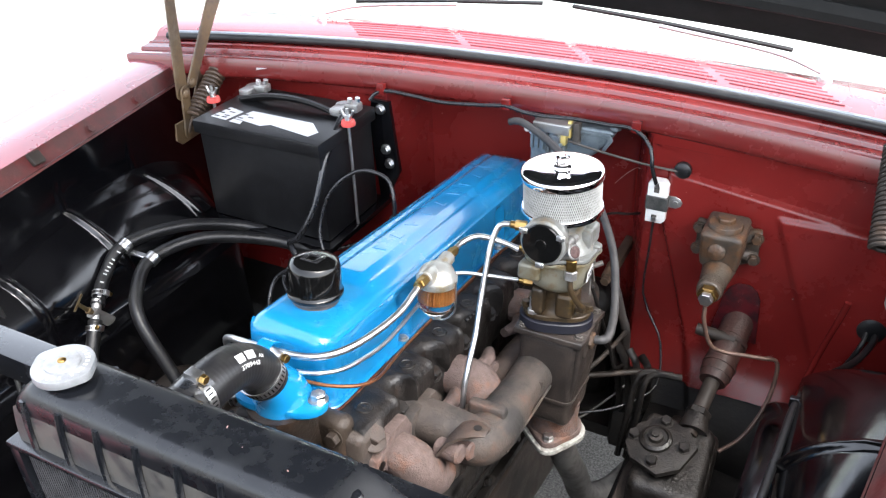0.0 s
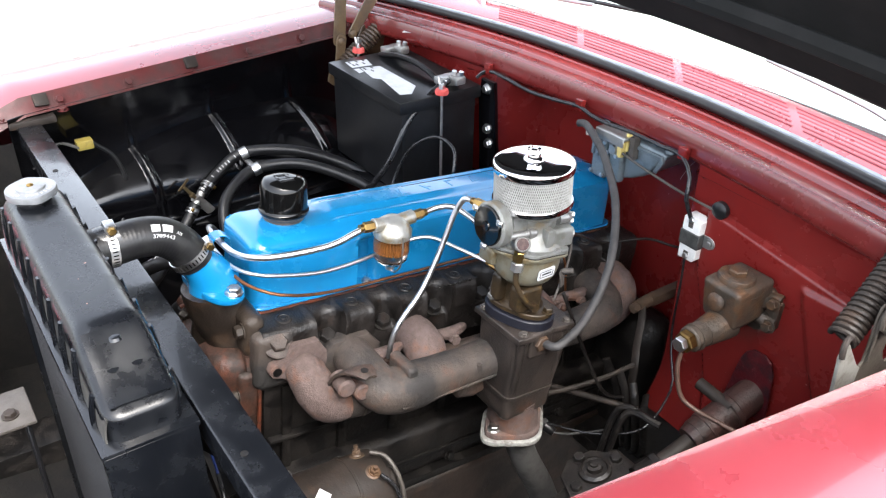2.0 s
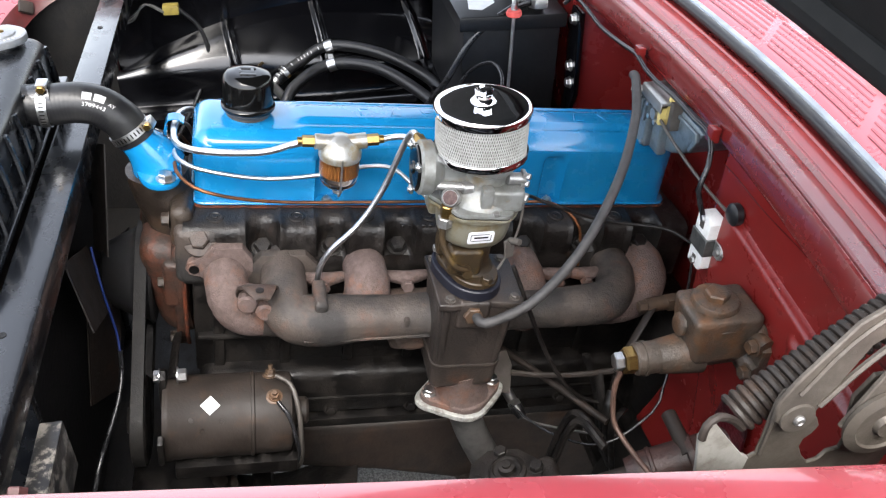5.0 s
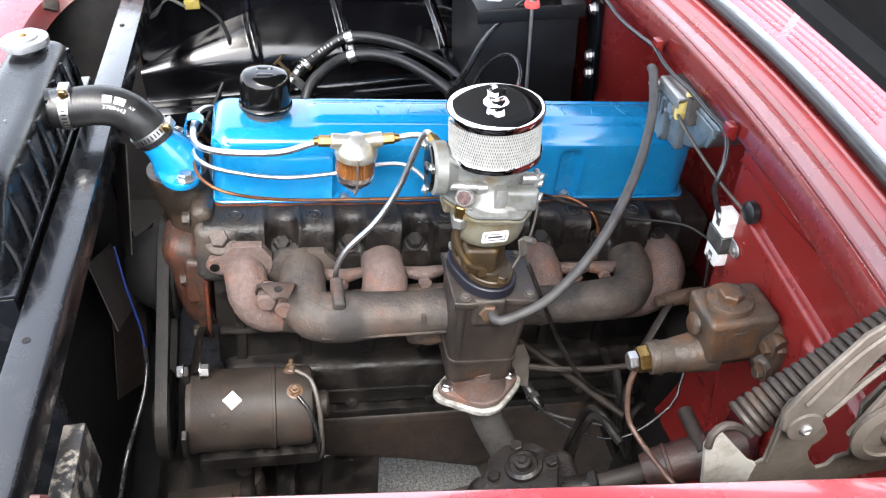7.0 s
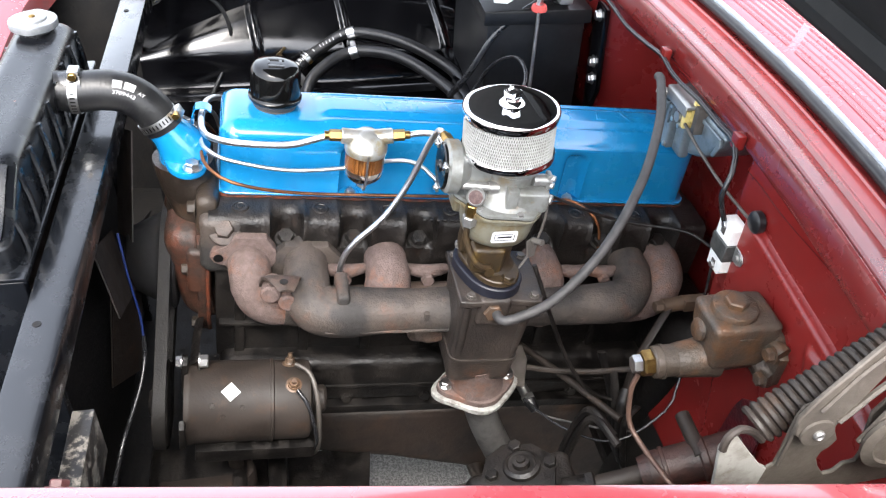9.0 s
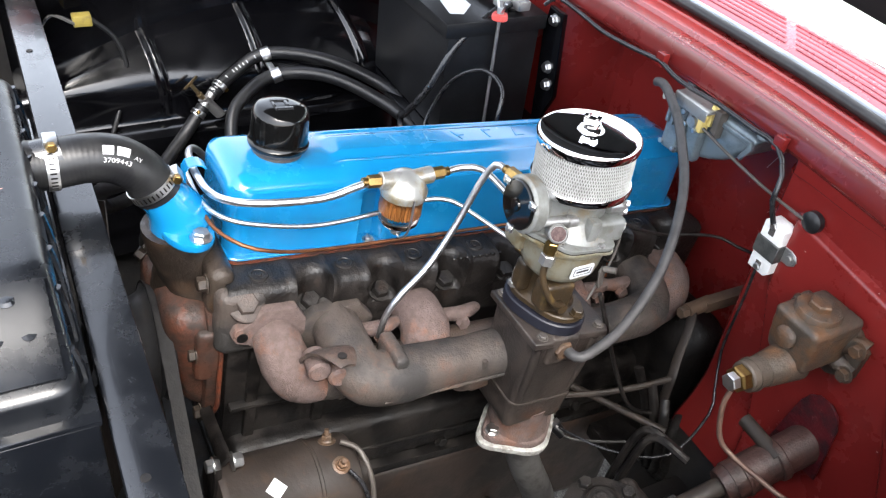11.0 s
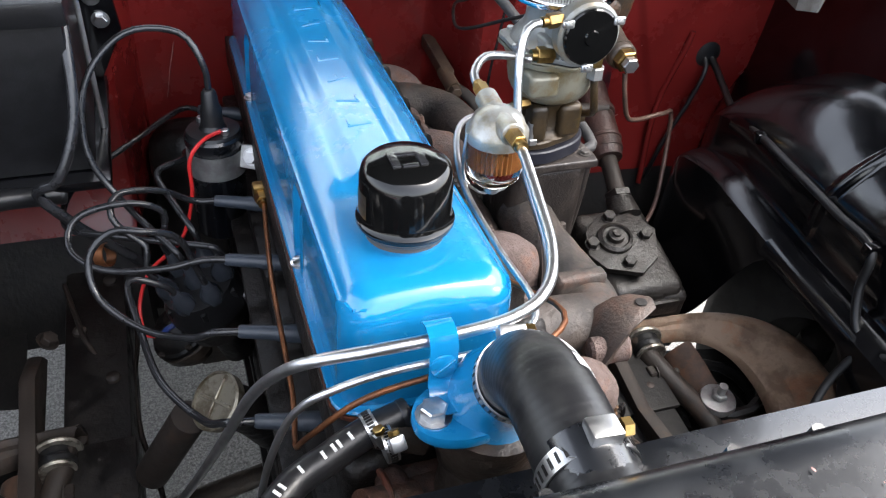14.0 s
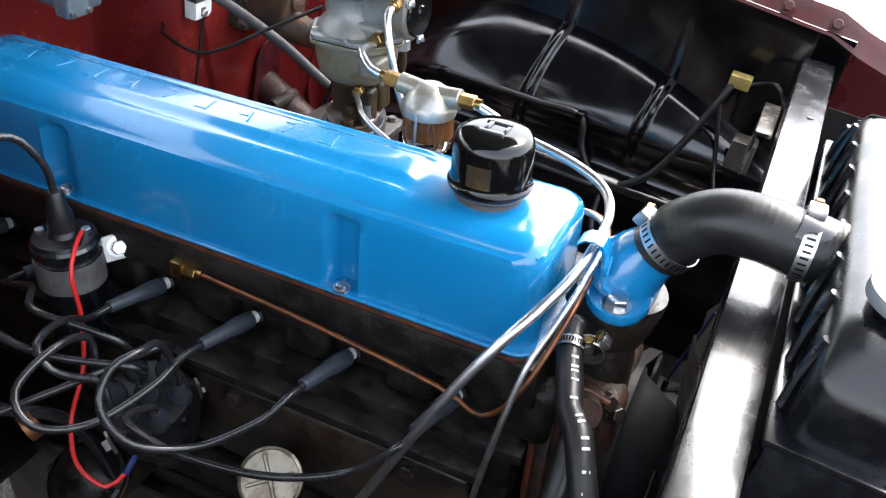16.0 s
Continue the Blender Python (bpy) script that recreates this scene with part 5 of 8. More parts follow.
for a in (20, 200):
    bm = B()
    hexa(bm, (CX + 0.046 * math.cos(radians(a)), CY + 0.046 * math.sin(radians(a)), 0.8206), (0, 0, 1), 0.0075, 0.007, 0.0095)
    part("base_nut", bm, BRONZE, carb)
bm = B()
rod(bm, (CX - 0.026, CY - 0.034, 0.822), (CX - 0.026, CY - 0.034, 0.846), 0.0055, seg=12)
hexa(bm, (CX - 0.026, CY - 0.034, 0.820), (0, 0, 1), 0.008, 0.007)
part("stud", bm, ZINC, carb)


def bowl_ring(r, z, flatten=0.0):
    """One height of the float bowl: round at the outer side, squared off towards the front."""
    o = []
    for i in range(64):
        a = 2 * math.pi * i / 64
        k = 1 / max(abs(math.cos(a)) ** 4 + abs(math.sin(a)) ** 4, 1e-6) ** 0.25
        rr = r * (1 + (k - 1) * flatten)
        o.append((CX + rr * math.cos(a), CY - 0.004 + rr * 1.04 * math.sin(a), z))
    return o


bm = B()
rings = [[bm.verts.new(p) for p in bowl_ring(r, z, fl)] for r, z, fl in ((0.026, 0.865, 0.0), (0.033, 0.8665, 0.1), (0.039, 0.871, 0.2), (0.0425, 0.878, 0.3), (0.0445, 0.889, 0.35), (0.0455, 0.905, 0.4), (0.0465, 0.9115, 0.4), (0.050, 0.9125, 0.4), (0.051, 0.915, 0.4), (0.051, 0.9185, 0.4))]
for a_, b_ in zip(rings, rings[1:]):
    for q in range(64):
        bm.faces.new((a_[q], a_[(q + 1) % 64], b_[(q + 1) % 64], b_[q]))
bm.faces.new(list(reversed(rings[0])))
bm.faces.new(rings[-1])
bmesh.ops.recalc_face_normals(bm, faces=bm.faces[:])
part("float_bowl", bm, POT_STAIN, carb, "grey float bowl stained amber by fuel")
bm = B()
rounded(bm, (CX - 0.046, CY - 0.058, 0.885), (CX - 0.012, CY - 0.030, 0.911), 0.006, 0.006, None, False)
part("bowl_boss", bm, POT_STAIN, carb)
o = []
for i in range(72):
    a = 2 * math.pi * i / 72
    rr = 0.052 + 0.0075 * max(0, math.cos(3 * (a - 0.5))) ** 4 + 0.005 * max(0, math.cos(3 * (a + 0.55))) ** 4
    o.append((rr * math.cos(a), rr * 1.03 * math.sin(a) - 0.004))
for nm, k, z, d, m_ in (("bowl_rim", 1.0, 0.9165, 0.0040, POT_STAIN), ("cover_rim", 0.99, 0.9218, 0.0052, POT)):
    bm = B()
    prism(bm, [(x * k, y * k) for x, y in o], Matrix.Translation((CX, CY, z)), d, 0.0013)
    part(nm, bm, m_, carb)
bm = B()
prism(bm, [(x * 0.975, y * 0.975) for x, y in o], Matrix.Translation((CX, CY, 0.9204)), 0.0016)
part("rim_gasket", bm, DARK, carb)
bm = B()
lathe(bm, [(0.046, 0.926), (0.044, 0.931), (0.039, 0.937), (0.034, 0.943), (0.0315, 0.950), (0.031, 0.960), (0.032, 0.967), (0.036, 0.970), (0.036, 0.977)], Matrix.Translation((CX, CY, 0)), 40)
rounded(bm, (CX + 0.004, CY + 0.002, 0.924), (CX + 0.041, CY + 0.045, 0.954), 0.006, 0.005, None, False)
rounded(bm, (CX - 0.030, CY - 0.052, 0.922), (CX + 0.014, CY - 0.010, 0.944), 0.007, 0.006, None, False)
rounded(bm, (CX - 0.022, CY - 0.066, 0.938), (CX + 0.016, CY - 0.012, 0.978), 0.009, 0.006, None, False)
cast(bm, 0.0004, 60)
part("air_horn", bm, POT, carb)
bm = B()
box(bm, (CX + 0.030, CY - 0.010, 0.924), (CX + 0.0430, CY + 0.004, 0.958), 0.0025, 2)
part("square_post", bm, POT, carb)
bm = B()
rod(bm, (CX + 0.018, CY - 0.062, 0.949), (CX + 0.022, CY - 0.018, 0.949), 0.0055, seg=14)
rod(bm, (CX + 0.022, CY - 0.030, 0.949), (CX + 0.022, CY - 0.018, 0.949), 0.0075, seg=14)
part("choke_shaft", bm, ZINC, carb)
bm = B()
rod(bm, (CX + 0.022, CY + 0.024, 0.962), (CX + 0.022, CY + 0.046, 0.962), 0.0075, seg=14)
box(bm, (CX + 0.015, CY + 0.040, 0.952), (CX + 0.029, CY + 0.046, 0.972), 0.002, 2)
part("choke_lever", bm, ZINC, carb)
for dz in (0.957, 0.967):
    bm = B()
    hexa(bm, (CX + 0.025, CY + 0.045, dz), (0.6, 0.7, 0.1), 0.0040, 0.005)
    part("lever_screw", bm, STEEL, carb)
bm = B()
tube(bm, [(CX + 0.028, CY + 0.044, 0.952), (CX + 0.036, CY + 0.046, 0.925), (CX + 0.038, CY + 0.044, 0.89), (CX + 0.036, CY + 0.038, 0.858), (CX + 0.040, CY + 0.028, 0.838)], 0.0017, 8)
part("link_rod", bm, GREY_STEEL, carb)
bm = B()
prism(bm, [(-0.006, -0.010), (0.008, -0.012), (0.012, 0.004), (0.004, 0.016), (-0.008, 0.014)], frame_of((CX + 0.038, CY + 0.036, 0.868), (0.8, 0.5, 0.2)), 0.003, 0.001, 1)
rod(bm, (CX + 0.038, CY + 0.038, 0.882), (CX + 0.050, CY + 0.046, 0.887), 0.004, seg=12)
part("throttle_lever", bm, GREY_STEEL, carb)
# sight plug, inlet elbow and its drain tube
sm = frame_of((CX + 0.030, CY - 0.045, 0.940), (0.82, -0.40, 0.42))
bm = B()
lathe(bm, [(0.0115, -0.014), (0.0115, 0.004), (0.0100, 0.0055), (0.0090, 0.0045)], sm, 24)
part("sight_ring", bm, ZINC, carb)
bm = B()
lathe(bm, [(0.0092, 0.003), (0.0085, 0.0055), (0.004, 0.0062), (0, 0.0062)], sm, 18)
part("sight_plug", bm, mat("red_stained_plug", (0.030, 0.008, 0.007), (0.075, 0.042, 0.037), rough=0.6, scale=180, mix=(0.45, 0.55), bump=0.3), carb, "reddish stained sight plug")
bm = B()
hexa(bm, (CX + 0.030, CY - 0.047, 0.913), (0, 0, 1), 0.0082, 0.015)
part("plug_nut", bm, BRASS, carb, "brass elbow nut")
bm = B()
hexa(bm, (CX + 0.031, CY - 0.048, 0.899), (0, 0, 1), 0.0095, 0.013)
part("elbow_nut", bm, ZINC, carb)
# choke housing that faces forward
bm = B()
lathe(bm, [(0.030, 0), (0.033, 0.003), (0.033, 0.016), (0.027, 0.022), (0.02, 0.03)], frame_of((CX - 0.002, CY - 0.083, 0.962), (0, 1, 0)), 32)
part("choke_housing", bm, POT, carb)
bm = B()
lathe(bm, [(0.0285, 0), (0.0285, 0.003), (0.027, 0.0045), (0.008, 0.005), (0.007, 0.007), (0.0, 0.007)], frame_of((CX - 0.002, CY - 0.0825, 0.962), (0, -1, 0)), 36)
part("choke_cover", bm, GLOSS_CAP, carb, "round black choke cover")
for a in (30, 150, 270):
    bm = B()
    box(bm, (-0.006, -0.004, 0), (0.006, 0.004, 0.004), 0.001, 1, frame_of((CX - 0.002 + 0.031 * math.cos(radians(a)), CY - 0.085, 0.962 + 0.031 * math.sin(radians(a))), (0, -1, 0)))
    lathe(bm, [(0.003, 0), (0.003, 0.006), (0, 0.0065)], frame_of((CX - 0.002 + 0.031 * math.cos(radians(a)), CY - 0.085, 0.962 + 0.031 * math.sin(radians(a))), (0, -1, 0)), 10)
    part("choke_clip", bm, STEEL, carb)
LABEL_AT = frame_of((CX + 0.0452, CY - 0.004, 0.892), (1, 0.10, -0.08))
bm = B()
prism(bm, round_rect(-0.017, 0.017, -0.0088, 0.0088, 0.0035, 4), LABEL_AT, 0.0010)
part("label_plate", bm, PAPER, carb, "small white printed label")
bm = B()
for lo, hi in (((-0.0135, 0.0042), (0.0105, 0.0050)), ((-0.0120, -0.0052), (0.0135, -0.0044)), ((-0.0135, -0.0040), (-0.0127, 0.0050)), ((0.0127, -0.0052), (0.0135, 0.0034)), ((-0.009, -0.0012), (0.0095, 0.0014))):
    box(bm, (*lo, 0.0010), (*hi, 0.0013), 0.0, 1, LABEL_AT)
part("label_print", bm, PLASTIC, carb, "dark border and print bar", smooth=False)
bm = B()
tube(bm, [(CX + 0.031, CY - 0.048, 0.902), (CX + 0.033, CY - 0.049, 0.884), (CX + 0.040, CY - 0.042, 0.864), (CX + 0.046, CY - 0.030, 0.848), (CX + 0.042, CY - 0.014, 0.840)], 0.0042, 10)
part("drain_tube", bm, BRONZE, carb)
bm = B()
hexa(bm, (CX + 0.028, CY + 0.043, 0.940), (0.5, 0.7, 0), 0.006, 0.008, 0.008)
part("screw_plug", bm, ZINC, carb)
for i in range(6):
    a = radians(60 * i + 15)
    bm = B()
    lathe(bm, [(0.0042, 0), (0.0042, 0.003), (0.002, 0.004), (0, 0.004)], Matrix.Translation((CX + 0.050 * math.cos(a), CY - 0.004 + 0.050 * math.sin(a), 0.9265)), 10)
    part("rim_screw", bm, ZINC, carb)

carb.location.y -= 0.006

air = thing("air_filter", "round chrome-topped air filter with white pleated mesh", "air filter", (CX, CY - 0.012, 0.976), ENGINE)
AX, AY = 0.241, 0.474
bm = B()
lathe(bm, [(0.030, 0.974), (0.032, 0.980), (0.052, 0.982), (0.0575, 0.984), (0.0585, 0.988), (0.057, 0.992), (0.050, 0.992)], Matrix.Translation((AX, AY, 0)), 48)
part("base_tray", bm, CHROME, air, "chrome base tray")
bm = B()
lathe(bm, [(0.0535, 0.990), (0.0535, 1.0375)], Matrix.Translation((AX, AY, 0)), 64, close=False)
part("filter_element", bm, mat("grey_filter_gauze", (0.10, 0.098, 0.09), (0.15, 0.145, 0.13), rough=0.8, scale=200), air, "pleated gauze element")
bm = B()
for lean in (0.30, -0.30):
    for k in range(120):
        a0 = 2 * math.pi * k / 120
        row = []
        for q in range(6):
            f = q / 5
            a = a0 + lean * f
            r = 0.0539 + (0.0006 if lean > 0 else 0.0)
            c = Vector((AX + r * math.cos(a), AY + r * math.sin(a), 0.990 + 0.0475 * f))
            t = Vector((-math.sin(a), math.cos(a), 0)) * 0.00064
            o = Vector((math.cos(a), math.sin(a), 0)) * 0.0005
            row.append([bm.verts.new(c - t), bm.verts.new(c + o), bm.verts.new(c + t)])
        for a_, b_ in zip(row, row[1:]):
            for q in range(2):
                bm.faces.new((a_[q], a_[q + 1], b_[q + 1], b_[q]))
part("wire_mesh", bm, WHITE_MESH, air, "white woven wire mesh")["kind"] = "stuff"
bm = B()
lathe(bm, [(0.052, 1.034), (0.0570, 1.035), (0.0580, 1.039), (0.0580, 1.043), (0.0570, 1.0460), (0.0545, 1.0478), (0.0500, 1.0486), (0.035, 1.0489), (0.015, 1.0491), (0, 1.0491)], Matrix.Translation((AX, AY, 0)), 64)
part("lid", bm, CHROME, air, "mirror chrome lid")
bm = B()
lathe(bm, [(0.0150, 1.0470), (0.0150, 1.0500), (0.0125, 1.0530), (0.0105, 1.0545), (0.0100, 1.0570), (0.0070, 1.0585)], Matrix.Translation((AX, AY, 0)), 28)
wm_ = Matrix.Translation((AX, AY, 1.0575)) @ Matrix.Rotation(radians(35), 4, "Z") @ Matrix.Rotation(radians(90), 4, "X")
prism(bm, [(-0.0080, 0), (0.0080, 0), (0.0095, 0.0085), (0.0050, 0.0090), (0.0036, 0.0066), (-0.0036, 0.0066), (-0.0050, 0.0090), (-0.0095, 0.0085)], wm_ @ Matrix.Translation((0, 0, -0.0065)), 0.013, 0.0014, 2)
part("wing_nut", bm, CHROME, air, "chrome wing nut")
air.matrix_world = air.matrix_world @ Matrix.Rotation(radians(5.5), 4, "X") @ Matrix.Rotation(radians(-2.5), 4, "Y")  # it sits almost level

# ---- fuel filter and lines ----
FX, FY = 0.121, 0.322
ff = thing("fuel_filter", "glass bowl fuel filter with amber pleated element", "fuel filter", (FX, FY, 0.85), ENGINE)
T = Matrix.Translation((FX, FY, 0))
bm = B()
lathe(bm, [(0.0275, 0.905), (0.0285, 0.908), (0.0285, 0.916), (0.026, 0.919), (0.022, 0.928), (0.012, 0.935), (0, 0.937)], T, 36)
rod(bm, (FX, FY - 0.034, 0.927), (FX, FY, 0.925), 0.0105, bevel=0.001)
rod(bm, (FX, FY + 0.034, 0.930), (FX, FY, 0.925), 0.0105, bevel=0.001)
part("head", bm, mat("bright_zinc_casting", (0.36, 0.36, 0.345), (0.28, 0.255, 0.20), rough=0.34, metal=0.6, scale=40, bump=0.2, col3=(0.26, 0.18, 0.06), scale3=30), ff, "bright zinc filter head")
bm = B()
lathe(bm, [(0.0265, 0.904), (0.0268, 0.885), (0.025, 0.870), (0.018, 0.862), (0.008, 0.860), (0, 0.860)], T, 36)
g = part("glass_bowl", bm, GLASS, ff, "clear glass bowl")
g.visible_shadow = False
bm = B()
o = []
for i in range(64):
    r = 0.0225 if i % 2 else 0.0195
    o.append((r * math.cos(2 * math.pi * i / 64), r * math.sin(2 * math.pi * i / 64)))
prism(bm, o, T @ Matrix.Translation((0, 0, 0.880)), 0.024)
part("pleated_element", bm, AMBER, ff, "amber pleated paper element", smooth=False)
bm = B()
tube(bm, [(FX + 0.0285, FY, 0.914), (FX + 0.030, FY, 0.89), (FX + 0.027, FY, 0.866), (FX + 0.012, FY, 0.850), (FX, FY, 0.8485), (FX - 0.012, FY, 0.850), (FX - 0.027, FY, 0.866), (FX - 0.030, FY, 0.89), (FX - 0.0285, FY, 0.914)], 0.0014, 8)
lathe(bm, [(0.007, 0.850), (0.007, 0.857), (0.004, 0.860)], T, 14)
part("bail_wire", bm, STEEL, ff)


def nut(parent, p, d, r=0.0075, h=0.016):
    b = B()
    hexa(b, p, d, r, h)
    rod(b, Vector(p) + Vector(d).normalized() * h, Vector(p) + Vector(d).normalized() * (h + 0.007), r * 0.7, seg=12)
    return part("brass_nut", b, BRASS, parent, "brass flare nut")


nut(ff, (FX, FY - 0.033, 0.927), (0, -1, 0), 0.0078)
nut(ff, (FX, FY + 0.033, 0.930), (0, 1, 0.1), 0.0078)


def line(name, pts, r, material, label, cat="fuel line", frame_m=ENGINE, seg=10, step=0.008):
    b = B()
    tube(b, pts, r, seg, step)
    if name not in ("heater_hose", "fuel_line"):
        return solo(name, b, material, label, cat, frame_m)
    t = thing(name, label, cat, pts[0], frame_m)
    part("hose_body" if name == "heater_hose" else "tube", b, material, t)
    P = smooth_path(pts, step)
    for i, j in ((0, 1), (len(P) - 1, len(P) - 2)):
        d = (P[j] - P[i]).normalized()
        b = B()
        if name == "heater_hose":
            lathe(b, [(r * 0.98, 0), (r * 1.05, 0.001), (r * 1.05, 0.006), (r * 0.99, 0.007)], frame_of(P[i], d), 18)
            part("hose_end", b, material, t)
        else:
            lathe(b, [(r * 0.98, 0), (r * 1.18, 0.001), (r * 1.15, 0.004), (r * 0.98, 0.006)], frame_of(P[i], d), 14)
            part("flared_end", b, material, t)
    return t


line("fuel_line", [(-0.242, 0.364, 0.405), (-0.19, 0.285, 0.56), (-0.151, 0.223, 0.691), (-0.125, 0.175, 0.79), (-0.104, 0.145, 0.84), (-0.082, 0.126, 0.864), (-0.045, 0.112, 0.878), (0.0, 0.107, 0.884), (0.054, 0.110, 0.888), (0.086, 0.126, 0.894), (0.106, 0.163, 0.900), (0.118, 0.222, 0.908), (0.121, 0.258, 0.921), (0.121, 0.275, 0.926)], 0.0046, ALU, "bent aluminium fuel line round the valve cover", seg=12)
line("fuel_line", [(FX, FY + 0.052, 0.931), (0.122, 0.392, 0.936), (0.140, 0.412, 0.943), (0.175, 0.425, 0.935), (0.196, 0.430, 0.928)], 0.0042, ALU, "short bent aluminium fuel line to the carburettor", seg=12)
line("vacuum_line", [(-0.15, 0.15, 0.60), (-0.133, 0.143, 0.683), (-0.118, 0.132, 0.765), (-0.098, 0.122, 0.822), (-0.070, 0.112, 0.848), (-0.03, 0.106, 0.862), (0.04, 0.106, 0.865), (0.075, 0.120, 0.866), (0.091, 0.154, 0.862), (0.094, 0.228, 0.853), (0.092, 0.31, 0.860), (0.098, 0.36, 0.876), (0.115, 0.395, 0.884), (0.15, 0.42, 0.878), (0.190, 0.448, 0.868)], 0.0030, ALU, "thin bright metal vacuum line along the valve cover", "vacuum line")
line("oil_gauge_line", [(-0.074, 0.472, 0.770), (-0.079, 0.42, 0.771), (-0.086, 0.33, 0.771), (-0.090, 0.20, 0.758), (-0.096, 0.155, 0.750), (-0.09, 0.125, 0.79), (-0.05, 0.108, 0.838), (0.02, 0.106, 0.852), (0.08, 0.112, 0.854), (0.112, 0.135, 0.850), (0.118, 0.165, 0.842), (0.108, 0.205, 0.828), (0.094, 0.26, 0.815), (0.088, 0.35, 0.811), (0.086, 0.60, 0.811), (0.095, 0.66, 0.808), (0.118, 0.69, 0.785), (0.128, 0.70, 0.72)], 0.0024, COPPER, "old copper oil pressure line round the valve cover", "oil line", step=0.012)
line("choke_heat_tube", [(0.190, 0.405, 0.976), (0.176, 0.402, 0.972), (0.168, 0.394, 0.945), (0.166, 0.379, 0.893), (0.168, 0.362, 0.855), (0.173, 0.342, 0.826), (0.178, 0.312, 0.795), (0.179, 0.298, 0.768), (0.179, 0.294, 0.735)], 0.0042, ALU, "bright choke heat tube from manifold to carburettor", "heat tube")
fit_ = thing("carburettor_fitting", "brass pipe fittings screwed into the carburettor", "pipe fitting", (0.2, 0.43, 0.87), ENGINE)
nut(fit_, (0.214, 0.410, 0.976), (-1, -0.2, 0), 0.0075, 0.016)
nut(fit_, (0.222, 0.432, 0.930), (-1, 0, 0.05), 0.0085, 0.018)
nut(fit_, (0.212, 0.455, 0.866), (-1, -0.3, 0.1), 0.0065, 0.014)
nut(fit_, (-0.075, 0.486, 0.770), (0, -1, 0), 0.0075, 0.014)
bm = B()
box(bm, (-0.083, 0.484, 0.762), (-0.064, 0.500, 0.780), 0.003)
part("elbow", bm, BRASS, fit_)
line("vacuum_hose", [(0.303, 0.486, 0.778), (0.318, 0.488, 0.780), (0.322, 0.505, 0.785), (0.31, 0.56, 0.81), (0.28, 0.62, 0.87), (0.22, 0.675, 0.935), (0.14, 0.718, 0.978), (0.088, 0.735, 1.000), (0.058, 0.744, 1.006), (0.040, 0.750, 1.000)], 0.0066, HOSE_GREY, "weathered grey vacuum hose to the wiper motor", "hose", seg=14)
bm = B()
hexa(bm, (0.296, 0.482, 0.777), (1, 0, 0), 0.013, 0.008)
solo("hose_fitting", bm, RUST_BROWN, "rusty hex fitting on the manifold", "pipe fitting", ENGINE)
bm = B()
CLIP = [(0.119, 0.8885), (0.113, 0.8935), (0.106, 0.8945), (0.099, 0.8925), (0.0955, 0.886), (0.0955, 0.866), (0.092, 0.856), (0.084, 0.850), (0.070, 0.848)]
sheet(bm, lambda x, k: Vector((x * (1 if k < 6 else 1.15), CLIP[k][0], CLIP[k][1])), lin(-0.0100, 0.0100, 4), range(9), 0.0014)
lathe(bm, [(0.0098, 0), (0.0095, 0.003), (0.007, 0.0045), (0, 0.005)], frame_of((0.0, 0.0958, 0.870), (0, -1, 0.15)), 20)
box(bm, (-0.009, -0.0009, 0.004), (0.009, 0.0009, 0.0056), 0.0003, 1, frame_of((0.0, 0.0958, 0.870), (0, -1, 0.15)) @ Matrix.Rotation(0.6, 4, "Z"))
solo("line_bracket", bm, BLUE, "blue painted clip holding the fuel lines", "bracket", ENGINE)

# ---- thermostat housing, top hose, water pump ----
th = thing("thermostat_housing", "blue thermostat cover on a rusty iron housing", "thermostat housing", (0.035, 0.085, 0.75), ENGINE)
bm = B()
tube(bm, [(0.034, 0.082, 0.832), (0.034, 0.083, 0.822), (0.036, 0.088, 0.80), (0.04, 0.097, 0.775), (0.045, 0.108, 0.755), (0.048, 0.118, 0.745)], 0.040, 28, radii=[1.04, 1.04, 1.0, 0.97, 0.95, 0.92])
tube(bm, [(0.03, 0.085, 0.79), (0.02, 0.08, 0.74), (0.02, 0.08, 0.70)], 0.026, 16)
rounded(bm, (0.020, 0.100, 0.745), (0.112, 0.132, 0.812), 0.014, 0.008, None, False)
rod(bm, (-0.01, 0.095, 0.80), (-0.045, 0.10, 0.812), 0.013, seg=18)
cast(bm, 0.0012, 50)
part("lower_housing", bm, GREASE, th, "rust brown iron housing")
bm = B()
hexa(bm, (0.098, 0.100, 0.790), (0, -1, 0), 0.0095, 0.010, 0.012)
part("neck_bolt", bm, GREASE, th)
bm = B()
o = []
for i in range(48):
    a = 2 * math.pi * i / 48
    rr = 0.037 + 0.024 * abs(math.cos(a)) ** 2.2
    o.append((rr * math.cos(a), rr * 0.80 * math.sin(a)))
prism(bm, o, Matrix.Translation((0.034, 0.084, 0.832)) @ Matrix.Rotation(radians(10), 4, "Z"), 0.010, 0.003)
tube(bm, [(0.034, 0.085, 0.838), (0.035, 0.076, 0.858), (0.036, 0.064, 0.874), (0.036, 0.055, 0.884)], 0.034, 24, radii=[1.1, 0.92, 0.76, 0.72])
part("outlet_cover", bm, BLUE, th, "blue enamelled outlet")
for p in ((0.079, 0.097, 0.842), (-0.011, 0.077, 0.842)):
    bm = B()
    hexa(bm, p, (0, 0, 1), 0.0098, 0.009, 0.013)
    part("bolt", bm, STEEL, th, "bright hex bolt")

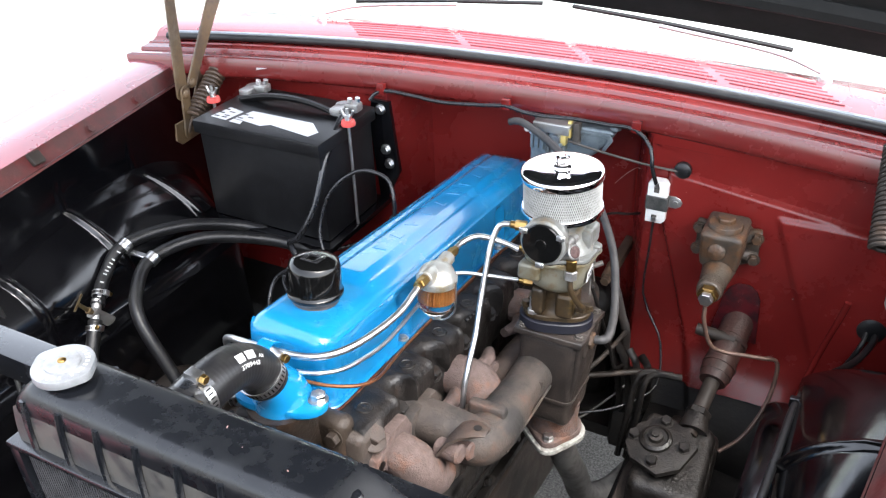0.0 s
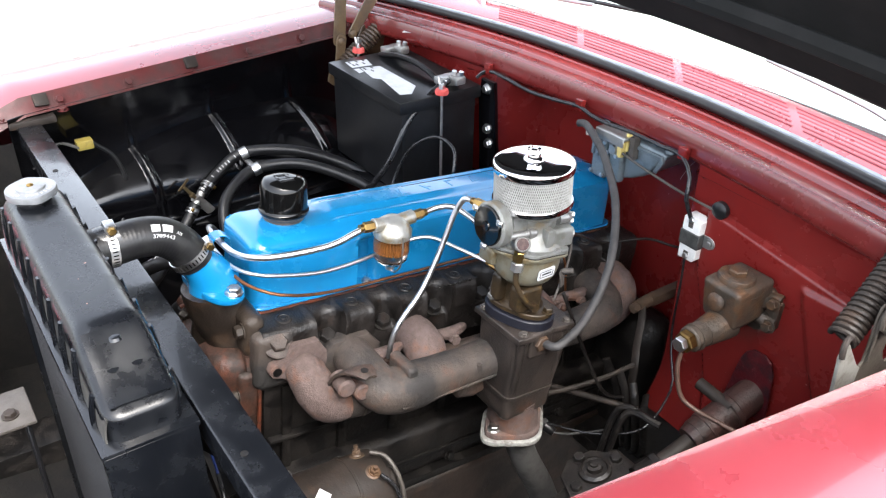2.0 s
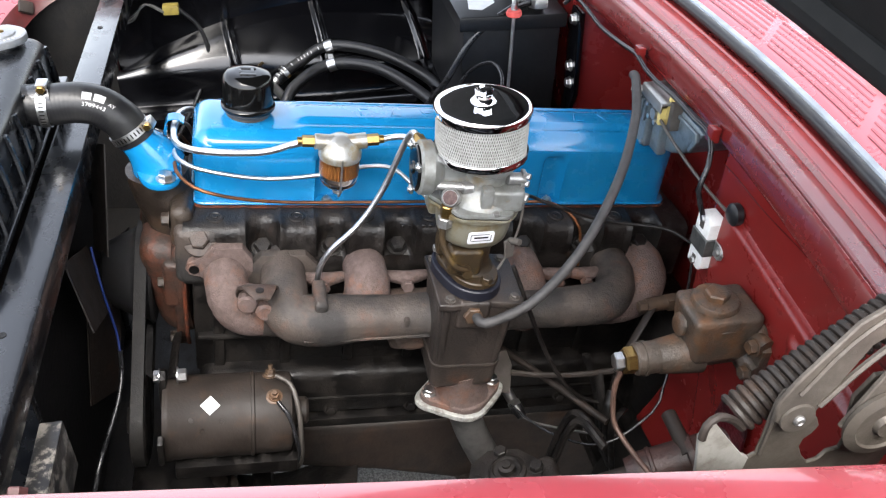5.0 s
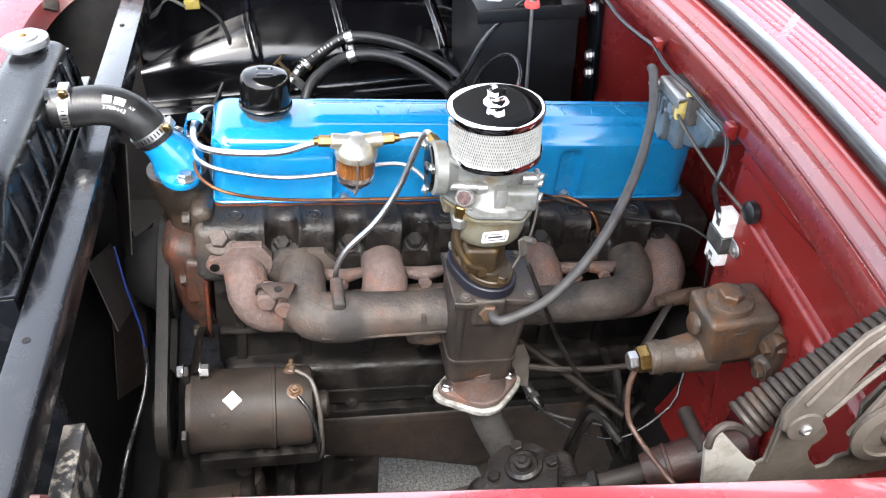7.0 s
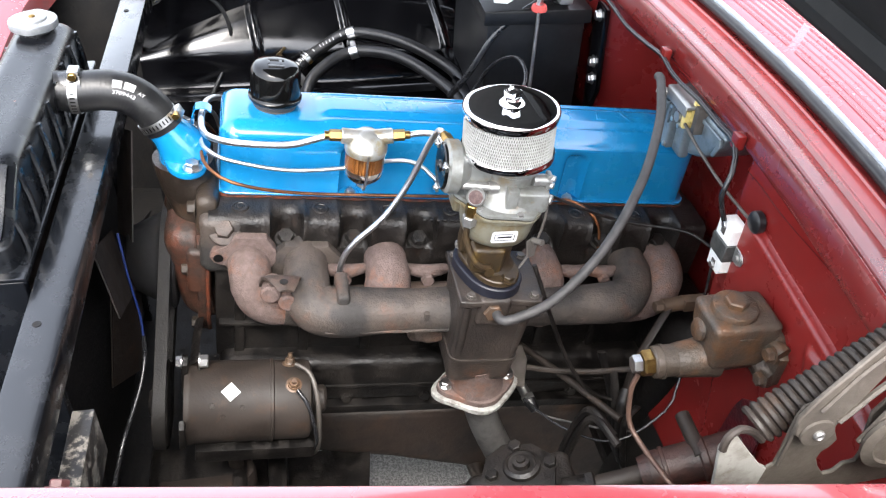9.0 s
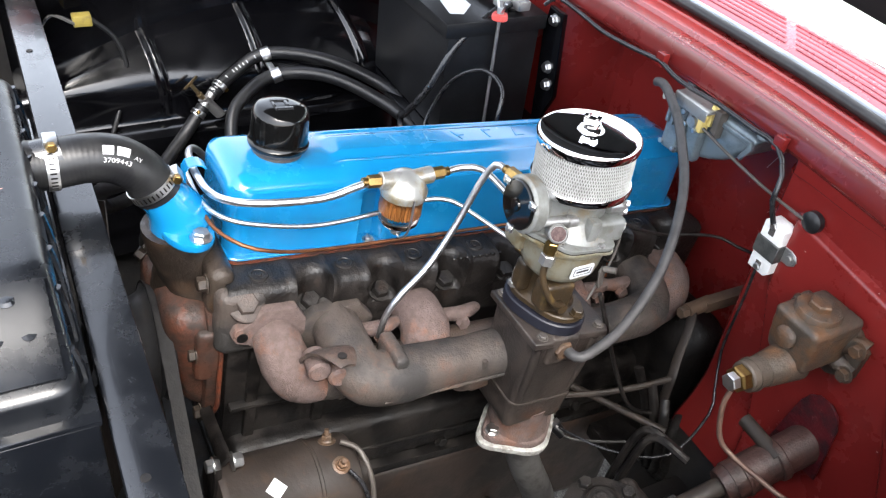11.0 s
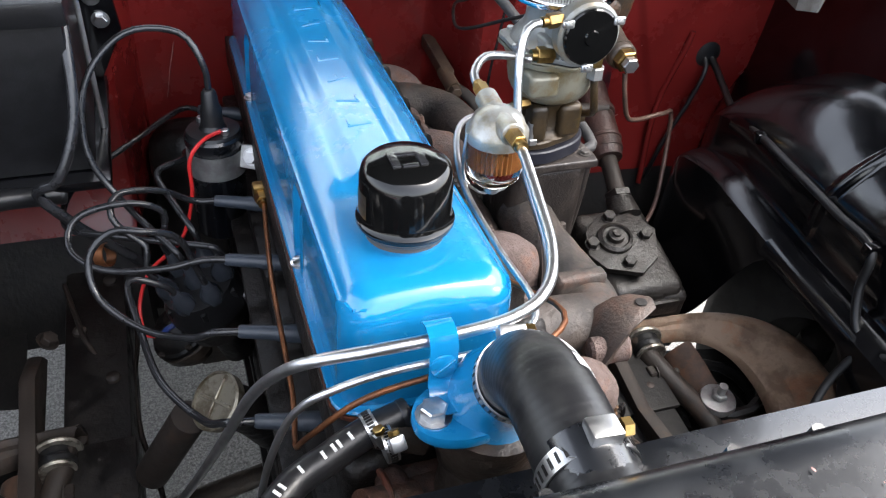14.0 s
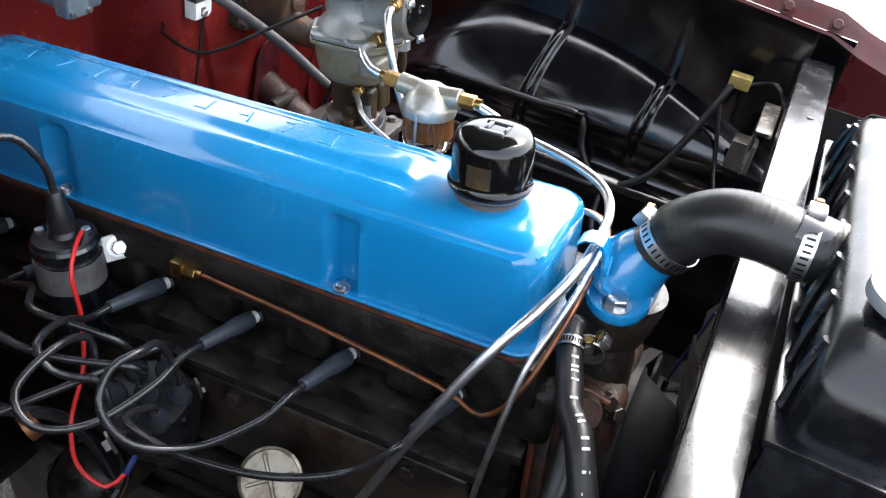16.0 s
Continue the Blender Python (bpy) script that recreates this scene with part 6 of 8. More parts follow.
HOSE = [(0.030, -0.082, 0.922), (0.030, -0.05, 0.922), (0.030, -0.015, 0.927), (0.031, 0.015, 0.924), (0.033, 0.040, 0.908), (0.0345, 0.053, 0.890), (0.0352, 0.0595, 0.879)]
hose = thing("radiator_hose", "black moulded rubber radiator hose with printed marks", "hose", (0.03, 0, 0.87), ENGINE)
bm = B()
tube(bm, HOSE, 0.0263, 32, 0.0016, radii=[1.0, 1.012] * 34)
part("hose_body", bm, RUBBER, hose)
HP = smooth_path(HOSE, 0.002)


def on_hose(s, ang, lift=0.0003):
    """A point on the hose: s metres along it, at an angle round it from the driver's side upwards."""
    acc, i = 0.0, 0
    while i < len(HP) - 2 and acc + (HP[i + 1] - HP[i]).length < s:
        acc += (HP[i + 1] - HP[i]).length
        i += 1
    t = (HP[i + 1] - HP[i]).normalized()
    p = HP[i] + t * (s - acc)
    side = Vector((1, 0, 0))
    side = (side - t * side.dot(t)).normalized()
    up = side.cross(t).normalized()
    if up.z < 0 and abs(up.z) > 0.2:
        up = -up
    return p + (side * math.cos(ang) + up * math.sin(ang)) * (0.0265 + lift)


def on_hose_map(s0, a0):
    return lambda c: on_hose(s0 + c.x, a0 + c.y / 0.0265, 0.0002 + c.z)


lettering("part_number", "3709443", 0.0072, on_hose_map(0.082, 0.35), PRINT_WHITE, hose)
lettering("print_mark", "AY", 0.006, on_hose_map(0.107, 0.66), PRINT_WHITE, hose)
bm = B()
for x0, x1, y0, y1 in ((0, 0.014, 0, 0.016), (0.018, 0.0335, 0, 0.016)):
    vs = [[bm.verts.new(on_hose(0.082 + 0.62 * x, 0.66 + 0.62 * y / 0.0265, 0.0005)) for y in lin(y0, y1, 3)] for x in (x0, (x0 + x1) / 2, x1)]
    for i in range(2):
        for j in range(3):
            bm.faces.new((vs[i][j], vs[i + 1][j], vs[i + 1][j + 1], vs[i][j + 1]))
part("print_bar", bm, PRINT_WHITE, hose, smooth=False)


def clamp(parent_pts, p, d, r, screw_dir, name="hose_clamp", frame_m=ENGINE, w=0.0115):
    c = thing(name, "bright perforated worm-drive hose clamp", "hose clamp", p, frame_m, group="hose clamps")
    m = frame_of(p, d)
    b = B()
    lathe(b, [(r, -w / 2), (r + 0.0012, -w / 2), (r + 0.0012, w / 2), (r, w / 2), (r, -w / 2)], m, 40, close=False)
    part("band", b, STEEL, c)
    b = B()
    for k in range(34):
        a = 2 * math.pi * k / 34
        q = m @ Vector(((r + 0.0011) * math.cos(a), (r + 0.0011) * math.sin(a), 0))
        nrm = (q - Vector(p)).normalized()
        box(b, (-0.0009, -w * 0.28, 0), (0.0009, w * 0.28, 0.0004), 0, 1, frame_of(q, nrm, d))
    part("slot", b, DARK, c)["kind"] = "stuff"
    sd = Vector(screw_dir).normalized()
    dd = Vector(d).normalized()
    q = Vector(p) + sd * (r + 0.004)
    t = dd.cross(sd).normalized()
    b = B()
    k = 1.0 if r > 0.02 else 0.62
    box(b, (-w * 0.60, -0.009 * k, -0.004 * k - 0.001), (w * 0.60, 0.009 * k, 0.0042 * k), 0.0016, 2, Matrix.Translation(q) @ Matrix((dd, t, sd)).transposed().to_4x4())
    part("housing", b, STEEL, c)
    b = B()
    hexa(b, q + t * 0.009 * k, t, 0.0055 * (k + 1) / 2, 0.006 * k)
    box(b, (-0.0004, -0.0042, 0), (0.0004, 0.0042, 0.0010), 0, 1, frame_of(q + t * (0.009 + 0.006) * k, t))
    part("screw", b, BRASS, c, "brass slotted screw")
    return c


clamp(None, (0.030, -0.048, 0.922), (0, 1, 0.05), 0.0268, (0.1, 0, 1))
clamp(None, (0.0342, 0.052, 0.890), (0.08, 0.62, -0.95), 0.0268, (0.15, 0.85, 0.5))

pump = thing("water_pump", "rusty iron water pump with traces of orange sealer", "water pump", (0.03, 0.07, 0.60), ENGINE)
def pump_shape(p, n):
    p = p.copy()
    t = min(max((0.752 - p.z) / 0.175, 0), 1)
    if p.y < 0.10:
        p.y += 0.030 * t ** 1.4
    p.x -= 0.012 * t
    return p


bm = B()
rounded(bm, (-0.035, 0.052, 0.575), (0.112, 0.120, 0.752), 0.030, 0.010, pump_shape, False)
prism(bm, [(-0.06, 0.60), (-0.02, 0.560), (0.09, 0.555), (0.116, 0.60), (0.120, 0.70), (0.108, 0.750), (-0.04, 0.750), (-0.062, 0.70)], Matrix(((1, 0, 0, 0), (0, 0, -1, 0.114), (0, 1, 0, 0), (0, 0, 0, 1))), 0.014, 0.004)
rounded(bm, (0.096, 0.086, 0.650), (0.119, 0.112, 0.728), 0.008, 0.006, None, False)
rod(bm, (0.035, 0.03, 0.652), (0.035, 0.08, 0.652), 0.022)
cast(bm, 0.0012, 45)
part("casting", bm, RUST_RED, pump, "red rusty pump casting")
bm = B()
tube(bm, [(0.120, 0.1155, 0.735), (0.1215, 0.1155, 0.69), (0.1205, 0.1155, 0.64), (0.117, 0.1155, 0.60), (0.090, 0.1155, 0.556)], 0.0032, 8)
part("gasket", bm, ORANGE, pump, "bright orange sealer")
bm = B()
tube(bm, [(-0.066, 0.114, 0.71), (-0.066, 0.114, 0.64), (-0.05, 0.114, 0.59)], 0.0035, 8)
part("gasket", bm, ORANGE, pump, "bright orange sealer")
bm = B()
rounded(bm, (-0.040, 0.050, 0.636), (0.022, 0.116, 0.750), 0.018, 0.010, None, False)
rounded(bm, (-0.046, 0.062, 0.690), (-0.020, 0.112, 0.764), 0.012, 0.008, None, False)
rod(bm, (-0.02, 0.086, 0.745), (-0.062, 0.074, 0.762), 0.014)
prism(bm, [(-0.030, -0.02), (0.030, -0.028), (0.034, 0.010), (0.012, 0.030), (-0.022, 0.026)], Matrix(((0, 0, -1, -0.040), (1, 0, 0, 0.092), (0, 1, 0, 0.715), (0, 0, 0, 1))), 0.010, 0.003)
cast(bm, 0.001, 60)
part("inlet_elbow", bm, RUST_RED, pump, "red rusty inlet elbow")
bm = B()
tube(bm, [(-0.040, 0.060, 0.762), (-0.040, 0.086, 0.767), (-0.042, 0.110, 0.756), (-0.043, 0.118, 0.722)], 0.003, 8)
part("sealer_bead", bm, ORANGE, pump)
bm = B()
hexa(bm, (-0.040, 0.096, 0.672), (-1, -0.1, 0.2), 0.010, 0.009, 0.013)
part("elbow_bolt", bm, GREASE, pump)
for y, z in ((0.066, 0.752), (0.056, 0.742)):
    bm = B()
    hexa(bm, (-0.030, y, z), (-0.5, -0.7, 0.5), 0.008, 0.010, 0.010)
    part("elbow_bolt", bm, GREASE, pump)
for p in ((0.108, 0.088, 0.690), (0.104, 0.099, 0.582)):
    bm = B()
    hexa(bm, p, (0, -1, 0), 0.009, 0.008, 0.012)
    part("bolt", bm, GREASE, pump)

fan = thing("fan_pulley", "worn black belt pulley with fan hub", "pulley", (0.025, 0.02, 0.60), ENGINE)
bm = B()
lathe(bm, [(0.0, -0.050), (0.034, -0.050), (0.046, -0.044), (0.066, -0.006), (0.070, 0.0), (0.078, 0.003), (0.070, 0.011), (0.078, 0.020), (0.074, 0.024), (0.03, 0.024)], frame_of((0.035, 0.045, 0.652), (0, 1, 0)), 48)
part("pulley", bm, PULLEY_GREY, fan)
for k in range(4):
    bm = B()
    a = radians(90 * k + 62)
    m = frame_of((0.035, -0.006, 0.652), (0, 1, 0)) @ Matrix.Rotation(a, 4, "Z")
    sheet(bm, lambda u, v: m @ Vector((u, v, 0.016 * v / 0.045 + 0.004 * u)), lin(0.03, 0.19, 6), lin(-0.045, 0.045, 4), 0.002)
    part("blade", bm, BROWN, fan)

gen = thing("generator", "brown painted cylindrical generator with terminals", "generator", (0.228, 0.18, 0.48), ENGINE)
GX, GZ = 0.228, 0.541
bm = B()
lathe(bm, [(0.045, 0), (0.0595, 0.001), (0.0605, 0.004), (0.0605, 0.010), (0.0585, 0.013), (0.0585, 0.118), (0.0600, 0.1185), (0.0600, 0.1225), (0.0575, 0.124), (0.0575, 0.168), (0.0555, 0.174), (0.047, 0.178), (0.020, 0.180), (0.020, 0.196), (0.016, 0.200), (0.0, 0.200)], frame_of((GX, 0.086, GZ), (0, 1, 0)), 56)
part("body", bm, BROWN, gen, "dull brown painted generator shell")
bm = B()
lathe(bm, [(0.0, 0), (0.018, 0), (0.020, 0.004), (0.060, 0.008), (0.062, 0.012), (0.05, 0.018), (0.062, 0.024), (0.058, 0.028), (0.03, 0.03)], frame_of((GX, 0.038, GZ), (0, 1, 0)), 40)
part("pulley", bm, DARK, gen)
bm = B()
box(bm, (-0.0095, -0.0095, 0), (0.0095, 0.0095, 0.0006), 0.0, 1, frame_of((GX + 0.0587 * math.sin(radians(30)), 0.150, GZ + 0.0587 * math.cos(radians(30))), (math.sin(radians(30)), 0, math.cos(radians(30)))) @ Matrix.Rotation(radians(42), 4, "Z"))
part("sticker", bm, PAPER, gen, "white diamond sticker")
for ang, y in ((-20, 0.232), (22, 0.236)):
    d = Vector((math.sin(radians(ang)), 0, math.cos(radians(ang))))
    p = Vector((GX, y, GZ)) + d * 0.0570
    bm = B()
    lathe(bm, [(0.0115, 0), (0.0115, 0.0012), (0.0085, 0.002), (0.0075, 0.004)], frame_of(p, d), 18)
    part("terminal_washer", bm, RUST_BROWN, gen)
    bm = B()
    hexa(bm, p + d * 0.003, d, 0.0068, 0.006)
    rod(bm, p + d * 0.008, p + d * 0.017, 0.0032, seg=12)
    part("terminal", bm, RUST_BROWN, gen)
for ang, y in ((48, 0.125), (52, 0.165), (64, 0.14)):
    d = Vector((math.sin(radians(ang)), 0, math.cos(radians(ang))))
    bm = B()
    lathe(bm, [(0.0038, 0), (0.0035, 0.0014), (0, 0.0018)], frame_of(Vector((GX, y, GZ)) + d * 0.0585, d), 12)
    part("shell_screw", bm, BROWN, gen)
bm = B()
prism(bm, [(-0.014, -0.02), (0.012, -0.02), (0.018, 0.02), (0.012, 0.046), (0.0, 0.052), (-0.010, 0.046), (-0.012, 0.02)], Matrix(((1, 0, 0, 0.216), (0, 0, 1, 0.082), (0, 1, 0, GZ + 0.028), (0, 0, 0, 1))), 0.010, 0.003)
part("front_ear", bm, DARK, gen)
bm = B()
prism(bm, [(-0.012, -0.03), (0.012, -0.03), (0.014, 0.012), (0.0, 0.022), (-0.012, 0.012)], Matrix(((0.8, 0, 0, 0.290), (0, 0, 1, 0.082), (0.3, 1, 0, GZ + 0.01), (0, 0, 0, 1))), 0.008, 0.003)
part("front_ear", bm, DARK, gen)
bm = B()
tube(bm, [(0.216, 0.100, 0.612), (0.17, 0.100, 0.606), (0.112, 0.102, 0.596)], 0.009, 10, flat=0.35)
part("adjuster_arm", bm, DARK, gen)
bm = B()
hexa(bm, (0.218, 0.106, 0.613), (0, 1, 0), 0.0095, 0.012, 0.012)
hexa(bm, (0.218, 0.084, 0.613), (0, -1, 0), 0.0085, 0.008, 0.011)
part("adjuster_bolt", bm, STEEL, gen, "bright zinc bolt")
bm = B()
rod(bm, (GX, 0.14, GZ - 0.10), (GX, 0.14, GZ - 0.07), 0.022)
box(bm, (GX - 0.05, 0.10, GZ - 0.075), (GX + 0.05, 0.27, GZ - 0.05), 0.004)
part("mount", bm, DARK, gen)

# V-belt round the two pulleys
bm = B()
bp = []
c1, r1, c2, r2 = Vector((0.035, 0, 0.652)), 0.078, Vector((GX, 0, GZ)), 0.062
dv = c2 - c1
base = math.atan2(dv.z, dv.x)
for i in range(25):
    a = base + math.pi / 2 + 0.08 + (math.pi - 0.16) * i / 24
    bp.append(c1 + r1 * Vector((math.cos(a), 0, math.sin(a))))
for i in range(25):
    a = base - math.pi / 2 + 0.08 + (math.pi - 0.16) * i / 24
    bp.append(c2 + r2 * Vector((math.cos(a), 0, math.sin(a))))
rings = []
for i, p in enumerate(bp):
    q, r = bp[i - 1], bp[(i + 1) % len(bp)]
    t = (r - q).normalized()
    nn = Vector((t.z, 0, -t.x))
    rings.append([bm.verts.new(p + nn * dn + Vector((0, 0.056 + dy, 0))) for dn, dy in ((0.003, -0.008), (0.003, 0.008), (-0.006, 0.005), (-0.006, -0.005))])
for i in range(len(rings)):
    a, b = rings[i - 1], rings[i]
    for j in range(4):
        bm.faces.new((a[j], a[(j + 1) % 4], b[(j + 1) % 4], b[j]))
bmesh.ops.recalc_face_normals(bm, faces=bm.faces[:])
solo("fan_belt", bm, UNDERCOAT_SHADE, "black rubber fan belt", "belt", ENGINE, angle=30)

# ---- coil, distributor, plugs and leads ----
coil = thing("ignition_coil", "black ignition coil in a bright clamp bracket", "ignition coil", (-0.112, 0.60, 0.68), ENGINE)
cm = Matrix.Translation((-0.112, 0.602, 0))
bm = B()
lathe(bm, [(0.028, 0.655), (0.0315, 0.658), (0.0315, 0.775), (0.0335, 0.778), (0.0335, 0.786), (0.030, 0.790)], cm, 36)
part("can", bm, BLACK_SATIN, coil)
bm = B()
lathe(bm, [(0.0315, 0.7895), (0.030, 0.793), (0.016, 0.795), (0.013, 0.800)], cm, 32)
part("top_cap", bm, PLASTIC, coil)
bm = B()
lathe(bm, [(0.0135, 0.800), (0.0125, 0.806), (0.0125, 0.818), (0.010, 0.824), (0.0085, 0.838), (0.006, 0.842)], cm, 24)
part("boot", bm, RUBBER, coil)
bm = B()
lathe(bm, [(0.0318, 0.740), (0.0333, 0.740), (0.0333, 0.770), (0.0318, 0.770), (0.0318, 0.740)], cm, 36, close=False)
box(bm, (-0.012, -0.014, -0.0015), (0.020, 0.014, 0.0015), 0.001, 1, frame_of((-0.075, 0.578, 0.764), (-0.45, -0.80, 0.35), (0, 0, 1)))
box(bm, (-0.145, 0.594, 0.752), (-0.138, 0.610, 0.77), 0.002)
part("clamp_bracket", bm, ZINC, coil, "bright clamp bracket")
for dx, dy in ((0.012, -0.018), (-0.012, 0.018)):
    bm = B()
    hexa(bm, (-0.112 + dx, 0.602 + dy, 0.793), (0, 0, 1), 0.005, 0.006)
    part("terminal", bm, STEEL, coil)
bm = B()
hexa(bm, (-0.073, 0.576, 0.765), (-0.45, -0.80, 0.35), 0.008, 0.009, 0.011)
part("bolt", bm, STEEL, coil)

dist = thing("distributor", "black distributor with six lead towers", "distributor", (-0.155, 0.467, 0.55))
dm = frame_of((-0.145, 0.467, 0.617), (-0.28, -0.06, 0.95))
bm = B()
lathe(bm, [(0.020, -0.10), (0.022, -0.05), (0.040, -0.035), (0.043, -0.004), (0.045, 0.0)], dm, 32)
part("body", bm, DARK, dist)
bm = B()
lathe(bm, [(0.046, 0.0), (0.046, 0.014), (0.042, 0.022), (0.040, 0.034), (0.022, 0.038), (0, 0.038)], dm, 36)
part("cap", bm, PLASTIC, dist, "glossy black cap")
for k in range(6):
    a = 2 * math.pi * (k + 0.5) / 6 + 0.3
    bm = B()
    box(bm, (-0.004, -0.003, 0), (0.004, 0.003, 0.024), 0.002, 2, dm @ Matrix.Translation((0.041 * math.cos(a), 0.041 * math.sin(a), 0.004)))
    part("cap_rib", bm, PLASTIC, dist)
tow = []
for k in range(7):
    rr = 0.030 if k < 6 else 0.0
    a = 2 * math.pi * k / 6 + 0.3
    p = dm @ Vector((rr * math.cos(a), rr * math.sin(a), 0.032))
    d = (dm.to_3x3() @ Vector((0.16 * math.cos(a), 0.16 * math.sin(a), 1))).normalized() if k < 6 else dm.to_3x3() @ Vector((0, 0, 1))
    bm = B()
    lathe(bm, [(0.0125, 0), (0.0125, 0.006), (0.0118, 0.012), (0.0095, 0.018), (0.0065, 0.023), (0.0052, 0.030), (0.0045, 0.031)], frame_of(p, d), 22)
    part("tower_boot", bm, TOWER, dist, "dark rubber tower boot")
    tow.append((p + d * 0.029, d))
for a in (-35, 145):
    bm = B()
    box(bm, (-0.004, -0.002, -0.03), (0.004, 0.002, 0.012), 0.001, 1, dm @ Matrix.Rotation(radians(a), 4, "Z") @ Matrix.Translation((0, -0.049, 0)))
    hexa(bm, dm @ (Matrix.Rotation(radians(a), 4, "Z") @ Vector((0, -0.050, -0.01))), dm.to_3x3() @ (Matrix.Rotation(radians(a), 3, "Z") @ Vector((0, -1, 0))), 0.006, 0.006)
    part("clip", bm, ZINC, dist)

PLUG = [(-0.049, 0.188 + 0.1135 * i, 0.7285 - 0.0118 * i) for i in range(6)]
LEAD = [[(-0.165, 0.240, 0.700), (-0.198, 0.300, 0.690), (-0.214, 0.378, 0.684), (-0.220, 0.430, 0.700)],
        [(-0.165, 0.325, 0.715), (-0.207, 0.361, 0.697), (-0.246, 0.396, 0.715), (-0.250, 0.424, 0.745), (-0.226, 0.434, 0.765), (-0.197, 0.427, 0.767), (-0.165, 0.435, 0.745)],
        [(-0.185, 0.428, 0.713), (-0.243, 0.446, 0.706), (-0.274, 0.475, 0.714), (-0.264, 0.503, 0.732), (-0.215, 0.507, 0.741), (-0.178, 0.508, 0.722)],
        [(-0.180, 0.538, 0.729), (-0.222, 0.522, 0.742), (-0.230, 0.500, 0.730), (-0.214, 0.485, 0.714), (-0.200, 0.476, 0.704)],
        [(-0.150, 0.610, 0.715), (-0.180, 0.575, 0.725), (-0.165, 0.525, 0.715)],
        [(-0.20, 0.70, 0.69), (-0.275, 0.63, 0.68), (-0.285, 0.55, 0.685), (-0.235, 0.505, 0.700)]]
# which tower each plug's lead ends in: the nearest to the lead's last point
left = list(range(6))
for i, p in enumerate(PLUG):
    d = Vector((-0.975, 0.14, 0.15)).normalized()
    p = Vector(p)
    pl = thing("spark_plug", "spark plug with a grey rubber boot in the cylinder head", "spark plug", p, group="spark plugs")
    b = B()
    hexa(b, p - d * 0.008, d, 0.0105, 0.008)
    part("shell", b, DARK, pl)
    b = B()
    lathe(b, [(0.0065, 0), (0.0065, 0.011), (0.0055, 0.013)], frame_of(p, d), 16)
    part("insulator", b, WHITE_CER, pl, "white ceramic insulator")
    b = B()
    lathe(b, [(0.0075, 0.008), (0.0092, 0.009), (0.0092, 0.028), (0.0085, 0.033), (0.0085, 0.036), (0.0075, 0.039), (0.0065, 0.072), (0.0055, 0.075)], frame_of(p, d), 20)
    part("boot", b, BOOT, pl, "grey rubber boot")
    a = p + d * 0.073
    dw = d
    end = Vector(LEAD[i][-1])
    k = min(left, key=lambda q: (tow[q][0] - end).length)
    left.remove(k)
    tp, td = tow[k]
    line("ignition_lead", [a, a + dw * 0.025 + Vector((0, 0, -0.003))] + LEAD[i] + [tp + td * 0.018, tp], 0.0037, WIRE, "glossy black plug lead looping to the distributor", "ignition lead", BODY, 12, step=0.008)
tp, td = tow[6]
line("ignition_lead", [ENGINE @ Vector(q) for q in ((-0.112, 0.602, 0.838), (-0.114, 0.605, 0.870), (-0.135, 0.615, 0.905), (-0.19, 0.61, 0.91), (-0.235, 0.585, 0.87), (-0.245, 0.560, 0.80), (-0.215, 0.535, 0.745))] + [tp + td * 0.03, tp], 0.0037, WIRE, "glossy black coil lead arching to the distributor", "ignition lead", BODY, 12, step=0.010)
cw = thing("coil_wire", "thin red wire from coil to distributor", "wire", (-0.16, 0.5, 0.6))
bm = B()
tube(bm, [ENGINE @ Vector(q) for q in ((-0.104, 0.586, 0.797), (-0.125, 0.573, 0.795), (-0.143, 0.565, 0.775), (-0.146, 0.56, 0.73), (-0.165, 0.550, 0.68))] + [(-0.205, 0.515, 0.63), (-0.222, 0.495, 0.595), (-0.218, 0.465, 0.578), (-0.200, 0.455, 0.588)], 0.0024, 8)
part("sleeve", bm, RED_WIRE, cw)
bm = B()
tube(bm, [(-0.201, 0.455, 0.587), (-0.194, 0.455, 0.594), (-0.186, 0.456, 0.598)], 0.0033, 8)
part("terminal", bm, BLUE_WIRE, cw, "blue crimp terminal")
bm = B()
lathe(bm, [(0.0125, -0.006), (0.0137, -0.006), (0.0137, 0.006), (0.0125, 0.006), (0.0125, -0.006)], frame_of((-0.248, 0.515, 0.665), (0.8, -0.3, 0.3)), 20, close=False)
solo("copper_strap", bm, COPPER, "loose ring of brown copper strap", "strap")

filler = thing("oil_fill_tube", "dark oil fill tube with a bare metal cap", "oil filler", (-0.12, 0.35, 0.50), ENGINE)
om = frame_of((-0.152, 0.340, 0.622), (-0.62, -0.25, 0.74))
bm = B()
tube(bm, [om @ Vector((0, 0, -0.006)), om @ Vector((0, 0, -0.05)), (-0.095, 0.37, 0.53)], 0.024, 20)
part("tube", bm, DARK, filler)
bm = B()
lathe(bm, [(0.027, -0.010), (0.031, -0.008), (0.0315, 0.002), (0.029, 0.0035), (0.028, 0.001), (0.0, 0.001)], om, 36)
box(bm, (-0.024, -0.002, 0.0005), (0.024, 0.002, 0.004), 0.001, 1, om @ Matrix.Rotation(radians(20), 4, "Z"))
box(bm, (-0.002, -0.024, 0.0005), (0.002, 0.024, 0.004), 0.001, 1, om @ Matrix.Rotation(radians(20), 4, "Z"))
part("cap", bm, mat("stained_tin_plate", (0.30, 0.27, 0.21), (0.16, 0.13, 0.09), rough=0.36, metal=0.7, scale=60, bump=0.2), filler, "bare metal cap with a pressed cross")
bm = B()
rod(bm, ENGINE.inverted() @ Vector((-0.180, 0.322, 0.600)), ENGINE.inverted() @ Vector((-0.232, 0.345, 0.480)), 0.019, seg=24)
part("breather_pipe", bm, BROWN, filler, "greasy brown breather pipe")

